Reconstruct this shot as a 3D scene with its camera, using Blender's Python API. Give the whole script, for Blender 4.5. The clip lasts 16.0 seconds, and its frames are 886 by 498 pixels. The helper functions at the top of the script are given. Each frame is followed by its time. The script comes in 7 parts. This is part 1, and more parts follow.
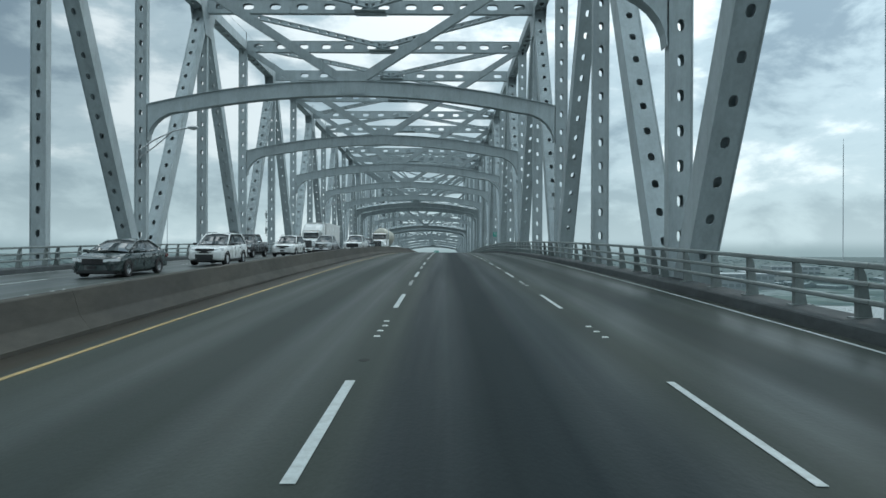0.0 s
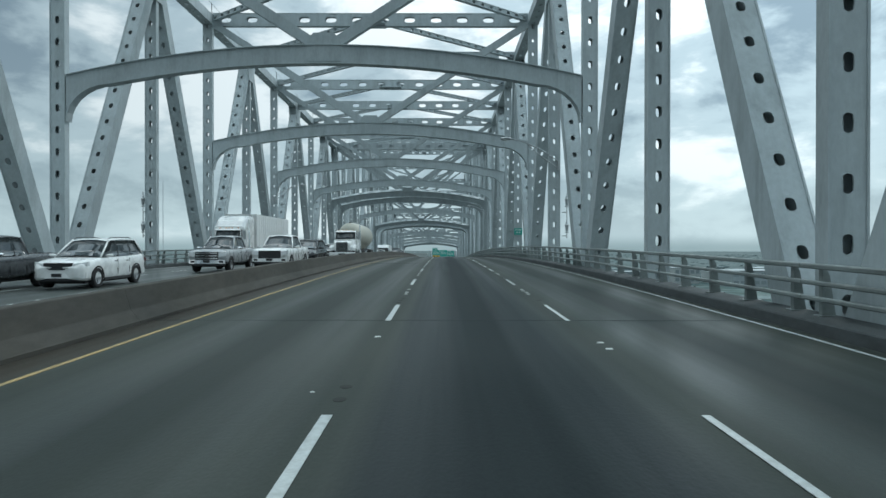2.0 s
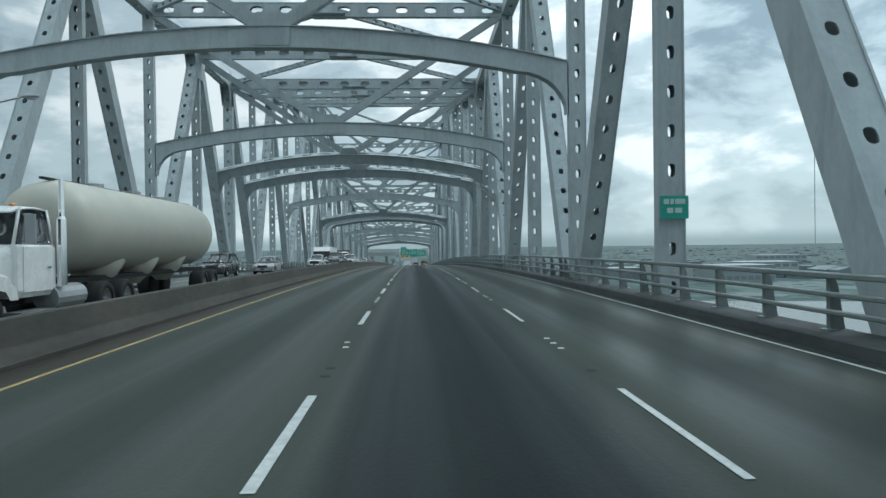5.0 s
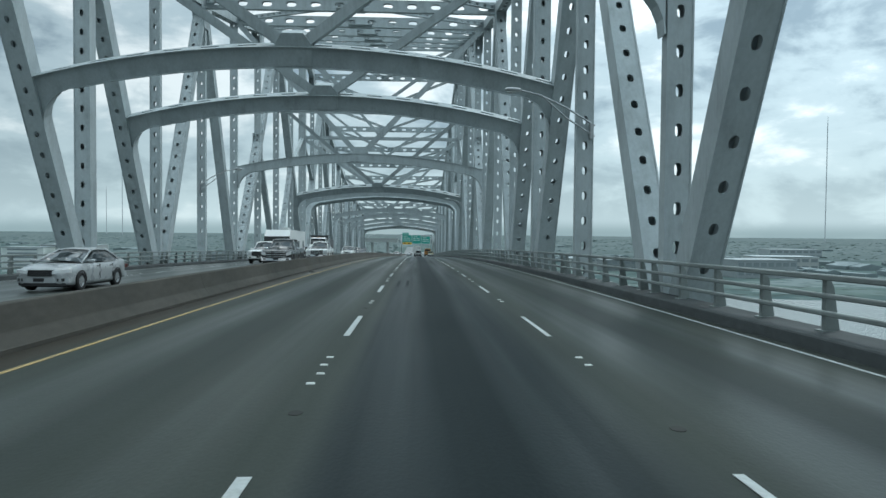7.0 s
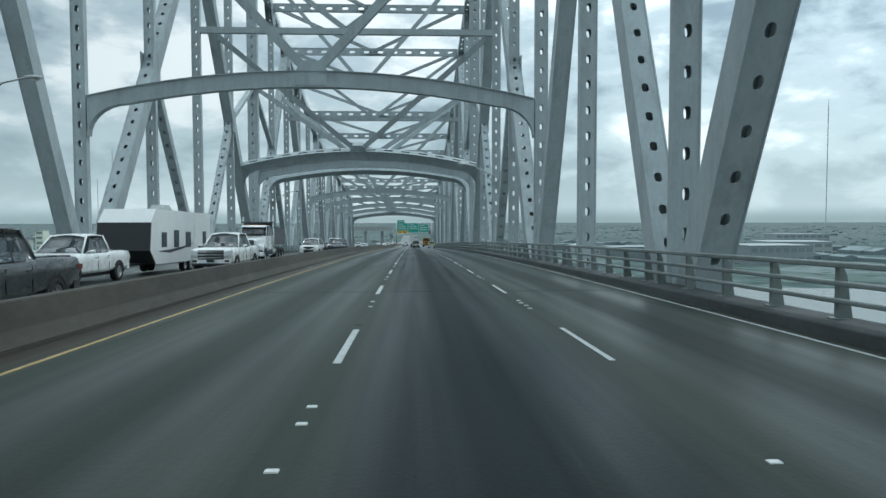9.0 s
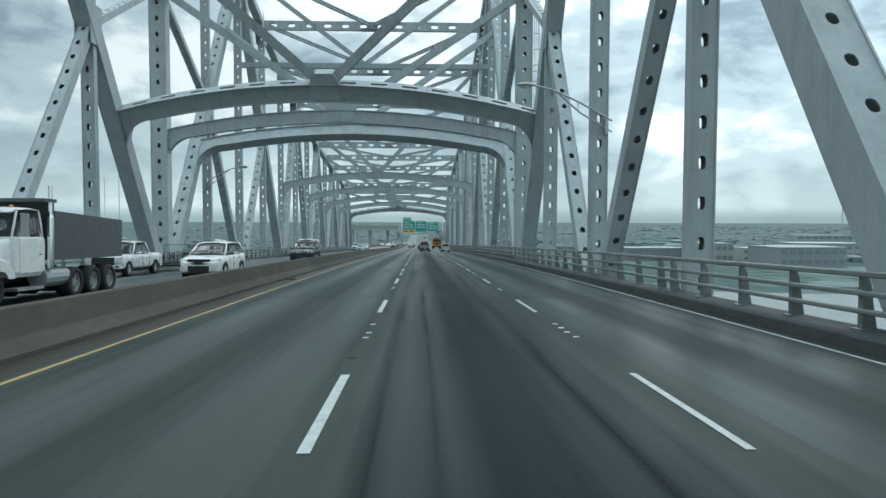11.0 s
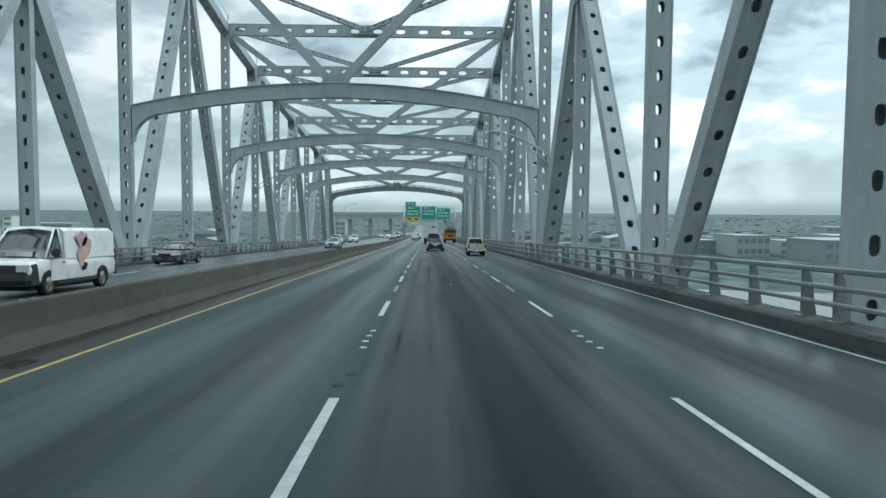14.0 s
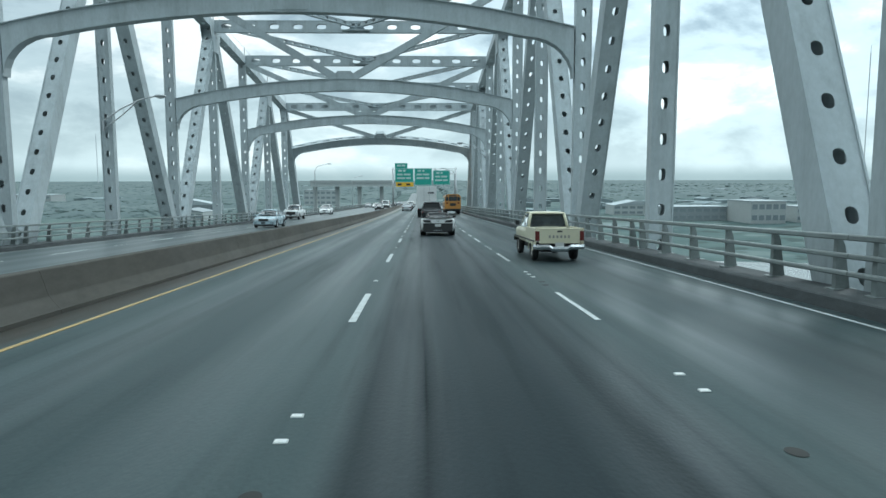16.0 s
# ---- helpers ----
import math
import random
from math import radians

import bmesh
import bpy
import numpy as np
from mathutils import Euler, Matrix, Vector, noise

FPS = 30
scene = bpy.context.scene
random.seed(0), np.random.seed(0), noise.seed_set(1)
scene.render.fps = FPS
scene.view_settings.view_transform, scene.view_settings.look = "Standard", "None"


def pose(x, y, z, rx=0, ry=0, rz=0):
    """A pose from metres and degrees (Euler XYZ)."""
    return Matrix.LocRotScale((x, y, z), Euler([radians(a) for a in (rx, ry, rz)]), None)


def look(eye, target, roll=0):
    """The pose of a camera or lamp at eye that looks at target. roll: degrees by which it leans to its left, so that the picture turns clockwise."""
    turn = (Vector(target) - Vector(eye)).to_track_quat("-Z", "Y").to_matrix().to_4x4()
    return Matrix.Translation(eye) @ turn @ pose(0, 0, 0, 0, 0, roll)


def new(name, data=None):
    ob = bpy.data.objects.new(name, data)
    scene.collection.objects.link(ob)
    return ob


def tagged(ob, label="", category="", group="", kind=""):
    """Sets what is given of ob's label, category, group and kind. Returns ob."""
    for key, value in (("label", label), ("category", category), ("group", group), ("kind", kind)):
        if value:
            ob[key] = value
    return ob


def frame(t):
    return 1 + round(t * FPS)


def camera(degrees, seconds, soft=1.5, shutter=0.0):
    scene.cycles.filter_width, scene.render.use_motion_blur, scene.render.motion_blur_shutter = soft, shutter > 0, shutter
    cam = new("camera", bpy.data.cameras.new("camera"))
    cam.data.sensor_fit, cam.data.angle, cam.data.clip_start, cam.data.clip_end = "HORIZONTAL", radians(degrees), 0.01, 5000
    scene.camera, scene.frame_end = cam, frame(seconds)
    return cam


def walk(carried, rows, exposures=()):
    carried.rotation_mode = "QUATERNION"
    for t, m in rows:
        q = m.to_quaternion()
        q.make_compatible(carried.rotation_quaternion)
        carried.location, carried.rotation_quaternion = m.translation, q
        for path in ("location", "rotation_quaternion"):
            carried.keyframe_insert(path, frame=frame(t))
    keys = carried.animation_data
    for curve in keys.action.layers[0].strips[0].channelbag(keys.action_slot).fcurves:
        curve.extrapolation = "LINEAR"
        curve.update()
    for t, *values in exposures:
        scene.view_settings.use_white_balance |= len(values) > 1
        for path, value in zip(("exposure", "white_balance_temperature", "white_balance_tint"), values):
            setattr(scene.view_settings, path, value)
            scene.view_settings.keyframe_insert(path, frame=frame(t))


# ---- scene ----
cam = camera(66.5, 16.0)
PATH = [
    (0, (-0.085, 0.090, 1.777), (-0.114, 20.090, 1.792), 0.25),
    (0.5, (0.017, 8.188, 2.039), (0.062, 28.187, 1.920), -0.67),
    (1, (0.008, 16.162, 2.319), (0.140, 36.161, 2.244), -0.01),
    (1.5, (-0.024, 23.979, 2.491), (0.069, 43.979, 2.499), 0.27),
    (2, (-0.030, 32.235, 2.674), (-0.032, 52.235, 2.562), 0.06),
    (2.5, (-0.029, 40.393, 2.833), (0.042, 60.392, 2.698), 0.10),
    (3, (-0.031, 48.641, 2.964), (0.194, 68.637, 3.239), -0.09),
    (3.5, (-0.021, 57.186, 3.067), (0.372, 77.174, 3.646), -0.19),
    (4, (0.032, 65.372, 3.072), (0.652, 85.357, 3.514), -0.46),
    (4.5, (0.029, 73.551, 3.136), (0.902, 93.532, 3.178), -0.20),
    (5, (0.055, 82.338, 3.159), (0.939, 102.318, 2.964), -0.77),
    (7.3, (0.085, 121.160, 2.859), (0.877, 141.135, 2.261), 0.57),
    (7.5, (0.079, 124.400, 2.804), (0.906, 144.374, 2.198), 0.40),
    (8, (0.024, 133.099, 2.707), (0.916, 153.058, 1.782), 0.08),
    (8.2, (-0.033, 136.539, 2.628), (0.868, 156.494, 1.630), -0.14),
    (10.3, (-0.198, 172.723, 1.794), (0.686, 192.687, 0.975), 0.07),
    (10.5, (-0.203, 175.955, 1.700), (0.618, 195.921, 0.878), 0.22),
    (11, (-0.212, 184.916, 1.460), (0.473, 204.881, 0.506), 0.14),
    (11.5, (-0.218, 193.601, 1.206), (0.230, 213.569, 0.172), -0.02),
    (12, (-0.245, 202.153, 0.918), (-0.004, 222.125, -0.098), 0.21),
    (12.5, (-0.248, 211.277, 0.640), (-0.018, 231.245, -0.468), 0.42),
    (13, (-0.227, 220.125, 0.347), (0.107, 240.089, -0.809), 0.06),
    (13.5, (-0.220, 228.726, 0.039), (0.201, 248.687, -1.144), 0.25),
    (14, (-0.171, 237.834, -0.310), (0.310, 257.789, -1.550), 0.37),
    (14.5, (-0.095, 246.689, -0.674), (0.253, 266.635, -2.104), 0.71),
    (15, (-0.010, 255.872, -1.047), (0.265, 275.800, -2.729), 0.31),
    (15.5, (0.013, 264.694, -1.389), (0.425, 284.590, -3.388), 0.15),
    (16, (-0.111, 273.250, -1.731), (0.511, 293.123, -3.900), -0.13),
]
EXPOSURES = [(0, 0.20, 6040, 5), (2.5, 0.22, 6040, 5), (3.5, 0.10, 6040, 5), (4, -0.02, 6040, 5), (4.5, 0.08, 6040, 5), (5, 0.20, 6040, 5), (7.5, 0.30, 6050, 5), (8.2, 0.27, 6050, 5), (10.5, 0.31, 6070, 5), (11.5, 0.45, 6100, 5), (13, 0.53, 6120, 5), (13.5, 0.56, 6110, 5), (14, 0.41, 6100, 5), (14.5, 0.48, 6090, 5), (15, 0.46, 6070, 5), (16, 0.64, 6060, 4)]
walk(cam, [(t, look(eye, target, roll)) for t, eye, target, roll in PATH], EXPOSURES)

# ---- light ----
SUN_AZ, SUN_EL = radians(50), radians(48)
world = bpy.data.worlds.new("overcast_sky")
scene.world = world
world.use_nodes = True
wt = world.node_tree
wt.nodes.clear()


def wnode(kind, **sets):
    n = wt.nodes.new(kind)
    for k, v in sets.items():
        n.inputs[k].default_value = v
    return n


def wmath(op, a, b=None):
    n = wt.nodes.new("ShaderNodeMath")
    n.operation = op
    for i, v in enumerate((a, b)):
        if v is None:
            continue
        if isinstance(v, (int, float)):
            n.inputs[i].default_value = v
        else:
            wt.links.new(v, n.inputs[i])
    return n.outputs[0]


def wmix(fac, a, b, mode="MIX"):
    n = wt.nodes.new("ShaderNodeMix")
    n.data_type, n.blend_type = "RGBA", mode
    for i, v in ((0, fac), (6, a), (7, b)):
        if isinstance(v, (int, float, tuple)):
            n.inputs[i].default_value = v
        else:
            wt.links.new(v, n.inputs[i])
    return n.outputs[2]


sky = wt.nodes.new("ShaderNodeTexSky")
sky.sky_type, sky.sun_disc = "NISHITA", False
sky.sun_elevation, sky.sun_rotation = SUN_EL, SUN_AZ
way = wt.nodes.new("ShaderNodeTexCoord").outputs["Generated"]
sep = wt.nodes.new("ShaderNodeSeparateXYZ")
wt.links.new(way, sep.inputs[0])
squash = wt.nodes.new("ShaderNodeVectorMath")
squash.operation = "MULTIPLY"
wt.links.new(way, squash.inputs[0])
squash.inputs[1].default_value = (1.0, 1.0, 2.3)
big = wnode("ShaderNodeTexNoise", Scale=2.1, Detail=4.0, Roughness=0.5, Distortion=0.35)
small = wnode("ShaderNodeTexNoise", Scale=6.5, Detail=6.0, Roughness=0.58, Distortion=0.2)
for n in (big, small):
    wt.links.new(squash.outputs[0], n.inputs["Vector"])
cloud = wmath("ADD", wmath("MULTIPLY", big.outputs[0], 0.57), wmath("MULTIPLY", small.outputs[0], 0.43))
ramp = wt.nodes.new("ShaderNodeValToRGB")
ramp.color_ramp.interpolation = "EASE"
ramp.color_ramp.elements[0].position, ramp.color_ramp.elements[0].color = 0.42, (0.24, 0.315, 0.36, 1)
ramp.color_ramp.elements[1].position, ramp.color_ramp.elements[1].color = 0.585, (1.0, 1.04, 1.02, 1)
mid = ramp.color_ramp.elements.new(0.50)
mid.color = (0.50, 0.60, 0.63, 1)
wt.links.new(cloud, ramp.inputs[0])
# the pale band of thick air over the horizon
low = wmath("POWER", wmath("SUBTRACT", 1.0, wmath("MINIMUM", wmath("ABSOLUTE", sep.outputs[2]), 1.0)), 9.0)
clouds = ramp.outputs[0]
# thinner cloud towards the sun
dot = wt.nodes.new("ShaderNodeVectorMath")
dot.operation = "DOT_PRODUCT"
wt.links.new(way, dot.inputs[0])
dot.inputs[1].default_value = (math.sin(SUN_AZ) * math.cos(SUN_EL), math.cos(SUN_AZ) * math.cos(SUN_EL), math.sin(SUN_EL))
glow = wmath("POWER", wmath("MAXIMUM", dot.outputs["Value"], 0.0), 3.0)
overhead = wt.nodes.new("ShaderNodeMapRange")
overhead.interpolation_type = "SMOOTHSTEP"
wt.links.new(sep.outputs[2], overhead.inputs[0])
for i, v in ((1, 0.24), (2, 0.90), (3, 0.0), (4, 1.25)):
    overhead.inputs[i].default_value = v
bright = wmath("ADD", wmath("ADD", 0.52, wmath("MULTIPLY", wmath("MAXIMUM", wmath("ADD", dot.outputs["Value"], 0.6), 0.0), 0.18)), wmath("ADD", wmath("MULTIPLY", glow, 0.82), overhead.outputs[0]))
vm = wt.nodes.new("ShaderNodeVectorMath")
vm.operation = "SCALE"
wt.links.new(clouds, vm.inputs[0])
wt.links.new(bright, vm.inputs["Scale"])
thin = wt.nodes.new("ShaderNodeVectorMath")
thin.operation = "SCALE"
wt.links.new(sky.outputs[0], thin.inputs[0])
thin.inputs["Scale"].default_value = 0.10
total = wmix(wmath("MULTIPLY", low, 0.62), wmix(0.90, thin.outputs[0], vm.outputs[0]), (0.60, 0.72, 0.735, 1))
haze = wt.nodes.new("ShaderNodeMapRange")
haze.interpolation_type = "SMOOTHSTEP"
wt.links.new(sep.outputs[2], haze.inputs[0])
for i, v in ((1, 0.018), (2, -0.004), (3, 0.0), (4, 0.7)):
    haze.inputs[i].default_value = v
total = wmix(haze.outputs[0], total, (0.20, 0.275, 0.285, 1))
back = wnode("ShaderNodeBackground", Strength=1.0)
wt.links.new(total, back.inputs[0])
wt.links.new(back.outputs[0], wt.nodes.new("ShaderNodeOutputWorld").inputs[0])

sun = new("sun", bpy.data.lights.new("sun", "SUN"))
sun.data.energy, sun.data.angle, sun.data.color = 0.8, radians(14), (1.0, 0.97, 0.92)
sun.matrix_world = look((300 * math.sin(SUN_AZ), 300 * math.cos(SUN_AZ), 300 * math.tan(SUN_EL)), (0, 0, 0))


# ---- materials ----
def material(name, base, rough=0.6, metal=0.0, grain=0.0, grain_scale=30.0, stain=None, stain_scale=1.5, stain_amount=0.5,
             bump=0.0, bump_scale=60.0, stretch=(1, 1, 1), coords="Object", vary=0.0, coat=0.0, stain_edges=(0.45, 0.7), runs=None):
    """A painted, mineral or metal surface with grain, stains and fine relief."""
    m = bpy.data.materials.new(name)
    m.use_nodes = True
    nt = m.node_tree
    p = nt.nodes["Principled BSDF"]
    p.inputs["Roughness"].default_value, p.inputs["Metallic"].default_value = rough, metal
    p.inputs["Coat Weight"].default_value = coat
    if coords == "World":
        where = nt.nodes.new("ShaderNodeNewGeometry").outputs["Position"]
    else:
        where = nt.nodes.new("ShaderNodeTexCoord").outputs[coords]
    mp = nt.nodes.new("ShaderNodeMapping")
    mp.inputs["Scale"].default_value = stretch
    nt.links.new(where, mp.inputs["Vector"])

    def tex(scale, detail=5.0, rough_=0.6, vec=mp.outputs[0]):
        n = nt.nodes.new("ShaderNodeTexNoise")
        n.inputs["Scale"].default_value, n.inputs["Detail"].default_value, n.inputs["Roughness"].default_value = scale, detail, rough_
        nt.links.new(vec, n.inputs["Vector"])
        return n.outputs[0]

    def mix(fac, a, b, mode="MIX"):
        n = nt.nodes.new("ShaderNodeMix")
        n.data_type, n.blend_type = "RGBA", mode
        for i, v in ((0, fac), (6, a), (7, b)):
            if isinstance(v, (int, float, tuple)):
                n.inputs[i].default_value = v
            else:
                nt.links.new(v, n.inputs[i])
        return n.outputs[2]

    def span(v, lo, hi, to0, to1):
        n = nt.nodes.new("ShaderNodeMapRange")
        for i, q in enumerate((v, lo, hi, to0, to1)):
            if isinstance(q, (int, float)):
                n.inputs[i].default_value = q
            else:
                nt.links.new(q, n.inputs[i])
        return n.outputs[0]

    col = (*base, 1)
    if stain:
        col = mix(span(tex(stain_scale), *stain_edges, 0.0, stain_amount), col, (*stain, 1))
    if runs:
        # grime washed down the surface, broken up by a broader cloudiness
        rm = nt.nodes.new("ShaderNodeMapping")
        rm.inputs["Scale"].default_value = (1.9, 1.9, 0.22)
        nt.links.new(where, rm.inputs["Vector"])
        wash = span(tex(1.0, 5.0, 0.65, rm.outputs[0]), 0.46, 0.68, 0.0, 1.0)
        patch = span(tex(0.9, 3.0, 0.5, where), 0.38, 0.62, 0.25, 1.0)
        both = nt.nodes.new("ShaderNodeMath")
        both.operation = "MULTIPLY"
        nt.links.new(wash, both.inputs[0])
        nt.links.new(patch, both.inputs[1])
        col = mix(span(both.outputs[0], 0.0, 1.0, 0.0, 0.5), col, (*runs, 1))
    if grain:
        g = nt.nodes.new("ShaderNodeCombineColor")
        v = span(tex(grain_scale, 3.0), 0.25, 0.75, 1 - grain, 1 + grain)
        for i in range(3):
            nt.links.new(v, g.inputs[i])
        col = mix(1.0, col, g.outputs[0], "MULTIPLY")
    if vary:
        info = nt.nodes.new("ShaderNodeObjectInfo")
        g = nt.nodes.new("ShaderNodeCombineColor")
        v = span(info.outputs["Random"], 0, 1, 1 - vary, 1 + vary)
        for i in range(3):
            nt.links.new(v, g.inputs[i])
        col = mix(1.0, col, g.outputs[0], "MULTIPLY")
    if isinstance(col, tuple):
        p.inputs["Base Color"].default_value = col
    else:
        nt.links.new(col, p.inputs["Base Color"])
    if bump:
        b = nt.nodes.new("ShaderNodeBump")
        b.inputs["Strength"].default_value, b.inputs["Distance"].default_value = bump, 0.02
        nt.links.new(tex(bump_scale, 4.0), b.inputs["Height"])
        nt.links.new(b.outputs[0], p.inputs["Normal"])
    if grain or stain:
        nt.links.new(span(tex(stain_scale * 1.7), 0.3, 0.7, max(rough - 0.1, 0.02), min(rough + 0.1, 1)), p.inputs["Roughness"])
    return m


STEEL = material("weathered_grey_steel_paint", (0.395, 0.445, 0.46), 0.58, 0.0, 0.08, 9.0, (0.30, 0.335, 0.345), 0.7, 0.6, 0.15, 14.0, (1, 1, 0.5), "World", 0.07, runs=(0.20, 0.225, 0.225))
RAIL = material("dull_galvanized_rail", (0.22, 0.25, 0.245), 0.5, 0.2, 0.10, 12.0, (0.12, 0.13, 0.125), 1.1, 0.6, 0.1, 40.0, (1, 0.4, 1), "World")
CURB = material("soiled_concrete_curb", (0.056, 0.064, 0.066), 0.85, 0.0, 0.18, 7.0, (0.036, 0.041, 0.042), 0.8, 0.8, 0.4, 30.0, (1, 0.5, 1), "World")
BARRIER = material("dirty_brown_concrete", (0.060, 0.056, 0.046), 0.85, 0.0, 0.18, 6.0, (0.034, 0.033, 0.029), 0.6, 0.8, 0.15, 26.0, (1, 0.4, 1.2), "World", 0.06)
WHITE_PAINT = material("worn_white_road_paint", (0.45, 0.485, 0.48), 0.6, 0.0, 0.12, 20.0, (0.30, 0.31, 0.30), 6.0, 0.6, 0.2, 60.0, coords="World")
YELLOW_PAINT = material("worn_yellow_road_paint", (0.40, 0.285, 0.115), 0.6, 0.0, 0.15, 20.0, (0.20, 0.17, 0.10), 2.5, 0.7, 0.2, 60.0, coords="World")
CERAMIC = material("white_ceramic_marker", (0.62, 0.64, 0.62), 0.35, 0.0, 0.08, 40.0)
ROAD_EDGE = material("rubber_joint", (0.05, 0.062, 0.063), 0.7, 0.0, 0.2, 9.0)
SCAR = material("bitumen_scar", (0.019, 0.021, 0.0195), 0.85, 0.0, 0.2, 12.0)
WATER = material("river_water", (0.10, 0.115, 0.11), 0.25, 0.0, 0.05, 0.02, bump=0.25, bump_scale=0.12, coords="World")


def land_material():
    """River lowland seen from far off, haze put into its colours: scrub and trees, pale yards and roads in blocks."""
    m = bpy.data.materials.new("haze_tinted_lowland")
    m.use_nodes = True
    nt = m.node_tree
    p = nt.nodes["Principled BSDF"]
    p.inputs["Roughness"].default_value = 0.95
    p.inputs["Specular IOR Level"].default_value = 0.1
    pos = nt.nodes.new("ShaderNodeNewGeometry").outputs["Position"]

    def noise_(scale, detail):
        n = nt.nodes.new("ShaderNodeTexNoise")
        n.inputs["Scale"].default_value, n.inputs["Detail"].default_value = scale, detail
        nt.links.new(pos, n.inputs["Vector"])
        return n.outputs[0]

    def step(v, lo, hi):
        n = nt.nodes.new("ShaderNodeMapRange")
        n.inputs[1].default_value, n.inputs[2].default_value = lo, hi
        nt.links.new(v, n.inputs[0])
        return n.outputs[0]

    def times(a, b):
        n = nt.nodes.new("ShaderNodeMath")
        n.operation = "MULTIPLY"
        nt.links.new(a, n.inputs[0])
        nt.links.new(b, n.inputs[1])
        return n.outputs[0]

    def blend(fac, a, b):
        n = nt.nodes.new("ShaderNodeMix")
        n.data_type = "RGBA"
        nt.links.new(fac, n.inputs[0])
        for i, v in ((6, a), (7, b)):
            if isinstance(v, tuple):
                n.inputs[i].default_value = v
            else:
                nt.links.new(v, n.inputs[i])
        return n.outputs[2]

    cells = nt.nodes.new("ShaderNodeTexVoronoi")
    cells.inputs["Scale"].default_value = 0.020
    nt.links.new(pos, cells.inputs["Vector"])
    lot = nt.nodes.new("ShaderNodeSeparateColor")
    nt.links.new(cells.outputs["Color"], lot.inputs[0])
    # the teal-grey cast of these base colours stands for distance haze
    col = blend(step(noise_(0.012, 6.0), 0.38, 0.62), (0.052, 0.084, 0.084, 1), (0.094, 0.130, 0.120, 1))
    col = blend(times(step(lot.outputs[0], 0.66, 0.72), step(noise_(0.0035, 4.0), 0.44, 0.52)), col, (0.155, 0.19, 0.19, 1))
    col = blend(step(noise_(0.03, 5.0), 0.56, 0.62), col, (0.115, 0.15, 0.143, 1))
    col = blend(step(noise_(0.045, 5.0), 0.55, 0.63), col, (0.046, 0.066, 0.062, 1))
    nt.links.new(col, p.inputs["Base Color"])
    return m


LAND = land_material()
# leaf green shifted to teal-grey: haze painted into the colour
LEAVES = material("haze_tinted_leaves", (0.064, 0.094, 0.094), 0.95, 0.0, 0.08, 0.09, (0.080, 0.112, 0.106), 0.009, 0.8, coords="World")
ROOFING = material("pale_sheet_roof", (0.25, 0.285, 0.295), 0.6, 0.0, 0.08, 0.4, (0.22, 0.25, 0.26), 0.08, 0.6, coords="World", vary=0.25)
WALLING = material("pale_rendered_wall", (0.34, 0.37, 0.365), 0.8, 0.0, 0.06, 0.5, (0.36, 0.38, 0.38), 0.1, 0.6, coords="World", vary=0.2)
# window tone lifted to a pale grey-blue in place of haze
WINDOW_HAZED = material("hazed_window_band", (0.19, 0.225, 0.24), 0.2, 0.0, 0.1, 0.3)


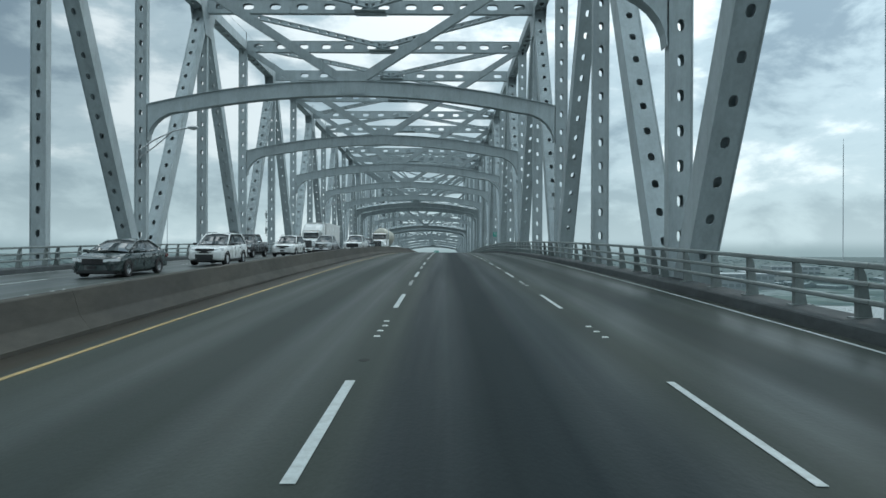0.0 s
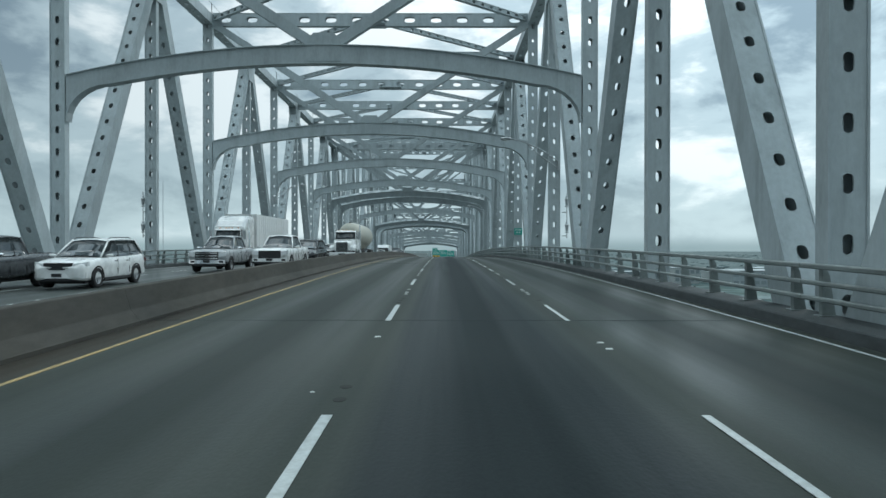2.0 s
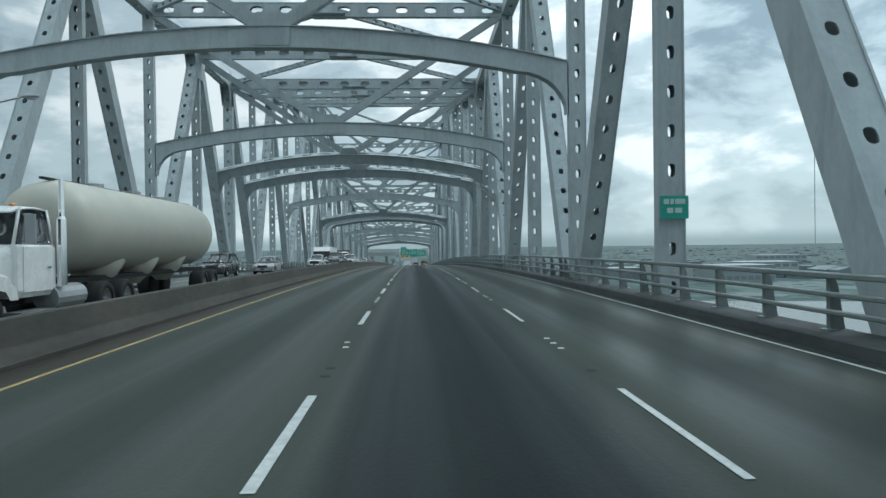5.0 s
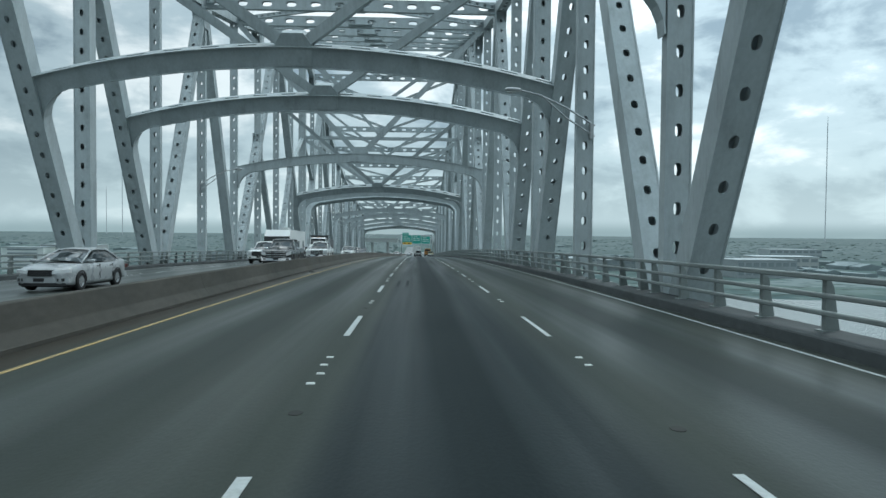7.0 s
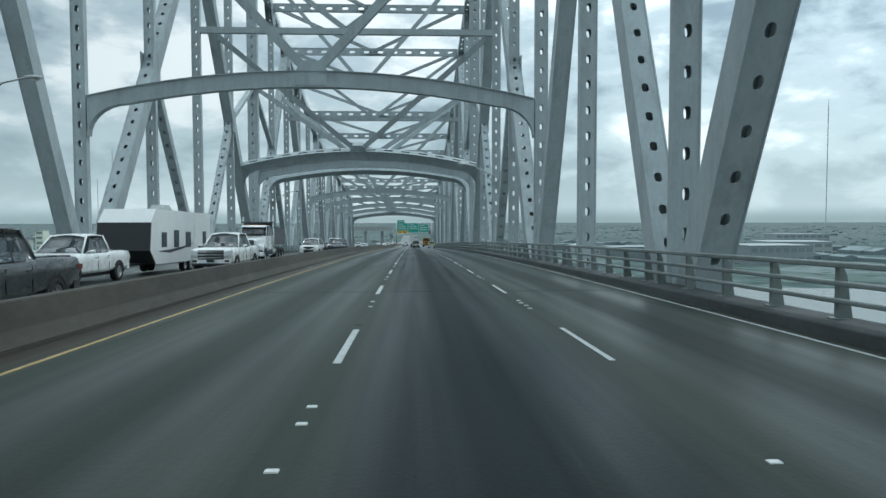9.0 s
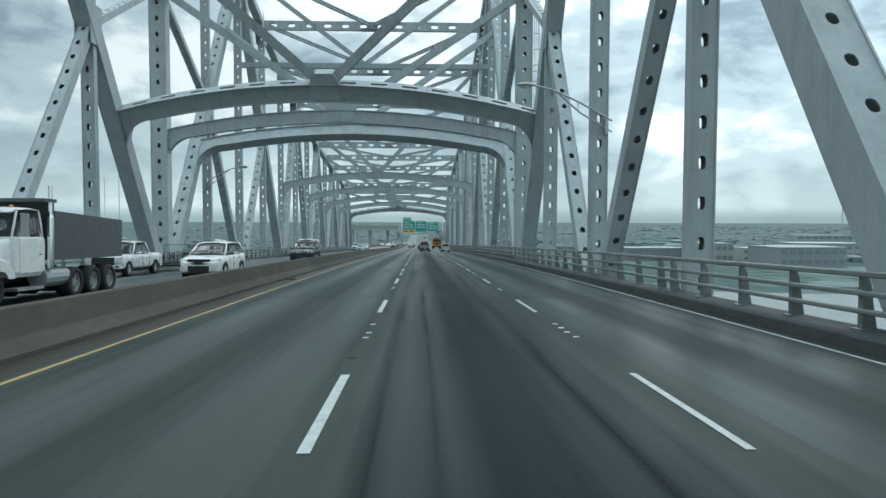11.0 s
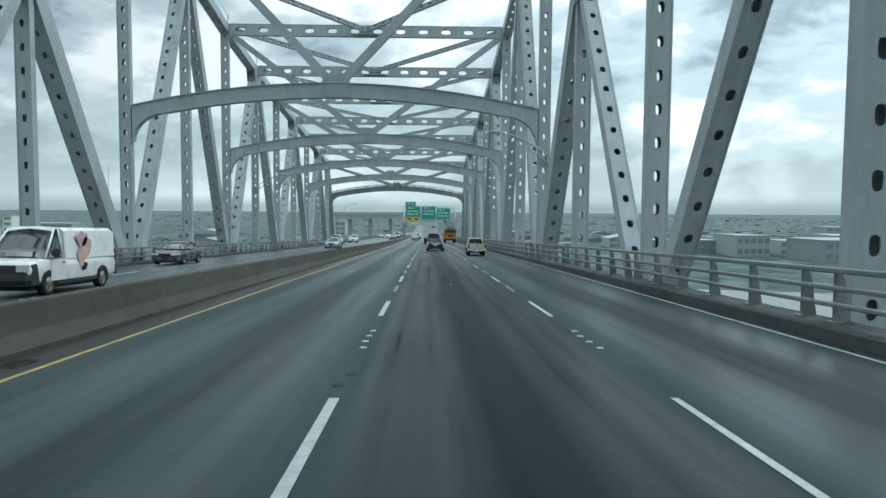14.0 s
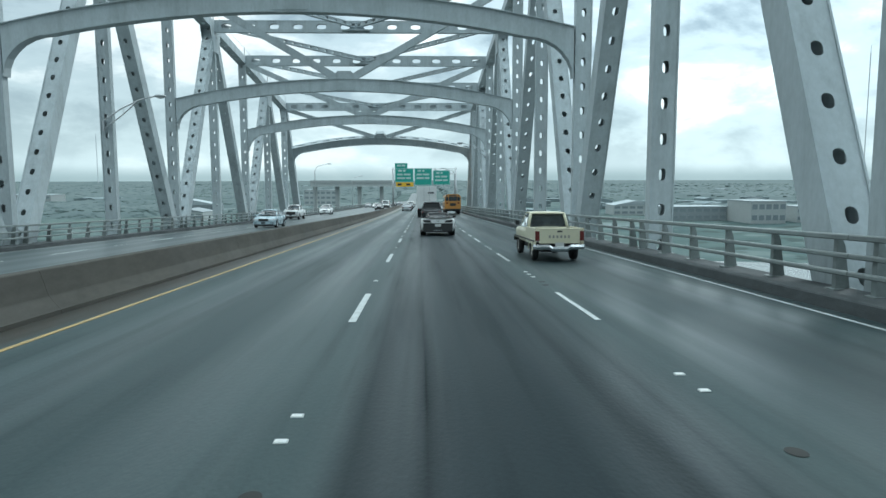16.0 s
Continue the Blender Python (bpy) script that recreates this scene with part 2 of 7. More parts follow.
def road_material():
    """Old concrete deck: wheel tracks and oil streaks along the lanes, patches, fine aggregate."""
    m = bpy.data.materials.new("worn_deck_concrete")
    m.use_nodes = True
    nt = m.node_tree
    p = nt.nodes["Principled BSDF"]
    geo = nt.nodes.new("ShaderNodeNewGeometry")
    sx = nt.nodes.new("ShaderNodeSeparateXYZ")
    nt.links.new(geo.outputs["Position"], sx.inputs[0])

    def noise_at(scale, stretch, detail=5.0):
        mp = nt.nodes.new("ShaderNodeMapping")
        mp.inputs["Scale"].default_value = stretch
        nt.links.new(geo.outputs["Position"], mp.inputs["Vector"])
        n = nt.nodes.new("ShaderNodeTexNoise")
        n.inputs["Scale"].default_value, n.inputs["Detail"].default_value = scale, detail
        nt.links.new(mp.outputs[0], n.inputs["Vector"])
        return n.outputs[0]

    def op(kind, a, b=None, c=None):
        n = nt.nodes.new("ShaderNodeMath")
        n.operation = kind
        for i, v in enumerate((a, b, c)):
            if v is None:
                continue
            if isinstance(v, (int, float)):
                n.inputs[i].default_value = v
            else:
                nt.links.new(v, n.inputs[i])
        return n.outputs[0]

    def ramp_(v, stops):
        n = nt.nodes.new("ShaderNodeValToRGB")
        e = n.color_ramp.elements
        e[0].position, e[0].color = stops[0][0], stops[0][1]
        e[1].position, e[1].color = stops[-1][0], stops[-1][1]
        for pos, c in stops[1:-1]:
            e.new(pos).color = c
        nt.links.new(v, n.inputs[0])
        return n.outputs[0]

    def mix(fac, a, b, mode="MIX"):
        n = nt.nodes.new("ShaderNodeMix")
        n.data_type, n.blend_type = "RGBA", mode
        for i, v in ((0, fac), (6, a), (7, b)):
            if isinstance(v, (int, float, tuple)):
                n.inputs[i].default_value = v
            else:
                nt.links.new(v, n.inputs[i])
        return n.outputs[2]

    along = ramp_(op("DIVIDE", sx.outputs[1], 400.0), [(0.33, (0.22,) * 3 + (1,)), (0.46, (1, 1, 1, 1))])
    streak = noise_at(1.6, (1, 0.012, 1), 4.0)
    cloudy = noise_at(0.16, (1, 0.35, 1), 5.0)
    grit = noise_at(28, (1, 0.5, 1), 4.0)
    wob = op("MULTIPLY", op("SUBTRACT", noise_at(0.06, (0.1, 1, 1), 3.0), 0.5), 0.3)
    x = op("ADD", sx.outputs[0], wob)
    base = mix(op("MULTIPLY", cloudy, 0.9), (0.035, 0.0408, 0.035, 1), (0.062, 0.071, 0.061, 1))
    later = mix(op("MULTIPLY", cloudy, 0.9), (0.0255, 0.043, 0.044, 1), (0.045, 0.073, 0.075, 1))
    base = mix(ramp_(op("DIVIDE", sx.outputs[1], 400.0), [(0.44, (0, 0, 0, 1)), (0.60, (1, 1, 1, 1))]), base, later)
    # the middle lane is the most travelled: a dark oily band in each lane's centre
    lane = op("ABSOLUTE", op("SUBTRACT", op("FRACT", op("DIVIDE", op("ADD", x, 4.81), 3.66)), 0.5))
    oil = ramp_(lane, [(0.0, (1, 1, 1, 1)), (0.14, (0.9, 0.9, 0.9, 1)), (0.30, (0.30, 0.30, 0.30, 1)), (0.5, (0.12, 0.12, 0.12, 1))])
    oil_strength = ramp_(op("DIVIDE", op("ADD", sx.outputs[0], 20.0), 28.0), [(0.0, (0.2,) * 3 + (1,)), (0.55, (0.25,) * 3 + (1,)), (0.66, (0.35,) * 3 + (1,)), (0.69, (0.85,) * 3 + (1,)), (0.80, (0.85,) * 3 + (1,)), (0.83, (0.5,) * 3 + (1,)), (1.0, (0.4,) * 3 + (1,))])
    dark = op("MULTIPLY", op("MULTIPLY", oil, oil_strength), op("ADD", 0.5, op("MULTIPLY", streak, 0.9)))
    middle = ramp_(op("DIVIDE", op("ADD", sx.outputs[0], 20.0), 28.0), [(0.682, (0, 0, 0, 1)), (0.694, (1, 1, 1, 1)), (0.775, (1, 1, 1, 1)), (0.805, (0, 0, 0, 1))])
    dark = op("MAXIMUM", dark, op("MULTIPLY", middle, 0.80))
    base = mix(op("MINIMUM", dark, 0.9), base, (0.0072, 0.0122, 0.0158, 1))
    lines = ramp_(streak, [(0.30, (0, 0, 0, 1)), (0.62, (1, 1, 1, 1))])
    away = ramp_(op("DIVIDE", op("ADD", sx.outputs[0], 20.0), 28.0), [(0.47, (1, 1, 1, 1)), (0.50, (0, 0, 0, 1))])
    base = mix(op("MULTIPLY", lines, op("ADD", 0.16, op("MULTIPLY", away, 0.5))), base, (0.067, 0.079, 0.079, 1))
    # thin tyre-worn dark lines and drips that run along the middle lane
    fine = noise_at(3.4, (1, 0.007, 1), 3.0)
    fades = noise_at(0.035, (0.3, 1, 1), 3.0)
    worn = None
    for at_x, wide, much in ((-0.10, 0.14, 0.5), (1.50, 0.22, 0.45), (1.95, 0.16, 0.3), (-0.62, 0.2, 0.3)):
        near = op("MAXIMUM", op("SUBTRACT", 1.0, op("DIVIDE", op("ABSOLUTE", op("SUBTRACT", x, at_x)), wide)), 0.0)
        near = op("MULTIPLY", near, ramp_(fades, [(0.34, (0, 0, 0, 1)), (0.48, (1, 1, 1, 1))]))
        near = op("MULTIPLY", near, along)
        worn = near if worn is None else op("MAXIMUM", worn, near)
        base = mix(op("MULTIPLY", near, much), base, (0.011, 0.0145, 0.016, 1))
    thin = ramp_(fine, [(0.50, (0, 0, 0, 1)), (0.66, (1, 1, 1, 1))])
    own = ramp_(op("DIVIDE", op("ADD", sx.outputs[0], 20.0), 28.0), [(0.47, (0.3, 0.3, 0.3, 1)), (0.50, (1, 1, 1, 1))])
    base = mix(op("MULTIPLY", op("MULTIPLY", op("MULTIPLY", thin, own), along), 0.26), base, (0.014, 0.018, 0.019, 1))
    # oil drips beside the lane line
    drip = op("MAXIMUM", op("SUBTRACT", 1.0, op("DIVIDE", op("ABSOLUTE", op("ADD", op("ADD", sx.outputs[0], 1.77), op("MULTIPLY", op("SUBTRACT", noise_at(1.1, (0.1, 1, 1), 2.0), 0.5), 0.18))), 0.15)), 0.0)
    blot = ramp_(op("ADD", op("MULTIPLY", op("SINE", op("MULTIPLY", sx.outputs[1], 5.9)), 0.22), noise_at(0.9, (1, 1, 1), 3.0)), [(0.44, (0, 0, 0, 1)), (0.62, (1, 1, 1, 1))])
    gate = ramp_(op("DIVIDE", sx.outputs[1], 60.0), [(0.30, (0, 0, 0, 1)), (0.34, (1, 1, 1, 1)), (0.50, (1, 1, 1, 1)), (0.56, (0, 0, 0, 1))])
    base = mix(op("MULTIPLY", op("MULTIPLY", op("MINIMUM", op("MULTIPLY", drip, 2.0), 1.0), op("MULTIPLY", blot, gate)), 0.75), base, (0.011, 0.014, 0.0135, 1))
    # a pair of skid marks from a hard stop
    skid = ramp_(op("DIVIDE", sx.outputs[1], 200.0), [(0.698, (0, 0, 0, 1)), (0.712, (1, 1, 1, 1)), (0.726, (1, 1, 1, 1)), (0.730, (0, 0, 0, 1))])
    for at_x in (-0.60, -0.245):
        near = op("MINIMUM", op("MULTIPLY", op("MAXIMUM", op("SUBTRACT", 1.0, op("DIVIDE", op("ABSOLUTE", op("SUBTRACT", sx.outputs[0], at_x)), 0.085)), 0.0), 2.2), 1.0)
        mark = op("MULTIPLY", op("MULTIPLY", near, skid), 0.8)
        worn = op("MAXIMUM", worn, op("MULTIPLY", mark, 1.35))
        base = mix(mark, base, (0.006, 0.009, 0.010, 1))
    # silt washed against the median, ragged towards the line
    silt = op("SUBTRACT", op("ADD", op("MULTIPLY", sx.outputs[0], -1.0), op("MULTIPLY", op("SUBTRACT", noise_at(1.3, (1, 0.25, 1), 4.0), 0.5), 0.5)), 5.22)
    silt = op("MULTIPLY", ramp_(op("MULTIPLY", silt, 4.0), [(0.0, (0, 0, 0, 1)), (0.8, (1, 1, 1, 1))]), op("LESS_THAN", op("MULTIPLY", sx.outputs[0], -1.0), 6.33))
    base = mix(op("MULTIPLY", silt, op("ADD", 0.45, op("MULTIPLY", noise_at(5.0, (1, 0.4, 1), 4.0), 0.8))), base, (0.046, 0.040, 0.031, 1))
    g = nt.nodes.new("ShaderNodeCombineColor")
    v = op("ADD", 0.84, op("MULTIPLY", grit, 0.32))
    for i in range(3):
        nt.links.new(v, g.inputs[i])
    base = mix(1.0, base, g.outputs[0], "MULTIPLY")
    nt.links.new(base, p.inputs["Base Color"])
    # polished wheel tracks either side of the oil band
    track = op("MULTIPLY", own, ramp_(lane, [(0.08, (0, 0, 0, 1)), (0.20, (1, 1, 1, 1)), (0.34, (1, 1, 1, 1)), (0.46, (0, 0, 0, 1))]))
    far_side = op("SUBTRACT", 1.0, own)
    matt = op("MULTIPLY", middle, op("SUBTRACT", 1.0, along))
    nt.links.new(op("SUBTRACT", op("SUBTRACT", op("ADD", 0.50, op("MULTIPLY", matt, 0.02)), op("MULTIPLY", far_side, 0.08)), op("MULTIPLY", op("MULTIPLY", track, streak), 0.26)), p.inputs["Roughness"])
    sheen = op("ADD", op("ADD", op("ADD", 0.05, op("MULTIPLY", along, 0.03)), op("MULTIPLY", far_side, 0.28)), op("MULTIPLY", op("MULTIPLY", op("MULTIPLY", track, op("ADD", 0.25, op("MULTIPLY", along, 0.75))), streak), 0.34))
    wet = ramp_(op("DIVIDE", sx.outputs[1], 400.0), [(0.66, (0, 0, 0, 1)), (0.74, (1, 1, 1, 1))])
    sheen = op("MULTIPLY", op("ADD", sheen, op("MULTIPLY", wet, 0.23)), op("SUBTRACT", 1.0, op("MULTIPLY", op("MULTIPLY", middle, along), 0.5)))
    dull = op("SUBTRACT", op("SUBTRACT", 1.0, op("MULTIPLY", worn, 0.6)), op("MULTIPLY", op("MULTIPLY", op("MULTIPLY", thin, own), along), 0.34))
    nt.links.new(op("MULTIPLY", sheen, op("MAXIMUM", op("SUBTRACT", dull, op("MULTIPLY", matt, 0.35)), 0.05)), p.inputs["Specular IOR Level"])
    b = nt.nodes.new("ShaderNodeBump")
    b.inputs["Strength"].default_value, b.inputs["Distance"].default_value = 0.3, 0.01
    nt.links.new(grit, b.inputs["Height"])
    nt.links.new(b.outputs[0], p.inputs["Normal"])
    return m


ROAD = road_material()


# ---- mesh helpers ----
class Build:
    """Collects vertices and faces of one mesh."""

    def __init__(self):
        self.v, self.f, self.m = [], [], []

    def add(self, verts, faces, mat=0):
        o = len(self.v)
        self.v += [tuple(float(c) for c in p) for p in verts]
        self.f += [tuple(i + o for i in f) for f in faces]
        self.m += [mat] * len(faces)
        return self

    def obox(self, c, a, b, n, la, lb, ln, mat=0):
        """A box round c with edges la, lb, ln along the unit vectors a, b, n."""
        c, a, b, n = (np.asarray(q, float) for q in (c, a, b, n))
        vs = [c + a * la * i + b * lb * j + n * ln * k for i in (-.5, .5) for j in (-.5, .5) for k in (-.5, .5)]
        return self.add(vs, [(0, 1, 3, 2), (4, 6, 7, 5), (0, 4, 5, 1), (2, 3, 7, 6), (0, 2, 6, 4), (1, 5, 7, 3)], mat)

    def box(self, x0, x1, y0, y1, z0, z1, mat=0):
        return self.obox(((x0 + x1) / 2, (y0 + y1) / 2, (z0 + z1) / 2), (1, 0, 0), (0, 1, 0), (0, 0, 1), x1 - x0, y1 - y0, z1 - z0, mat)

    def rings(self, rings, closed=True, caps=True, mat=0):
        """A skin over rings of equal numbers of points."""
        k = len(rings[0])
        fs = []
        for r in range(len(rings) - 1):
            for i in range(k if closed else k - 1):
                j = (i + 1) % k
                fs.append((r * k + i, r * k + j, (r + 1) * k + j, (r + 1) * k + i))
        if caps and closed:
            fs.append(tuple(range(k - 1, -1, -1)))
            fs.append(tuple(range((len(rings) - 1) * k, len(rings) * k)))
        return self.add([p for ring in rings for p in ring], fs, mat)

    def tube(self, pts, r, k=6, mat=0):
        pts = [np.asarray(p, float) for p in pts]
        rings = []
        for i, p in enumerate(pts):
            d = pts[min(i + 1, len(pts) - 1)] - pts[max(i - 1, 0)]
            d = d / np.linalg.norm(d)
            u = np.cross(d, (0, 0, 1) if abs(d[2]) < 0.9 else (1, 0, 0))
            u /= np.linalg.norm(u)
            w = np.cross(d, u)
            rr = r[i] if isinstance(r, (list, tuple)) else r
            rings.append([p + rr * (math.cos(q) * u + math.sin(q) * w) for q in (2 * math.pi * j / k for j in range(k))])
        return self.rings(rings, mat=mat)

    def sheet(self, c, a, b, n, length, width, t, hole):
        """A plate round c, long in a and wide in b, with a row of long rounded holes (width, length, spacing)."""
        c, a, b, n = (np.asarray(q, float) for q in (c, a, b, n))
        hw, hl, sp = hole
        count = max(1, int(length / sp))
        cell = length / count
        W, S, h, g = width / 2, cell / 2, hw / 2, hl / 2
        outer = [(W, 0), (W, S / 2), (W, S), (0, S), (-W, S), (-W, S / 2), (-W, 0), (-W, -S / 2), (-W, -S), (0, -S), (W, -S), (W, -S / 2)]
        k = 12
        inner = []
        for i in range(k):
            q = 2 * math.pi * i / k
            c_, s_ = math.cos(q), math.sin(q)
            inner.append((h * c_, (g - h) * (0 if abs(s_) < 1e-6 else math.copysign(1, s_)) + min(h, g) * s_) if g > h else (h * c_, g * s_))
        faces = []
        for i in range(k):
            j = (i + 1) % k
            faces += [(i, j, k + j, k + i), (2 * k + j, 2 * k + i, 3 * k + i, 3 * k + j), (k + i, k + j, 3 * k + j, 3 * k + i)]
        for q in range(count):
            m0 = c + a * (-length / 2 + (q + .5) * cell)
            vs = [m0 + b * u + a * w + n * (t / 2 * s) for s in (1, -1) for u, w in outer + inner]
            self.add(vs, faces)
        return self

    def member(self, p0, p1, b, w, d, hole=None, t=0.05, inset=0.05, far=None):
        """A built-up box member from p0 to p1: solid plates on its b sides, perforated or solid cover plates on the others."""
        p0, p1, b = (np.asarray(q, float) for q in (p0, p1, b))
        L = np.linalg.norm(p1 - p0)
        a = (p1 - p0) / L
        b = b - a * (a @ b)
        b /= np.linalg.norm(b)
        n = np.cross(a, b)
        c = (p0 + p1) / 2
        for s in (-1, 1):
            self.obox(c + b * s * (w - t) / 2, a, b, n, L, t, d)
            q = c + n * s * (d / 2 - inset)
            if hole:
                self.sheet(q, a, b, n, L, w - 2 * t, 0.04, far if far and s * n[1] > 0 else hole)
            else:
                self.obox(q, a, b, n, L, w - 2 * t, 0.04)
        return self

    def mesh(self, name, mats, smooth=False):
        me = bpy.data.meshes.new(name)
        me.from_pydata(self.v, [], self.f)
        for mt in mats if isinstance(mats, (list, tuple)) else [mats]:
            me.materials.append(mt)
        if any(self.m):
            me.polygons.foreach_set("material_index", self.m)
        if smooth:
            me.shade_smooth()
        me.update()
        return me


def empty_thing(name, at=(0, 0, 0), **tags):
    ob = new(name)
    ob.empty_display_size = 0.5
    ob.location = at
    return tagged(ob, **tags)


def part(name, build, mat, parent, label="", smooth=False):
    """Links a build as one mesh under a thing or a part; its vertices are in the parent's own space."""
    ob = new(name, build if isinstance(build, bpy.types.Mesh) else build.mesh(name, mat, smooth))
    ob.parent = parent
    return tagged(ob, label=label)


def solid(name, build, mat, smooth=False, **tags):
    return tagged(new(name, build.mesh(name, mat, smooth)), **tags)


# ---- plan ----
PANEL, FIRST = 11.37, 68.1
XL, XR, XC = -20.38, 7.72, -6.33       # truss planes and the bridge's axis
FACE_L, FACE_R = -19.92, 7.26
LANE = (-1.15, 2.51)
END_K = 28


def node_y(k):
    return FIRST + PANEL * k


def grade(y):
    return 0.0358048 * y - 0.000253039 * y * y + 0.275751e-6 * y ** 3


Y_TAN = 400.0
Z_TAN = grade(Y_TAN)
S_TAN = 0.0358048 - 2 * 0.000253039 * Y_TAN + 3 * 0.275751e-6 * Y_TAN ** 2
GROUND = -42.0


def road_z(y, x=0.0):
    """The deck: a crest along the bridge, a slight fall of the far carriageway to its kerb."""
    if y <= Y_TAN:
        z = grade(y)
    else:
        z = max(Z_TAN + S_TAN * (y - Y_TAN), GROUND + 6.0)
    fall = 0.021 + 0.011 * min(max((y - 130.0) / 90.0, 0.0), 1.0)
    return z - fall * max(0.0, XC - x)


def swing(y):
    """The near truss stands a little further out on the way to the tower."""
    u = min(max((y - 95.0) / 95.0, 0.0), 1.0) * min(max((268.0 - y) / 28.0, 0.0), 1.0)
    return 0.06 * min(max((y - 95.0) / 95.0, 0.0), 1.0) + 0.20 * u * u * (3 - 2 * u)


def at(x, y, h):
    return np.array((x + (swing(y) if x > 7.05 else 0.0), y, road_z(y) + h))


TOP = {9: 23.0, 10: 24.8, 11: 27.0, 12: 29.6, 13: 32.4, 14: 35.2, 15: 38.0, 16: 35.4, 17: 32.4, 18: 29.6, 19: 26.8, 20: 24.4, 21: 22.5,
       22: 21.2, 23: 20.2, 24: 19.3, 25: 18.4, 26: 17.4, 27: 16.4}


def top_h(k):
    return TOP.get(k, 21.2) - 0.45


K0 = -9
STATIONS = [-110 + 5.0 * i for i in range(103)] + [410 + 20.0 * i for i in range(60)]


def sweep(profile, y0, y1, step=5.685):
    """A build that carries a closed profile of (x, height over the deck) along the deck."""
    count = max(1, round((y1 - y0) / step))
    ys = [y0 + (y1 - y0) * i / count for i in range(count + 1)]
    return Build().rings([[(x, y, road_z(y, x) + h) for x, h in profile] for y in ys])


# ---- deck ----
deck = Build()
xs = (-19.3, -15.2, -11.5, -7.5, XC, -4.9, -1.15, 2.51, 6.62)
deck.rings([[(x, y, road_z(y, x)) for x in xs] + [(x, y, road_z(y, x) - 0.7) for x in reversed(xs)] for y in STATIONS])
road = solid("road", deck, ROAD, label="worn grey concrete bridge deck with oily wheel tracks", category="road", kind="structure")

for name, x, w, mat, lab in (("edge_line", 6.19, 0.075, WHITE_PAINT, "solid white edge line"), ("edge_line", -18.95, 0.12, WHITE_PAINT, "solid white edge line"),
                             ("median_line", -5.16, 0.085, YELLOW_PAINT, "solid yellow line beside the median"), ("median_line", -7.45, 0.13, YELLOW_PAINT, "solid yellow line beside the median")):
    part(name, sweep([(x - w / 2, 0.004), (x + w / 2, 0.004), (x + w / 2, 0.008), (x - w / 2, 0.008)], -100, 900, 8), mat, road, lab)

for i, k in enumerate((-2, 1, 9, 12, 15, 28)):
    y = node_y(k) + (0.65 if k == -2 else 0.0)
    j = Build()
    for x0, x1 in ((-19.25, -6.78), (-5.9, 6.55)):
        j.rings([[(x0, yy, road_z(yy, x0) + h), (x1, yy, road_z(yy, x1) + h)] for yy, h in ((y - .014, .003), (y - .014, .006), (y + .014, .006), (y + .014, .003))], closed=False)
    part("expansion_joint", j, ROAD_EDGE, road, "dark rubber expansion joint")


# ---- median barrier, kerbs and railings ----
median = empty_thing("median_barrier", label="long soiled brown concrete median barrier with sloped sides", category="barrier", kind="structure")
half = [(0.42, 0.0), (0.42, 0.07), (0.40, 0.085), (0.25, 0.265), (0.235, 0.29), (0.115, 0.69), (0.095, 0.71)]
prof = [(XC + a, h) for a, h in half] + [(XC - a, h) for a, h in reversed(half)]
for k in range(K0, 40):
    part("barrier_segment", sweep(prof, node_y(k) + 0.003, node_y(k + 1) - 0.003), BARRIER, median)

for side, x0, x1 in (("kerb", 6.50, 7.18), ("kerb", -19.9, -19.22)):
    s = 1 if x0 > 0 else -1
    inner, outer = (x0, x1) if s > 0 else (x1, x0)
    prof = [(inner, -0.1), (inner + s * 0.03, 0.20), (inner + s * 0.06, 0.225), (outer, 0.28), (outer, -0.6), (inner, -0.6)]
    solid("kerb", sweep(prof, -100, 560), CURB, label="dark soiled concrete kerb under the bridge railing", category="kerb", kind="structure")

for s, x in ((1, 6.88), (-1, -19.55)):
    rail = empty_thing("bridge_railing", label="dull galvanized three-bar bridge railing on a concrete kerb", category="railing")
    for k in range(K0, 42):
        y0, y1 = node_y(k) - 0.138, node_y(k + 1) - 0.162
        for h, hh, ww in ((1.17, 0.10, 0.13), (0.86, 0.085, 0.10), (0.57, 0.085, 0.10)):
            c = 0.02
            p = [(x - ww / 2 + c, h - hh / 2), (x + ww / 2 - c, h - hh / 2), (x + ww / 2, h - hh / 2 + c), (x + ww / 2, h + hh / 2 - c),
                 (x + ww / 2 - c, h + hh / 2), (x - ww / 2 + c, h + hh / 2), (x - ww / 2, h + hh / 2 - c), (x - ww / 2, h - hh / 2 + c)]
            part("rail_bar", sweep(p, y0, y1, 5.7), RAIL, rail)
    post = Build()
    post.rings([[(s * (0.055 + a), dy * w, h) for a, dy, w in ((0, -1, .06), (0, 1, .06), (d, 1, .05), (d, -1, .05))] for h, d in ((0.25, 0.26), (0.6, 0.2), (1.0, 0.14), (1.20, 0.05))])
    post.box(-0.02 if s > 0 else -0.40, 0.40 if s > 0 else 0.02, -0.13, 0.13, 0.25, 0.275)
    for h in (1.17, 0.86, 0.57):
        post.box(-0.03, 0.075, -0.05, 0.05, h - 0.03, h + 0.03) if s > 0 else post.box(-0.075, 0.03, -0.05, 0.05, h - 0.03, h + 0.03)
    pm = post.mesh("rail_post", RAIL)
    # six posts to a length of rail, a close pair at each joint
    for k in range(K0, 42):
        for j in range(6):
            y = node_y(k) + 0.35 + 2.07 * j
            p = part("rail_post", pm, RAIL, rail)
            p.location = (x, y, road_z(y, x))


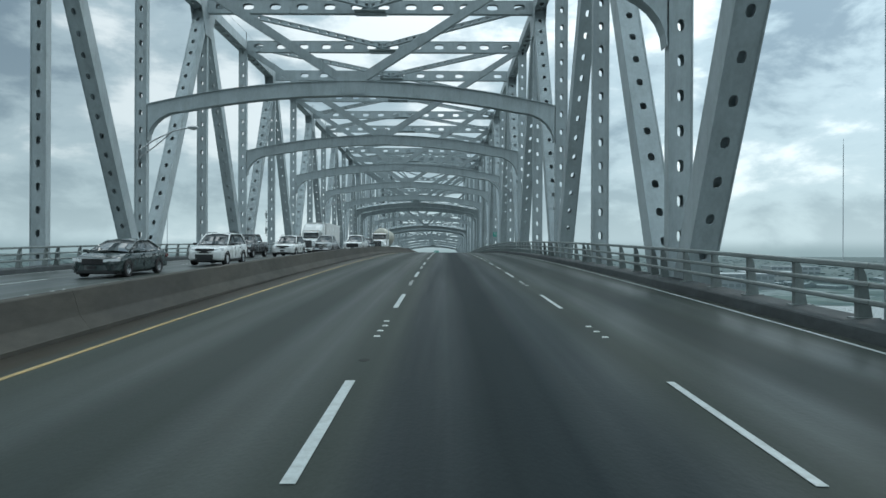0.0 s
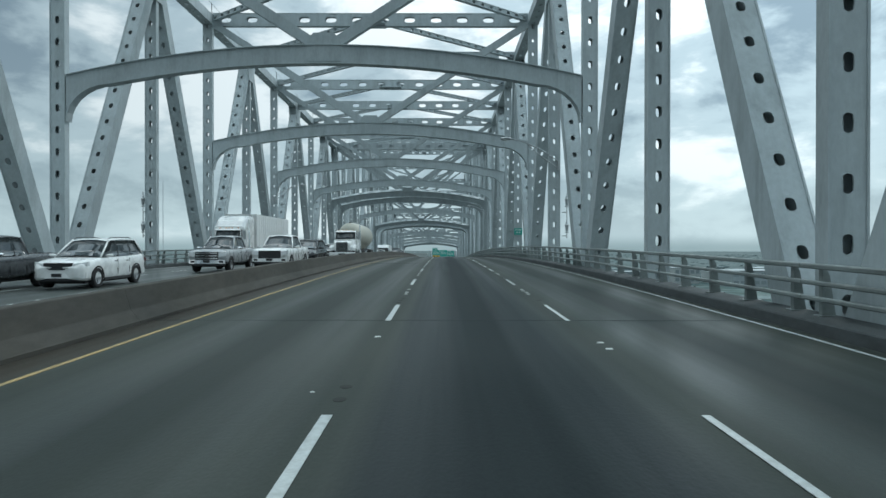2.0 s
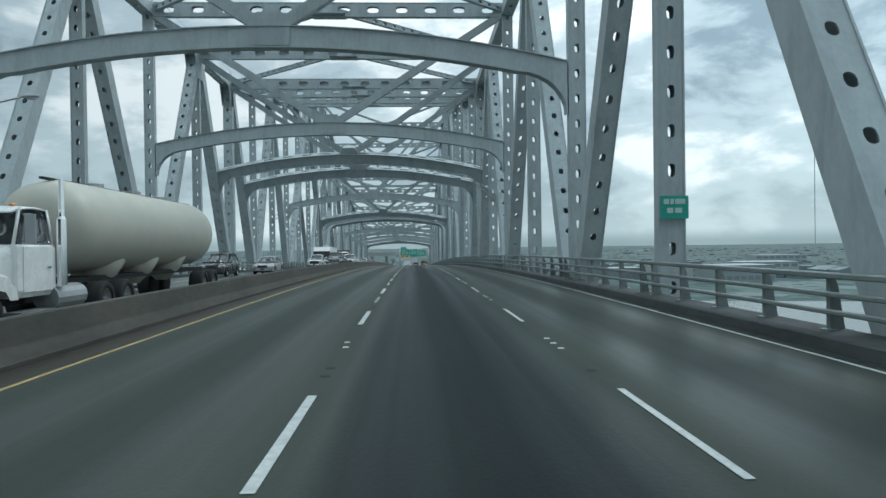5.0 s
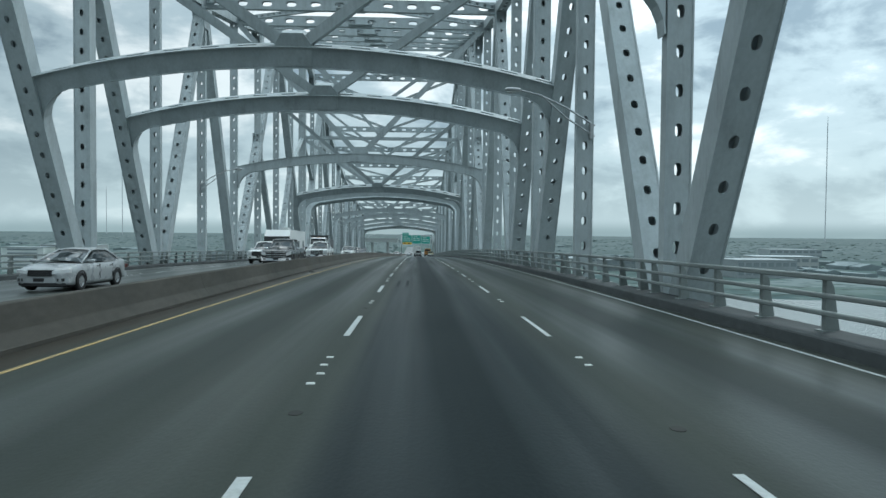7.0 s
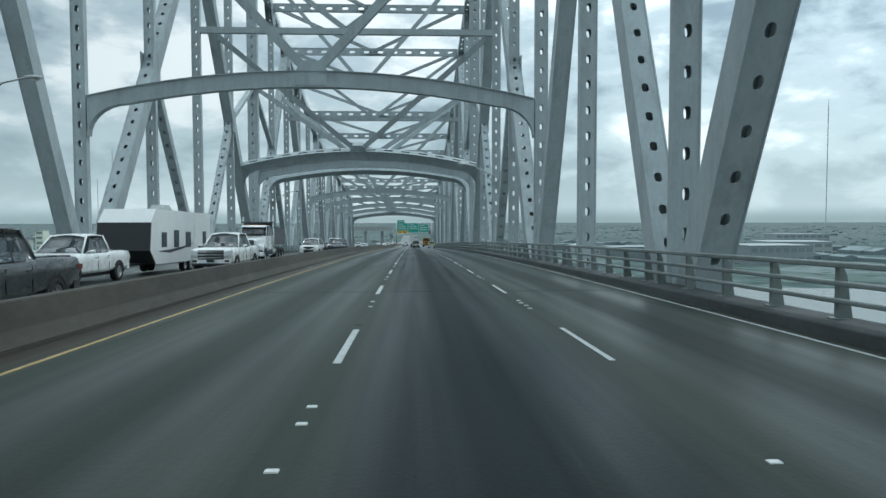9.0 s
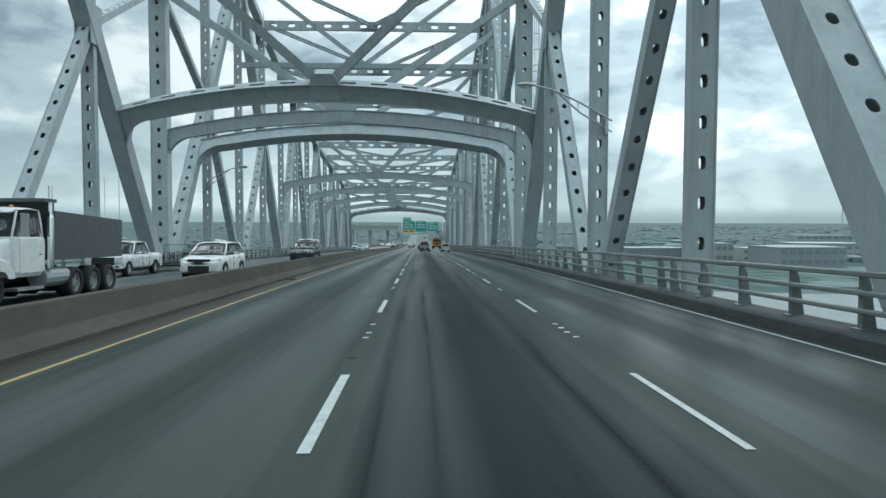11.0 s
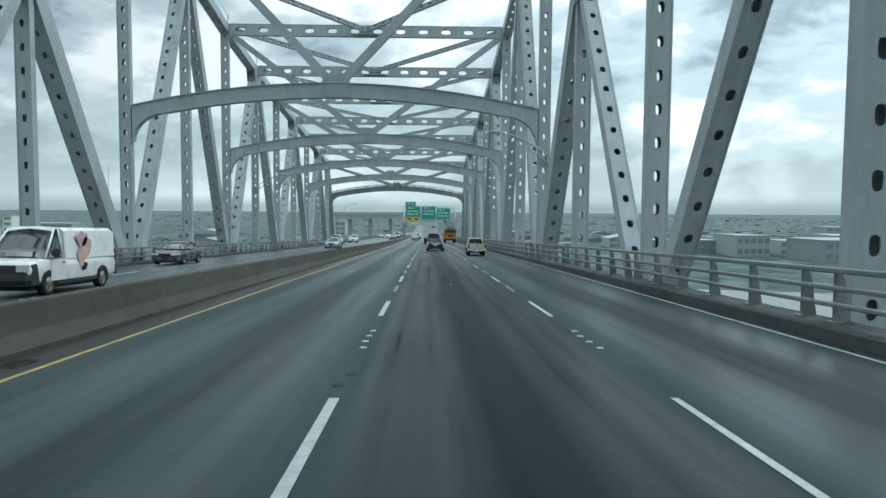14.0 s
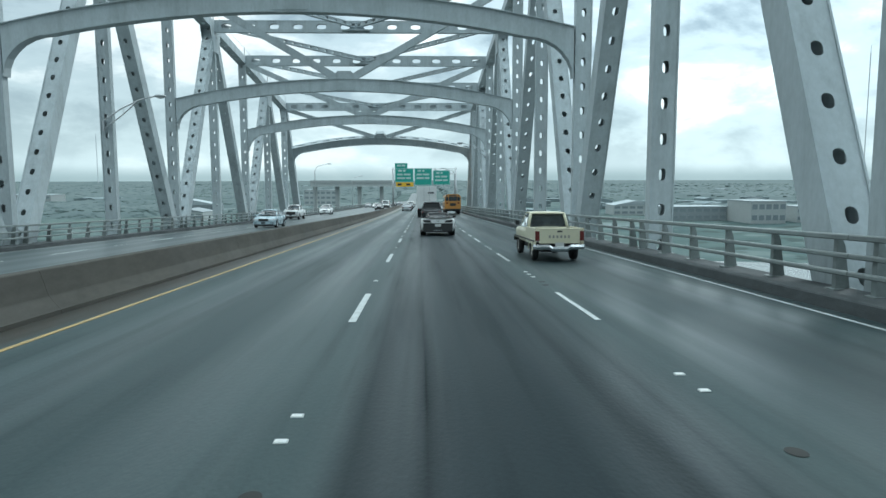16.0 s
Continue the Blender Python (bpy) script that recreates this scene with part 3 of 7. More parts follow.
# ---- trusses ----
HOLE_POST = (0.23, 0.40, 1.14)
HOLE_DIAG = (0.26, 0.35, 1.14)
LEFT = empty_thing("bridge_truss", label="tall grey steel truss with perforated posts and diagonals", category="bridge truss")
RIGHT = empty_thing("bridge_truss", label="tall grey steel truss with perforated posts and diagonals", category="bridge truss")
BOTTOM = -2.5


def truss_member(name, truss, x, q0, q1, w, d, hole, label=""):
    return part(name, Build().member(at(x, *q0), at(x, *q1), (1, 0, 0), w, d, hole, far=(0.42, 0.8, hole[2]) if hole and d > 0.8 and w < 1.2 else None), STEEL, truss, label)


def gusset(truss, x, y, h, wide, narrow, tall):
    """Two node plates on the truss's inner and outer faces."""
    g = Build()
    for s in (-1, 1):
        xx = x + s * 0.47 + (swing(y) if x > 0 else 0.0)
        ring = [(-wide / 2, 0), (wide / 2, 0), (wide / 2, tall * .3), (narrow / 2, tall), (-narrow / 2, tall), (-wide / 2, tall * .3)]
        g.rings([[(xx + e, y + a, road_z(y) + h + b) for a, b in ring] for e in (-0.02, 0.02)])
    return part("gusset_plate", g, STEEL, truss)


def diag_y(k0, h0, k1, h1, h):
    return node_y(k0) + (node_y(k1) - node_y(k0)) * (h - h0) / (h1 - h0)


for truss, x in ((LEFT, XL), (RIGHT, XR)):
    for k in range(K0, END_K + 1):
        y = node_y(k)
        t = top_h(k)
        if k == 15:
            truss_member("vertical_post", truss, x, (y, BOTTOM), (y, t), 1.25, 0.95, (0.26, 0.36, 1.2), "thick tower post over the pier")
        elif k == 8:
            truss_member("vertical_post", truss, x, (y, BOTTOM), (y, t), 0.98, 0.8, HOLE_POST, "thick hanger post")
        elif k < END_K:
            truss_member("vertical_post", truss, x, (y, BOTTOM), (y, t), 0.80, 0.44, HOLE_POST)
        if k < END_K:
            truss_member("bottom_chord", truss, x, (y, BOTTOM - 0.2), (node_y(k + 1), BOTTOM - 0.2), 0.9, 1.1, None)
        if k < END_K - 1:
            truss_member("top_chord", truss, x, (y, t), (node_y(k + 1), top_h(k + 1)), 0.92, 0.85, (0.3, 0.5, 1.3))
            hand = Build()
            for q in (0, 1):
                hand.tube([at(x + 0.3, node_y(k + q), top_h(k + q) + 0.4), at(x + 0.3, node_y(k + q), top_h(k + q) + 1.5)], 0.035, 5)
            hand.tube([at(x + 0.3, y, t + 1.45), at(x + 0.3, y + PANEL / 2, (t + top_h(k + 1)) / 2 + 1.3), at(x + 0.3, node_y(k + 1), top_h(k + 1) + 1.45)], 0.018, 4)
            part("hand_line", hand, STEEL, truss)
        # web
        if k < 11 or 19 <= k < END_K:
            lo = (k % 2 == 0) if k < 8 else (k % 2 == 1)
            if k in (7, 8):
                lo = False
            if 19 <= k:
                lo = k % 2 == 1
            if k == 27:
                lo = False
            a, b = ((y, BOTTOM), (node_y(k + 1), top_h(k + 1))) if lo else ((y, t), (node_y(k + 1), BOTTOM))
            heavy = k in (7, 8, 27)
            truss_member("diagonal", truss, x, a, b, 1.02 if heavy else 0.90, 1.0 if heavy else 0.90, None if k == 10 else HOLE_DIAG)
    for k0, k1 in ((11, 13), (15, 13), (15, 17), (19, 17)):
        km = (k0 + k1) / 2
        truss_member("main_diagonal", truss, x, (node_y(k0), BOTTOM), (node_y(k1), top_h(k1)), 1.05, 1.05, None if (k0, k1) == (15, 13) else HOLE_DIAG, "long heavy diagonal")
        hm = (BOTTOM + top_h(k1)) / 2
        truss_member("sub_diagonal", truss, x, (node_y(km), hm), (node_y(k1), BOTTOM), 0.72, 0.62, HOLE_DIAG)
        if k0 == 15:
            truss_member("link", truss, x, (node_y(km), hm), (node_y(15), 21.2), 0.6, 0.45, (0.22, 0.34, 0.9))
        gusset(truss, x, node_y(km), hm - 1.2, 1.4, 1.6, 2.4)
    for k in range(K0, END_K + 1):
        low_node = k % 2 == 0 if k <= 8 else k % 2 == 1
        if k == END_K:
            low_node = True
        if low_node or k in (8, 13, 17):
            gusset(truss, x, node_y(k), BOTTOM - 0.5, 4.4, 2.2, 3.2)
        if (not low_node or k in (8, 13, 17)) and k < END_K:
            g = gusset(truss, x, node_y(k), 0, 3.2, 1.5, -2.9)
            g.location.z = top_h(k) + 0.4


# ---- overhead bracing ----
OVER = empty_thing("overhead_bracing", label="grey steel top struts and lateral braces between the trusses", category="bracing")
HOLE_STRUT = (0.52, 0.95, 2.15)
for k in range(K0, END_K):
    y, t = node_y(k), top_h(k)
    closed = k in (7, 8, 27)
    s = Build().member(at(XL + 0.45, y, t), at(XR - 0.45, y, t), (0, 0, 1), 1.12, 0.5, HOLE_STRUT)
    if closed:
        s.obox(at(XC, y + 0.05, t), (1, 0, 0), (0, 0, 1), (0, 1, 0), XR - XL - 0.95, 1.0, 0.03)
    part("top_strut", s, STEEL, OVER)
    if k < END_K - 1:
        far = k < 1 or k >= 15
        ka, kb = (k + 1, k) if far else (k, k + 1)
        for x in (XL, XR):
            q0 = at(XC, node_y(ka), top_h(ka) + 0.1)
            q1 = at(x + (0.5 if x < 0 else -0.5), node_y(kb), top_h(kb) + 0.1)
            part("lateral_brace", Build().member(q0, q1, (0, 0, 1), 0.42, 0.36, (0.2, 0.36, 0.95)), STEEL, OVER)
    g = Build()
    g.box(XC - 1.3, XC + 1.3, y - 0.8, y + 0.8, road_z(y) + t - 0.45, road_z(y) + t - 0.41)
    part("gusset_plate", g, STEEL, OVER)


def arch_profile(knee=7.85, corner=10.25, crown=11.85, depth=0.92):
    """Half outline of the arched strut from the post to the axis: upper edge and lower edge as (u, h), u from 0 at the post."""
    half_w = (FACE_R - FACE_L) / 2
    up, low = [], []
    for i in range(15):
        u = half_w * i / 14
        up.append((u, corner + (crown - corner) * (1 - (1 - u / half_w) ** 2)))
    rx = 2.35
    join = corner + (crown - corner) * (1 - (1 - rx / half_w) ** 2) - depth
    for i in range(8):
        q = math.pi / 2 * i / 7
        low.append((rx * (1 - math.cos(q)), knee + (join - knee) * math.sin(q)))
    for i in range(1, 13):
        u = rx + (half_w - rx) * i / 12
        low.append((u, corner + (crown - corner) * (1 - (1 - u / half_w) ** 2) - depth))
    return up, low, half_w


def cross_frame(y_of, apex_top, lean=False, lift=0.0):
    """An arched strut with the V brace over it. y_of(h): where the frame stands at a height."""
    fr = empty_thing("portal_bridge" if lean else "overhead_arch", label="arched grey steel strut with a V brace spanning the roadway", category="bracing", group="arched frames over the road")
    up, low, hw = arch_profile()
    y0 = y_of(10.5)
    z0 = road_z(y0) + lift
    line = [(FACE_L + u, h) for u, h in up] + [(FACE_R - u, h) for u, h in reversed(up[:-1])]
    under = [(FACE_L + u, h) for u, h in low] + [(FACE_R - u, h) for u, h in reversed(low[:-1])]

    rake = y_of(11.5) - y_of(10.5)
    nrm = (1 / math.hypot(1, rake), -rake / math.hypot(1, rake))
    thick = 1.55 if lean else 1.0

    def P(x, h, dy):
        x += swing(y0) * max(0.0, (x - XC) / (FACE_R - XC))
        return (x, y_of(h) + dy * nrm[0] * thick, z0 + h + dy * nrm[1] * thick)

    web = Build()
    # resample both edges so that the web is a row of quads
    xs_ = sorted({round(q[0], 4) for q in line} | {round(q[0], 4) for q in under})
    lx, lh = [q[0] for q in under], [q[1] for q in under]
    ux, uh = [q[0] for q in line], [q[1] for q in line]
    for dy in (-0.20, 0.20):
        rows = [(P(q, float(np.interp(q, lx, lh)), dy), P(q, float(np.interp(q, ux, uh)), dy)) for q in xs_]
        rows2 = [(P(q, float(np.interp(q, lx, lh)), dy + 0.03), P(q, float(np.interp(q, ux, uh)), dy + 0.03)) for q in xs_]
        web.rings([[a[0], a[1], b[1], b[0]] for a, b in zip(rows, rows2)])
    part("arch_web", web, STEEL, fr)
    for nm, pts, off in (("lower_flange", under, -0.02), ("upper_flange", line, 0.02)):
        fl = Build()
        rings = []
        for i, (px, ph) in enumerate(pts):
            a, b = pts[max(i - 1, 0)], pts[min(i + 1, len(pts) - 1)]
            d = np.array((b[0] - a[0], b[1] - a[1]))
            d /= np.linalg.norm(d) or 1
            nx, nh = -d[1], d[0]
            s = 0.045 if off > 0 else -0.045
            rings.append([P(px, ph, -0.30), P(px, ph, 0.30), P(px + nx * s, ph + nh * s, 0.30), P(px + nx * s, ph + nh * s, -0.30)])
        if lean and off > 0:
            # the portals' upper cover plate has a row of long slots
            def cut(r, f0, f1):
                a, b, c, d = (np.asarray(q) for q in r)
                return [a + (b - a) * f0, a + (b - a) * f1, d + (c - d) * f1, d + (c - d) * f0]

            fl.rings([cut(r, 0, .36) for r in rings])
            fl.rings([cut(r, .64, 1) for r in rings])
            for i in range(0, len(rings) - 1, 2):
                fl.rings([cut(r, .36, .64) for r in rings[i:i + 2]])
        else:
            fl.rings(rings)
        part(nm, fl, STEEL, fr)
    ap = np.array(P(XC, 11.6, 0))
    for x in (XL, XR):
        s = 0.4 if x < 0 else -0.4
        part("v_brace", Build().member(ap, np.array((x + s + (swing(y0) if x > 0 else 0.0), y_of(apex_top), z0 + apex_top - 0.3)), (0, 1, 0), 0.42, 0.55), STEEL, fr)
    g = Build()
    ring = [(-0.9, 11.0), (0.9, 11.0), (0.95, 11.95), (0.55, 12.5), (-0.55, 12.5), (-0.95, 11.95)]
    g.rings([[P(XC + a, h, e) for a, h in ring] for e in (-0.25, 0.25)])
    part("gusset_plate", g, STEEL, fr)
    return fr


for k in (-8, -6, -4, -2, 0, 2, 4, 6, 11, 19, 21, 23, 25):
    y = node_y(k)
    cross_frame(lambda h, y=y: y, top_h(k))
cross_frame(lambda h: node_y(15), 21.2)
for ka, ha, kb, hb, apex in ((7, top_h(7), 8, BOTTOM, top_h(7)), (8, top_h(8), 9, BOTTOM, top_h(8)), (13, top_h(13), 15, BOTTOM, 23.0),
                             (17, top_h(17), 15, BOTTOM, 23.0), (27, top_h(27), 28, BOTTOM, top_h(27))):
    cross_frame(lambda h, q=(ka, ha, kb, hb): diag_y(*q, h), apex, True, 0.28 if ka == 17 else 0.0)
for k in (13, 15, 17):
    y = node_y(k)
    fr = empty_thing("overhead_tie", label="plain grey steel strut with a V brace high over the road", category="bracing")
    part("strut", Build().obox(at(XC + swing(y) / 2, y, 21.2), (1, 0, 0), (0, 0, 1), (0, 1, 0), XR + swing(y) - XL - .8, 0.55, 0.5), STEEL, fr)
    for x in (XL, XR):
        part("v_brace", Build().member(at(XC, y, 21.4), at(x + (.4 if x < 0 else -.4), y, top_h(k) - 0.4), (0, 1, 0), 0.36, 0.45), STEEL, fr)


# ---- road markings ----
dash = Build()
dash.rings([[(-0.055, y, 0.004), (0.055, y, 0.004), (0.055, y, 0.009), (-0.055, y, 0.009)] for y in (0, 3.12)])
dash_mesh = dash.mesh("lane_dash", WHITE_PAINT)
button = Build()
button.rings([[(-w, -d, h), (w, -d, h), (w, d, h), (-w, d, h)] for w, d, h in ((0.052, 0.038, 0.002), (0.050, 0.035, 0.012), (0.038, 0.024, 0.018))])
scar = Build()
scar.rings([[(0.075 * math.cos(q), 0.10 * math.sin(q), h) for q in (2 * math.pi * i / 12 for i in range(12))] for h in (0.002, 0.004)])
scar_mesh = scar.mesh("marker_scar", SCAR)
button_mesh = button.mesh("lane_button", CERAMIC)


def on_deck(ob, x, y):
    slope = math.atan((road_z(y + 1.5) - road_z(y)) / 1.5)
    ob.location, ob.rotation_euler = (x, y, road_z(y, x)), (slope, 0, 0)


rng = random.Random(4)
for x, first in ((LANE[0], 4.71), (LANE[1], 4.71), (-11.52, 2.0), (-15.2, 2.0)):
    for i in range(-2, 62):
        y = first + 10.31 * i
        dash_ob = part("lane_dash", dash_mesh, WHITE_PAINT, road)
        dash_ob.scale.x = 0.8 if x > 0 else 1.0
        on_deck(dash_ob, x, y)
        if y > 330:
            continue
        for j in range(3):
            if x > -5 and rng.random() < (0.45 if x < 0 else 0.15):
                on_deck(part("marker_scar", scar_mesh, SCAR, road), x + rng.uniform(-.05, .05), y + 3.75 + 0.6 * j)
        for j in range(4):
            if rng.random() < (0.28 if x > -5 else 0.4):
                continue
            on_deck(part("lane_button", button_mesh, CERAMIC, road), x + rng.uniform(-.02, .02), y + (6.3 if y < 262 else 5.3) + 0.6 * j)


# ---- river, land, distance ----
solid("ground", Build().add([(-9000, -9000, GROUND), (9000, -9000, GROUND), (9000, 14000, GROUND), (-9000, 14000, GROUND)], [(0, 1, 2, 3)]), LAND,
      label="flat green and grey lowland, haze tinted into its colour, far below the bridge", category="ground", kind="structure")
bank = [(-6000, -1100), (6000, -1500), (6000, -340), (900, 345), (340, 530), (60, 600), (-200, 520), (-900, 430), (-6000, 300)]
solid("river", Build().add([(x, y, GROUND + 0.3) for x, y in bank], [tuple(range(len(bank)))]), WATER,
      label="wide pale river reflecting the overcast sky", category="water", kind="structure")

# far woods: an uneven, closed canopy with clearings, and loose crowns along its edges
wood = Build()
rng = random.Random(11)


def canopy(x, y):
    """Height of the tree tops over the ground, below zero in clearings."""
    d = math.hypot(x, y - 130)
    open_ = noise.noise((x / 260, y / 330, 3.1)) + 0.35 * noise.noise((x / 70, y / 90, 8.2))
    shore = (y - (620 - 0.25 * abs(x))) / 120
    cover = min((open_ + 0.32 - 0.36 * max(0.0, 1500 - d) / 700) * 3.0, shore, (abs(x) - 40) / 20, (d - 850) / 60, 1.0)
    return -3.0 + (8.0 + 1.6 * noise.noise((x / 22, y / 22, 1.0))) * min(cover * 1.6, 1.15)


NA, ND = 520, 90
reach = [820 * (5.6 ** (i / (ND - 1))) for i in range(ND)]
sheet = []
for i, d in enumerate(reach):
    row = []
    for j in range(NA):
        a = -1.25 + 2.5 * j / (NA - 1) + (rng.random() - .5) * .003
        x, y = d * math.sin(a), 130 + d * math.cos(a)
        row.append((x, y, GROUND + canopy(x, y)))
    sheet.append(row)
wood.rings(sheet, closed=False, caps=False)
ico = [(0, 0, 1), (.89, 0, .45), (.28, .85, .45), (-.72, .53, .45), (-.72, -.53, .45), (.28, -.85, .45), (.72, .53, -.45), (-.28, .85, -.45), (-.89, 0, -.45), (-.28, -.85, -.45), (.72, -.53, -.45), (0, 0, -1)]
ico_f = [(0, 1, 2), (0, 2, 3), (0, 3, 4), (0, 4, 5), (0, 5, 1), (1, 6, 2), (2, 7, 3), (3, 8, 4), (4, 9, 5), (5, 10, 1), (6, 7, 2), (7, 8, 3), (8, 9, 4), (9, 10, 5), (10, 6, 1), (11, 7, 6), (11, 8, 7), (11, 9, 8), (11, 10, 9), (11, 6, 10)]
for i in range(15000):
    d = 860 + 2300 * rng.random() ** 1.7
    a = rng.uniform(-0.85, 0.85)
    x, y = d * math.sin(a), 130 + d * math.cos(a)
    top = canopy(x, y)
    if abs(x) < 45 or y < 610 - 0.25 * abs(x) or top < rng.uniform(-2.5, 2.0):
        continue
    r = rng.uniform(2.2, 5.4) * (0.7 + d / 3200)
    wood.add([(x + r * 1.5 * p[0] * rng.uniform(.7, 1.3), y + r * 1.2 * p[1] * rng.uniform(.7, 1.3), GROUND + max(top, -0.5) - r * 0.36 + r * 0.50 * p[2] * rng.uniform(.85, 1.15)) for p in ico], ico_f)
solid("far_woods", wood, LEAVES, True, label="distant woodland beyond the river, its green dulled with painted haze", category="trees", kind="stuff")


def building(x, y, w, d, h, storeys, bays, mat, turn=0.0, flat_roof=True, lab="pale low industrial building with rows of windows"):
    b = empty_thing("building", (x, y, GROUND), label=lab, category="building", group="buildings beyond the river")
    b.rotation_euler = (0, 0, turn)
    part("wall", Build().box(-w / 2, w / 2, -d / 2, d / 2, 0, h), mat, b)
    r = Build()
    if flat_roof:
        r.box(-w / 2 - .4, w / 2 + .4, -d / 2 - .4, d / 2 + .4, h, h + 0.7)
    else:
        r.rings([[(-w / 2 - .6, yy, h), (w / 2 + .6, yy, h), (0, yy, h + w * 0.10)] for yy in (-d / 2 - .6, d / 2 + .6)])
    part("roof", r, ROOFING, b)
    win = Build().box(-0.5, 0.5, -0.12, 0.12, -0.5, 0.5).mesh("window", WINDOW_HAZED)
    fh = h / storeys
    for st in range(storeys):
        for j in range(bays):
            o = part("window", win, WINDOW_HAZED, b)
            o.location, o.scale = ((-w / 2 + (j + .5) * w / bays), -d / 2 - 0.05, (st + .55) * fh), (w / bays * .72, 1, fh * .45)
    return b


CREAM_TOWER = material("cream_tower_render", (0.62, 0.66, 0.54), 0.8, 0.0, 0.06, 0.5, (0.54, 0.60, 0.52), 0.1, 0.6, coords="World")
WHITE_DECKS = material("white_parking_concrete", (0.52, 0.56, 0.55), 0.8, 0.0, 0.06, 0.5, (0.44, 0.48, 0.48), 0.1, 0.6, coords="World")
building(-389, 880, 8, 12, 31, 6, 1, CREAM_TOWER, lab="slim tall pale tower building by the river")
building(-423, 872, 44, 24, 21, 5, 1, WHITE_DECKS, lab="white parking block with open dark storeys")
building(284, 840, 30, 40, 18, 2, 5, WALLING, 0.05)
building(340, 785, 62, 50, 17, 2, 8, ROOFING, 0.08)
building(430, 900, 70, 45, 16, 2, 7, WALLING, -0.1)
building(215, 960, 46, 30, 10, 2, 6, WALLING, 0.0, False)
building(-138, 1215, 44, 30, 20, 3, 6, WALLING)
building(-250, 1020, 60, 26, 9, 1, 6, ROOFING, 0.1, False)
building(-210, 900, 30, 26, 8, 1, 4, WALLING, -0.1, False)
building(-560, 1250, 90, 40, 14, 2, 8, WALLING)
building(640, 1250, 90, 40, 15, 2, 8, ROOFING)
building(238, 872, 58, 30, 12, 2, 8, ROOFING, 0.04)
building(338, 846, 44, 30, 13, 2, 6, WALLING, -0.05)
building(130, 1150, 36, 26, 9, 1, 4, ROOFING, 0, False)
building(-90, 860, 26, 20, 8, 1, 3, WALLING, 0.2, False)

# house colour carries the blue-grey of haze, with broad patches of tone
HAZY_HOUSE = material("haze_tinted_siding", (0.17, 0.215, 0.225), 0.8, 0.0, 0.1, 0.2, (0.115, 0.15, 0.155), 0.012, 0.9, coords="World", stain_edges=(0.4, 0.6))
# small far houses and sheds, too many to count
town = Build()
rng = random.Random(23)
placed = 0
while placed < 200:
    d = 800 + 2200 * rng.random() ** 1.3
    a = rng.choice((-1, 1)) * (0.08 + 1.0 * rng.random())
    x, y = d * math.sin(a), 130 + d * math.cos(a)
    if y < 640 - 0.25 * abs(x) or canopy(x, y) > 4.5 or noise.noise((x / 300, y / 300, 7.7)) < -0.05:
        continue
    placed += 1
    w, l, h = rng.uniform(4, 16), rng.uniform(5, 22), rng.uniform(2.5, 5.5)
    peak = w * rng.choice((.04, .04, .22))
    q = rng.uniform(-.4, .4)
    ux, uy = math.cos(q), math.sin(q)

    def corner(i, j, z):
        return (x + i * w * ux - j * l * uy, y + i * w * uy + j * l * ux, GROUND + z)

    base_ = [corner(-1, -1, 0), corner(1, -1, 0), corner(1, 1, 0), corner(-1, 1, 0)]
    eave = [corner(-1, -1, h), corner(1, -1, h), corner(1, 1, h), corner(-1, 1, h)]
    ridge = [corner(0, -1, h + peak), corner(0, 1, h + peak)]
    town.add(base_ + eave + ridge, [(0, 1, 5, 4), (1, 2, 6, 5), (2, 3, 7, 6), (3, 0, 4, 7), (4, 5, 8), (6, 7, 9), (5, 6, 9, 8), (7, 4, 8, 9)])
solid("far_houses", town, HAZY_HOUSE, label="scattered far houses and sheds with pale haze in their colour", category="houses", kind="stuff")

METAL = material("galvanized_steel", (0.42, 0.44, 0.45), 0.45, 0.6, 0.06, 8.0, (0.3, 0.31, 0.31), 1.0, 0.5, coords="World")
# mast colour is pale blue-grey, with the haze mixed in
HAZE_STEEL = material("haze_tinted_mast_paint", (0.40, 0.43, 0.45), 0.7, 0.0, 0.05, 0.1)
for mx, my, mh in ((1475, 2500, 460), (-1230, 3000, 330), (-1700, 3900, 260)):
    mast = Build()
    mast.tube([(mx, my, GROUND), (mx, my, GROUND + mh * .95)], 1.5, 5)
    mast.tube([(mx, my, GROUND + mh * .95), (mx, my, GROUND + mh)], 0.7, 5)
    solid("radio_mast", mast, HAZE_STEEL, label="thin tall radio mast far away in haze", category="mast", group="masts on the horizon")

# main piers under the tower and under the end of the trusses
for k in (15, 28):
    y = node_y(k)
    pier = empty_thing("bridge_pier", (XC, y, GROUND), label="plain tall concrete pier standing in the river", category="pier", kind="structure")
    top = road_z(y) + BOTTOM - 0.75 - GROUND
    for x in (XL - XC, XR - XC):
        part("column", Build().rings([[(x + a * w, b * d, z) for a, b in ((-1, -.7), (-.7, -1), (.7, -1), (1, -.7), (1, .7), (.7, 1), (-.7, 1), (-1, .7))] for w, d, z in ((2.2, 2.6, 0), (2.2, 2.6, 2), (1.7, 2.0, 2.2), (1.3, 1.5, top - 1.5))]), WALLING, pier)
    part("cap", Build().box(XL - XC - 1.8, XR - XC + 1.8, -1.7, 1.7, top - 1.5, top), WALLING, pier)

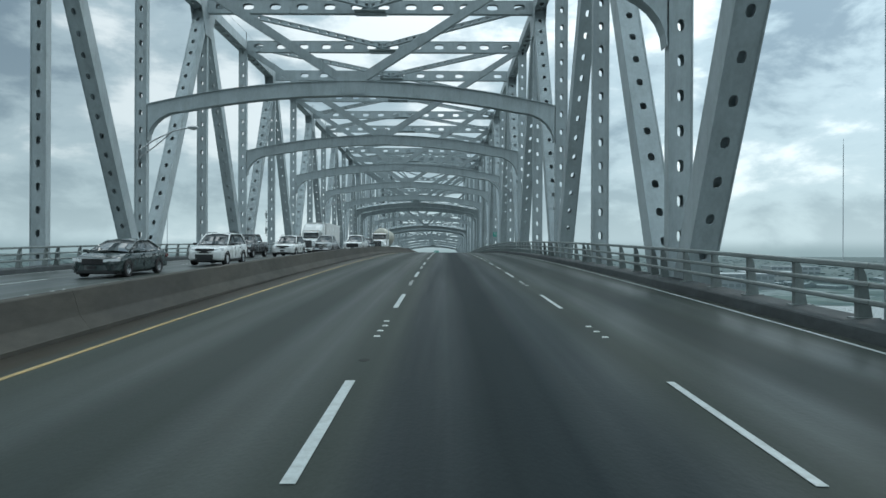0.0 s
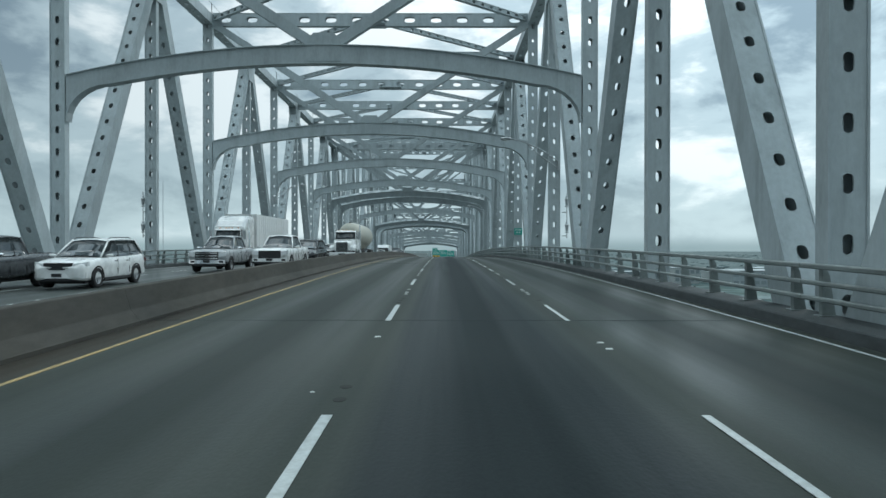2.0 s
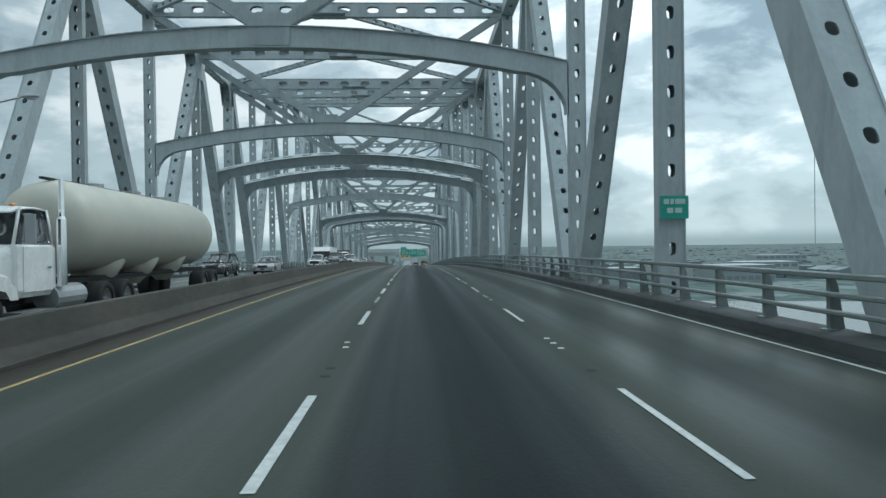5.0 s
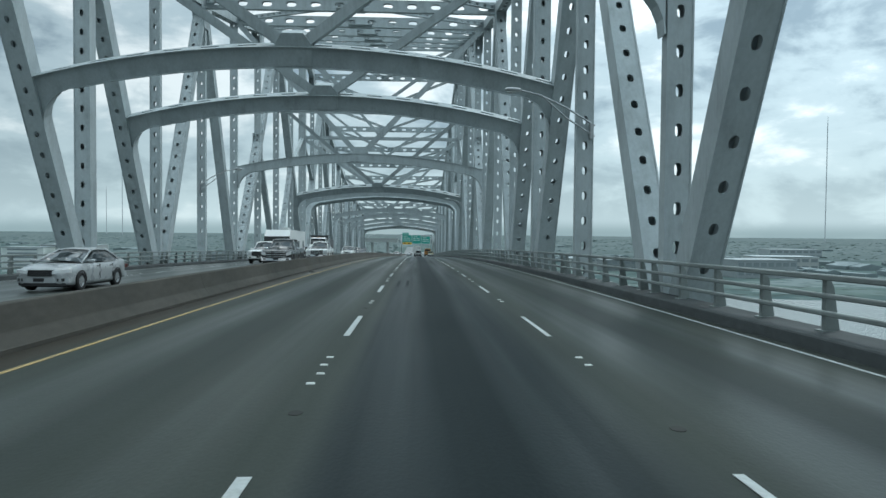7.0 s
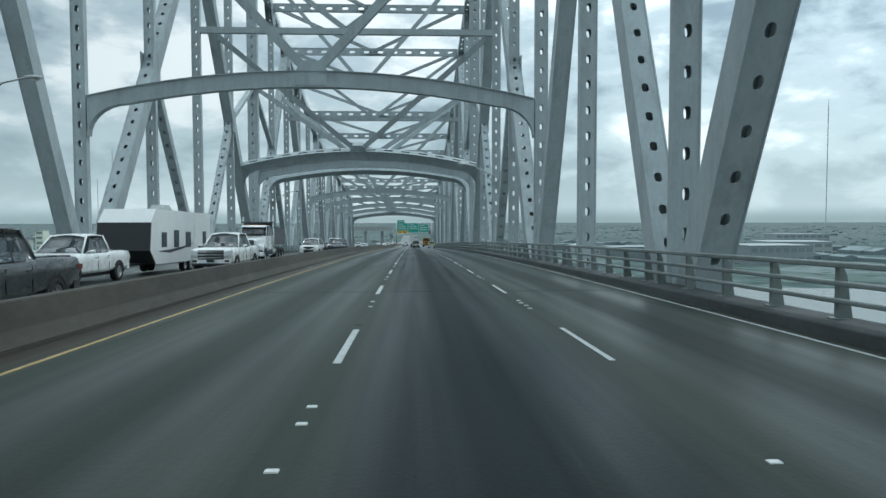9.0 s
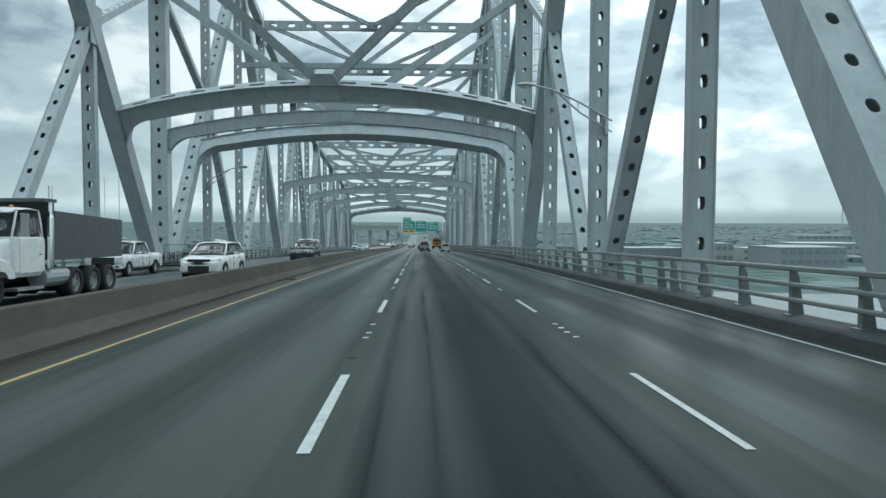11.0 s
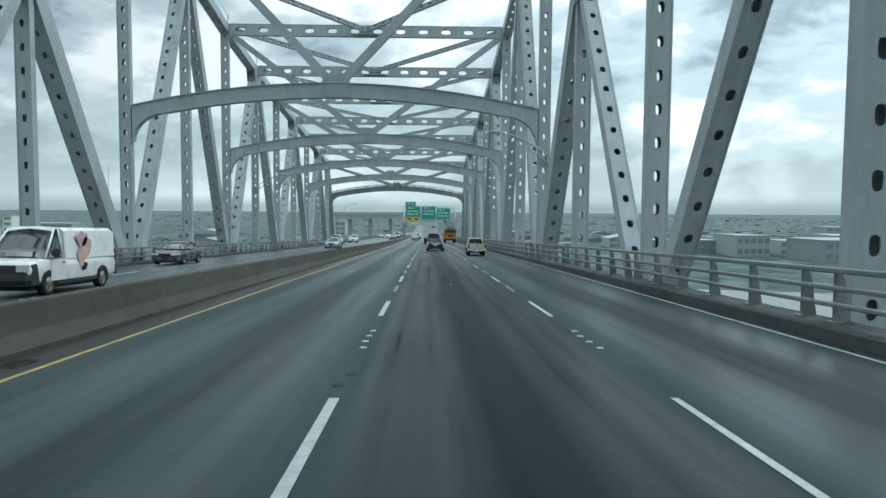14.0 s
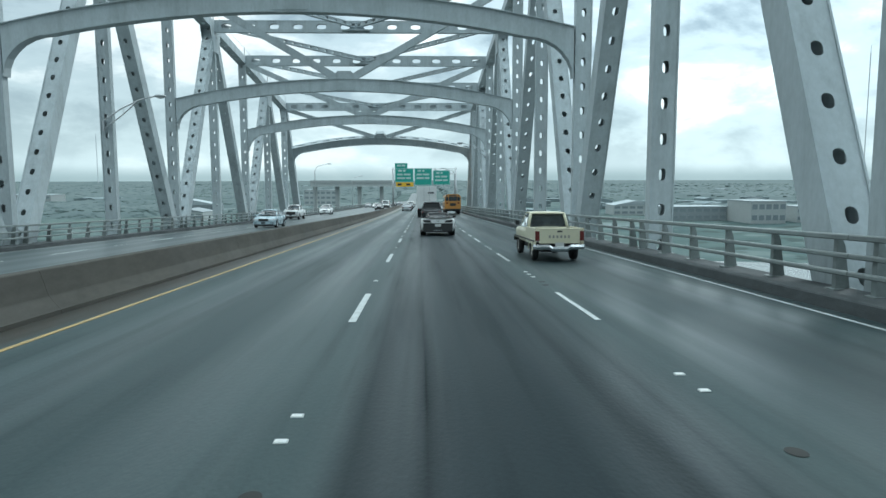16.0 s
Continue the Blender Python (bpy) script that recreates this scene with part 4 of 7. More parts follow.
# approach viaduct piers beyond the trusses
for y in (386.5, 420, 456, 492, 528, 564, 600, 640):
    z = road_z(y) - 0.9
    pier = Build()
    for x in (-15, -6.3, 2.4):
        pier.box(x - 0.9, x + 0.9, y - 0.9, y + 0.9, GROUND, z - 1.4)
    pier.box(-19, 6.4, y - 1.0, y + 1.0, z - 1.4, z)
    solid("viaduct_pier", pier, CURB, label="grey concrete viaduct pier under the approach", category="pier", group="viaduct piers")

# ---- lamps, signs and fittings on the bridge ----
LAMP_GLASS = material("clouded_lamp_glass", (0.55, 0.57, 0.56), 0.25, 0.0, 0.05, 20.0)
SIGN_GREEN = material("sign_green", (0.02, 0.29, 0.23), 0.45, 0.0, 0.08, 3.0, (0.04, 0.34, 0.28), 0.6, 0.4)
SIGN_WHITE = material("sign_white", (0.42, 0.56, 0.53), 0.45, 0.0, 0.04, 20.0)
SIGN_YELLOW = material("sign_yellow", (0.70, 0.42, 0.03), 0.45, 0.0, 0.05, 3.0)
BLACK = material("black_plastic", (0.018, 0.019, 0.02), 0.5, 0.0, 0.1, 20.0)


def street_lamp(k, s):
    """A bracket lamp on the truss: twin tubes out over the road, cobra head at the end. s: 1 on the near-kerb truss, -1 on the far one."""
    x = XR + 0.25 + swing(node_y(k)) if s > 0 else XL - 0.10
    y = node_y(k)
    lamp = empty_thing("street_lamp", label="grey bracket street lamp with cobra head fixed to the truss", category="lamp", group="bracket lamps on the trusses")
    hx = x - s * 3.3
    arm = Build()
    arm.tube([at(x, y - .4, 7.1), at(x - s * 1.2, y - .4, 7.9), at(x - s * 2.4, y - .4, 8.45), at(hx, y - .4, 8.65)], 0.045, 6)
    arm.tube([at(x, y - .4, 6.6), at(x - s * 1.2, y - .4, 7.45), at(x - s * 2.3, y - .4, 8.40)], 0.04, 6)
    for q in (0.7, 1.3, 1.9):
        arm.tube([at(x - s * q, y - .4, 6.6 + 0.75 * q), at(x - s * q, y - .4, 7.1 + 0.63 * q)], 0.02, 4)
    part("arm", arm, METAL, lamp)
    part("clamp", Build().box(x - .07, x + .07, y - .46, y - .22, road_z(y) + 6.5, road_z(y) + 7.2), METAL, lamp)
    head = Build()
    rings = []
    for q, w, h in ((0, .05, .05), (.1, .11, .09), (.35, .17, .12), (.62, .15, .09), (.75, .05, .04)):
        rings.append([at(hx - s * q, y - .4 + w * math.cos(a), 8.68 + h * math.sin(a)) for a in (2 * math.pi * i / 10 for i in range(10))])
    head.rings(rings)
    hd = part("head", head, METAL, lamp, smooth=True)
    lens = Build()
    lens.rings([[at(hx - s * (.42 + r * 2 * math.cos(a)), y - .4 + r * math.sin(a), 8.60 - d) for a in (2 * math.pi * i / 10 for i in range(10))] for r, d in ((.12, 0), (.10, .06), (.04, .085))])
    part("lens", lens, LAMP_GLASS, hd, smooth=True)


for k in (-5, 1, 7, 13, 19, 25):
    street_lamp(k, 1)
for k in (-2, 4, 10, 16, 22):
    street_lamp(k, -1)


def free_lamp(x, y, s):
    """A tall davit lamp on the approach."""
    lamp = empty_thing("street_lamp", label="tall grey davit street lamp beside the approach road", category="lamp")
    z = road_z(y, x)
    p = Build().tube([(x, y, z - 0.6), (x, y, z + 8.2), (x - s * .5, y, z + 9.0), (x - s * 2.4, y, z + 9.5)], [.1, .07, .06, .05], 8)
    part("pole", p, METAL, lamp, smooth=True)
    part("base", Build().box(x - .2, x + .2, y - .2, y + .2, z - 0.6, z + .3), METAL, lamp)
    h = Build()
    h.rings([[(x - s * (2.4 + q), y + w * math.cos(a), z + 9.5 + .6 * w * math.sin(a)) for a in (2 * math.pi * i / 8 for i in range(8))] for q, w in ((0, .05), (.15, .16), (.6, .17), (.8, .05))])
    part("head", h, METAL, lamp, smooth=True)


free_lamp(7.6, 432, 1)
free_lamp(7.6, 500, 1)
free_lamp(-20.2, 402, -1)
free_lamp(-20.2, 470, -1)

# navigation lanterns on both trusses at midspan
for x in (XR + 0.90, XL - 0.62):
    y = node_y(1)
    nav = empty_thing("navigation_light", label="two stacked grey lanterns on a rod clamped to a post", category="lantern")
    part("rod", Build().tube([at(x, y, 1.8), at(x, y, 5.0)], 0.03, 6), METAL, nav)
    for h in (4.15, 2.35):
        l = Build()
        l.rings([[at(x + r * math.cos(a), y + r * math.sin(a), h + d) for a in (2 * math.pi * i / 10 for i in range(10))] for r, d in ((.04, -.2), (.14, -.18), (.14, -.14), (.07, -.1), (.10, 0), (.12, .2), (.12, .3), (.16, .33), (.16, .37), (.09, .42), (.09, .58), (.04, .62))])
        part("lantern", l, METAL, nav, smooth=True)
    for h in (3.6, 1.95):
        part("bracket", Build().box(min(x, x - .35 * (1 if x > 0 else -1)), max(x, x - .35 * (1 if x > 0 else -1)), y - .03, y + .03, road_z(y) + h - .03, road_z(y) + h + .03), METAL, nav)

# junction box on a post of the far truss
jb = empty_thing("junction_box", (XL + .1, node_y(3) + .42, road_z(node_y(3)) + 1.98), label="small grey steel junction box on a truss post", category="box")
part("case", Build().rings([[(-.2 + c, y, 0 + c), (.2 - c, y, 0 + c), (.2 - c, y, .62 - c), (-.2 + c, y, .62 - c)] for y, c in ((-.12, 0), (.22, 0), (.25, .02))]), METAL, jb)
part("lid", Build().box(-.22, .22, .25, .27, -.02, .64), STEEL, jb)

# floor drains in the gutter and chips of debris on the road
GRATE = material("dark_cast_iron_grate", (0.025, 0.026, 0.026), 0.7, 0.3, 0.2, 14.0)
for y in (84.9, 153.4, 213.6, 246.8):
    dr = empty_thing("gutter_drain", (-5.62, y, road_z(y, -5.62) + .003), label="dark cast iron drain grate in the gutter", category="drain", group="gutter drains")
    part("frame", Build().box(-.16, -.13, -.26, .26, 0, .012).box(.13, .16, -.26, .26, 0, .012).box(-.13, .13, -.26, -.23, 0, .012).box(-.13, .13, .23, .26, 0, .012), GRATE, dr)
    for i in range(6):
        part("bar", Build().box(-.13, .13, -.205 + .075 * i, -.17 + .075 * i, 0, .01), GRATE, dr)
rng = random.Random(8)
for x, y, r in ((-1.47, 39.7, .03), (-3.71, 84.2, .13), (-2.27, 217.7, .03), (-.11, 217.1, .03), (-2.07, 263.8, .03), (.64, 261.1, .035), (.47, 267.7, .03), (-5.55, 152.2, .09), (-5.55, 186.5, .08), (-5.62, 269.2, .07), (-5.60, 281.0, .09), (6.1, 26.5, .06)):
    ring = [(r * rng.uniform(.7, 1.2) * math.cos(q), r * rng.uniform(.4, .8) * math.sin(q)) for q in (2 * math.pi * i / 7 for i in range(7))]
    ch = solid("road_debris", Build().rings([[(a * k, b * k, h) for a, b in ring] for k, h in ((1, .003), (.95, .012), (.6, .018))]), CERAMIC, label="small flat pale chip of debris on the road", category="debris", group="debris on the road")
    on_deck(ch, x, y)

# caged ladder on the tower
lad = empty_thing("ladder", label="thin pale caged steel ladder up the tower post", category="ladder")
y = node_y(15) - 0.35
XT = XR + swing(y)
for h in (3, 9, 15, 21, 27, 33):
    part("wall_tie", Build().box(XT + 0.55, XT + 1.10, y - .02, y + .02, road_z(y) + h - .03, road_z(y) + h + .03), METAL, lad)
for xx in (XR + 0.76, XR + 1.08):
    part("stile", Build().tube([at(xx, y, 2.2), at(xx, y, 36)], 0.026, 5), METAL, lad)
for xx, back in ((XR + 0.84, .40), (XR + 1.0, .40), (XR + 1.15, .18)):
    part("cage_bar", Build().tube([at(xx, y - back, 4.4), at(xx, y - back, 36)], 0.02, 5), METAL, lad)
rung = Build().tube([(XT + .76, 0, 0), (XT + 1.08, 0, 0)], 0.008, 5).mesh("rung", METAL)
hoop = Build().tube([(XT + .94 + .24 * math.cos(a), -.02 - .42 * math.sin(a), 0) for a in (math.pi * i / 8 for i in range(9))], 0.03, 5).mesh("hoop", METAL)
for i in range(110):
    o = part("rung", rung, METAL, lad)
    o.location = (0, y, road_z(y) + 2.4 + 0.305 * i)
for i in range(26):
    o = part("hoop", hoop, METAL, lad)
    o.location = (0, y, road_z(y) + 4.4 + 1.22 * i)


def bars(owner, name, mat, x, y, z, rows, gap, tall, depth=0.01):
    """Unreadable writing: plain bars. rows: lists of (start, length) from the left edge."""
    b = Build()
    for i, row in enumerate(rows):
        for u, w in row:
            b.box(x + u, x + u + w, y - depth, y, z - i * gap - tall, z - i * gap)
    return part(name, b, mat, owner)


sy = node_y(3) - 0.36
sign = empty_thing("post_sign", label="small green sign with white lettering on a truss post", category="sign")
sz = road_z(sy)
part("panel", Build().box(7.30, 8.14, sy - .03, sy, sz + 2.45, sz + 3.12), SIGN_GREEN, sign)
bars(sign, "lettering", SIGN_WHITE, 7.30, sy - .032, sz + 3.03, ([(.1, .16), (.3, .1), (.44, .3)], [(.2, .18), (.44, .2)]), 0.26, 0.15)
part("bracket", Build().box(7.6, 7.8, sy, sy + .12, sz + 2.6, sz + 2.9), METAL, sign)

# overhead signs past the end of the trusses
GY = 432.0
gz = road_z(GY)
gantry = empty_thing("sign_gantry", label="grey steel gantry across the road carrying green guide signs", category="gantry")
for x in (7.9, -7.2 + 0.4):
    part("post", Build().tube([(x, GY + .6, gz - .3), (x, GY + .6, gz + 9.6)], 0.2, 10), METAL, gantry, smooth=True)
truss_b = Build()
for dz, dy in ((9.4, .2), (9.4, 1.0), (8.2, .2), (8.2, 1.0)):
    truss_b.tube([(-6.9, GY + dy, gz + dz), (8.0, GY + dy, gz + dz)], 0.06, 6)
for i in range(12):
    x = -6.8 + i * 1.24
    for dy in (.2, 1.0):
        truss_b.tube([(x, GY + dy, gz + (8.2 if i % 2 else 9.4)), (x + 1.24, GY + dy, gz + (9.4 if i % 2 else 8.2))], 0.035, 5)
part("beam", truss_b, METAL, gantry)
for x0, x1, z0, z1, tab in ((-6.3, -2.0, 6.3, 9.5, 1), (-1.75, 2.3, 5.6, 9.5, 0), (2.6, 6.5, 5.7, 9.0, 0)):
    sg = empty_thing("guide_sign", label="large green highway guide sign with white lettering", category="sign", group="guide signs on the gantry")
    part("panel", Build().box(x0, x1, GY - .06, GY, gz + z0, gz + z1), SIGN_GREEN, sg)
    fr = Build()
    for a in (x0 + .08, x1 - .14):
        fr.box(a, a + .06, GY - .075, GY - .062, gz + z0 + .08, gz + z1 - .08)
    for a in (z0 + .08, z1 - .14):
        fr.box(x0 + .14, x1 - .14, GY - .075, GY - .062, gz + a, gz + a + .06)
    part("border", fr, SIGN_WHITE, sg)
    w = x1 - x0
    bars(sg, "lettering", SIGN_WHITE, x0, GY - .064, gz + z1 - .35, ([(w * .18, w * .2), (w * .45, w * .12)], [(w * .12, w * .3), (w * .48, w * .36)], [(w * .12, w * .42), (w * .6, w * .26)]), 0.85, 0.42)
    part("hanger", Build().box(x0 + .5, x0 + .62, GY, GY + .25, gz + z0 + .3, gz + 9.45).box(x1 - .62, x1 - .5, GY, GY + .25, gz + z0 + .3, gz + 9.45), METAL, sg)
    if tab:
        part("tab", Build().box(x0, x0 + 2.9, GY - .06, GY, gz + z1 + .02, gz + z1 + 1.2), SIGN_GREEN, sg, "green exit tab")
        bars(sg, "tab_lettering", SIGN_WHITE, x0, GY - .064, gz + z1 + .85, ([(.5, .9), (1.6, .8)],), 0.5, 0.4)
        yl = part("exit_panel", Build().box(x0 + .2, x1, GY - .06, GY, gz + z0 - 1.02, gz + z0 - .02), SIGN_YELLOW, sg, "yellow exit panel with black lettering")
        bars(yl, "exit_lettering", BLACK, x0, GY - .064, gz + z0 - .3, ([(.6, .9), (2.6, .9)],), 0.5, 0.42)
# a second, empty-backed gantry over the far carriageway and an overpass further on
OY = 640.0
oz = road_z(OY)
over = empty_thing("overpass", label="pale concrete overpass crossing the road far ahead", category="bridge")
part("girder", Build().box(-60, -14, OY, OY + 9, oz + 9.0, oz + 11.2), WALLING, over)
for x in (-58, -46, -34, -22):
    part("column", Build().box(x - 1, x + 1, OY + 3, OY + 6, GROUND, oz + 9.0), WALLING, over)
part("parapet", Build().box(-60, -14, OY - .3, OY, oz + 10.8, oz + 12.4), WALLING, over)

# ---- vehicles ----
TYRE = material("tyre_rubber", (0.022, 0.022, 0.023), 0.85, 0.0, 0.15, 30.0)
RIM = material("cast_alloy", (0.48, 0.49, 0.50), 0.35, 0.8, 0.05, 20.0)
STEEL_RIM = material("dull_steel_rim", (0.30, 0.29, 0.27), 0.5, 0.6, 0.1, 20.0)
CHROME = material("chrome", (0.75, 0.76, 0.77), 0.12, 1.0)
GLASS = material("tinted_car_glass", (0.028, 0.036, 0.04), 0.06, 0.0, coat=0.5)
SMOKED_GLASS = material("smoked_car_glass", (0.010, 0.012, 0.013), 0.22, 0.0)
SMOKED_GLASS.node_tree.nodes["Principled BSDF"].inputs["Specular IOR Level"].default_value = 0.2
CLEAR_GLASS = material("lightly_tinted_glass", (0.20, 0.23, 0.235), 0.04, 0.0)
CLEAR_GLASS.node_tree.nodes["Principled BSDF"].inputs["Transmission Weight"].default_value = 0.85
CLEAR_GLASS.node_tree.nodes["Principled BSDF"].inputs["IOR"].default_value = 1.1
LENS = material("clear_lamp_lens", (0.62, 0.64, 0.65), 0.12, 0.0, coat=0.5)
RED_LENS = material("red_lamp_lens", (0.13, 0.025, 0.022), 0.2, 0.0, coat=0.4)
AMBER_LENS = material("amber_lamp_lens", (0.62, 0.24, 0.04), 0.2, 0.0, coat=0.4)
DARK_TRIM = material("dark_trim", (0.03, 0.031, 0.033), 0.45, 0.0, 0.08, 15.0)
BLACK_RIM = material("black_alloy", (0.03, 0.03, 0.032), 0.4, 0.5, 0.05, 20.0)
PLATE = material("pale_plate", (0.55, 0.56, 0.55), 0.5, 0.0, 0.05, 20.0)
UNDER = material("dark_underbody", (0.015, 0.015, 0.016), 0.8, 0.0, 0.1, 10.0)


def paint(name, base, rough=0.28, coat=0.6):
    return material(name, base, rough, 0.0, 0.03, 2.5, tuple(c * 0.82 for c in base), 1.3, 0.35, coat=coat)


WHITE_CAR = paint("white_car_paint", (0.80, 0.81, 0.80))
SILVER_CAR = paint("silver_car_paint", (0.36, 0.38, 0.39), 0.3)
BLACK_CAR = paint("black_car_paint", (0.015, 0.017, 0.020), 0.2)
GREY_CAR = paint("dark_grey_car_paint", (0.055, 0.06, 0.065), 0.25)
GREEN_CAR = paint("dark_green_car_paint", (0.02, 0.035, 0.035), 0.25)
NAVY_CAR = paint("navy_car_paint", (0.016, 0.024, 0.045), 0.22)
BLUE_CAR = paint("pale_blue_car_paint", (0.36, 0.47, 0.52), 0.28)
CREAM = paint("faded_cream_paint", (0.64, 0.61, 0.45), 0.4, 0.25)
BUS_YELLOW = paint("school_bus_yellow", (0.52, 0.235, 0.05), 0.4, 0.3)
TAN_TANK = paint("dusty_cream_tank_paint", (0.50, 0.49, 0.42), 0.5, 0.1)
BOX_WHITE = paint("white_box_panel", (0.74, 0.75, 0.74), 0.5, 0.1)
DUMP_GREY = paint("dark_grey_dump_body", (0.09, 0.095, 0.10), 0.5, 0.1)


PINK = paint("faded_pink_graphic", (0.62, 0.38, 0.41), 0.5, 0.1)
ORANGE = paint("faded_orange_graphic", (0.64, 0.48, 0.33), 0.5, 0.1)


def lathe(profile, k=20):
    """A wheel part turned round the x axis: profile of (x, radius)."""
    return Build().rings([[(x, r * math.cos(a), r * math.sin(a)) for a in (2 * math.pi * i / k for i in range(k))] for x, r in profile])


WHEELS = {}


def wheel(owner, x, y, r, w=0.22, mat=None, s=1):
    key = (round(r, 2), round(w, 2), (mat or RIM).name)
    if key not in WHEELS:
        ty = lathe([(-w / 2, r * .62), (-w / 2, r * .9), (-w * .38, r * .985), (w * .38, r * .985), (w / 2, r * .9), (w / 2, r * .62), (w * .3, r * .60), (-w * .3, r * .60)], 22).mesh("tyre", TYRE, True)
        rm = lathe([(-w * .42, r * .63), (w * .42, r * .63), (w * .40, r * .55), (w * .22, r * .50), (w * .20, r * .20), (w * .36, r * .17), (w * .36, .004)], 20)
        for i in range(5):
            a = 2 * math.pi * i / 5
            rm.obox((w * .28, r * .36 * math.cos(a), r * .36 * math.sin(a)), (0, math.cos(a), math.sin(a)), (0, -math.sin(a), math.cos(a)), (1, 0, 0), r * .42, r * .13, w * .16)
        WHEELS[key] = (ty, rm.mesh("wheel", mat or RIM, False))
    ty, rm = WHEELS[key]
    o = part("wheel", rm, None, owner)
    o.location, o.rotation_euler = (x, y, r), (0, 0, 0 if s > 0 else math.pi)
    part("tyre", ty, None, o)
    return o


def ease(st, steps=3):
    """More stations along a smooth curve through the given ones."""
    st = [np.asarray(q, float) for q in st]
    out = []
    for i in range(len(st) - 1):
        p0, p1, p2, p3 = st[max(i - 1, 0)], st[i], st[i + 1], st[min(i + 2, len(st) - 1)]
        m1 = (p2 - p0) / max(p2[0] - p0[0], 1e-6) * (p2[0] - p1[0])
        m2 = (p3 - p1) / max(p3[0] - p1[0], 1e-6) * (p2[0] - p1[0])
        for j in range(steps):
            t = j / steps
            q = (2 * t ** 3 - 3 * t ** 2 + 1) * p1 + (t ** 3 - 2 * t ** 2 + t) * m1 + (3 * t ** 2 - 2 * t ** 3) * p2 + (t ** 3 - t ** 2) * m2
            q[0] = p1[0] + (p2[0] - p1[0]) * t
            out.append(q)
    return out + [st[-1]]


def hull(st, k=0.06):
    """A rounded body skin with a waist and a shoulder. st: stations (y, half width, bottom, top) from tail to nose."""
    rings = []
    for y, w, b, t in ease(st):
        h = t - b
        half_ = [(w * .80, b), (w * .93, b + h * .05), (w * .985, b + h * .20), (w * .972, b + h * .42), (w, b + h * .62), (w * .985, b + h * .78), (w * .945, t - min(.05, h * .09)),
                 (w * .87, t - .012), (w * .70, t + .004), (w * .36, t + .022)]
        rings.append([(x, y, z) for x, z in half_] + [(-x, y, z) for x, z in reversed(half_)])
    b = Build().rings(rings, caps=False)
    # rounded end faces
    for end, nxt in ((rings[0], rings[1]), (rings[-1], rings[-2])):
        c = np.mean(end, axis=0)
        out = np.sign(end[0][1] - nxt[0][1])
        loops = [end] + [[tuple(c + (np.asarray(p) - c) * q + (0, o * out, 0)) for p in end] for q, o in ((.94, .025), (.80, .04))]
        b.rings(loops, caps=False)
        b.add(loops[-1], [tuple(range(len(end)))])
    return b


def arches(owner, axles, r, w):
    for y in axles:
        for s in (-1, 1):
            turns = [math.pi * (-.02 + 1.04 * i / 16) for i in range(17)]
            part("wheel_arch", Build().rings([[(s * (w + u), y + r * k * math.cos(q), r + r * k * math.sin(q)) for u, k in ((.014, .97), (.014, 1.13), (-.12, 1.13), (-.12, .97))] for q in turns]), UNDER, owner)


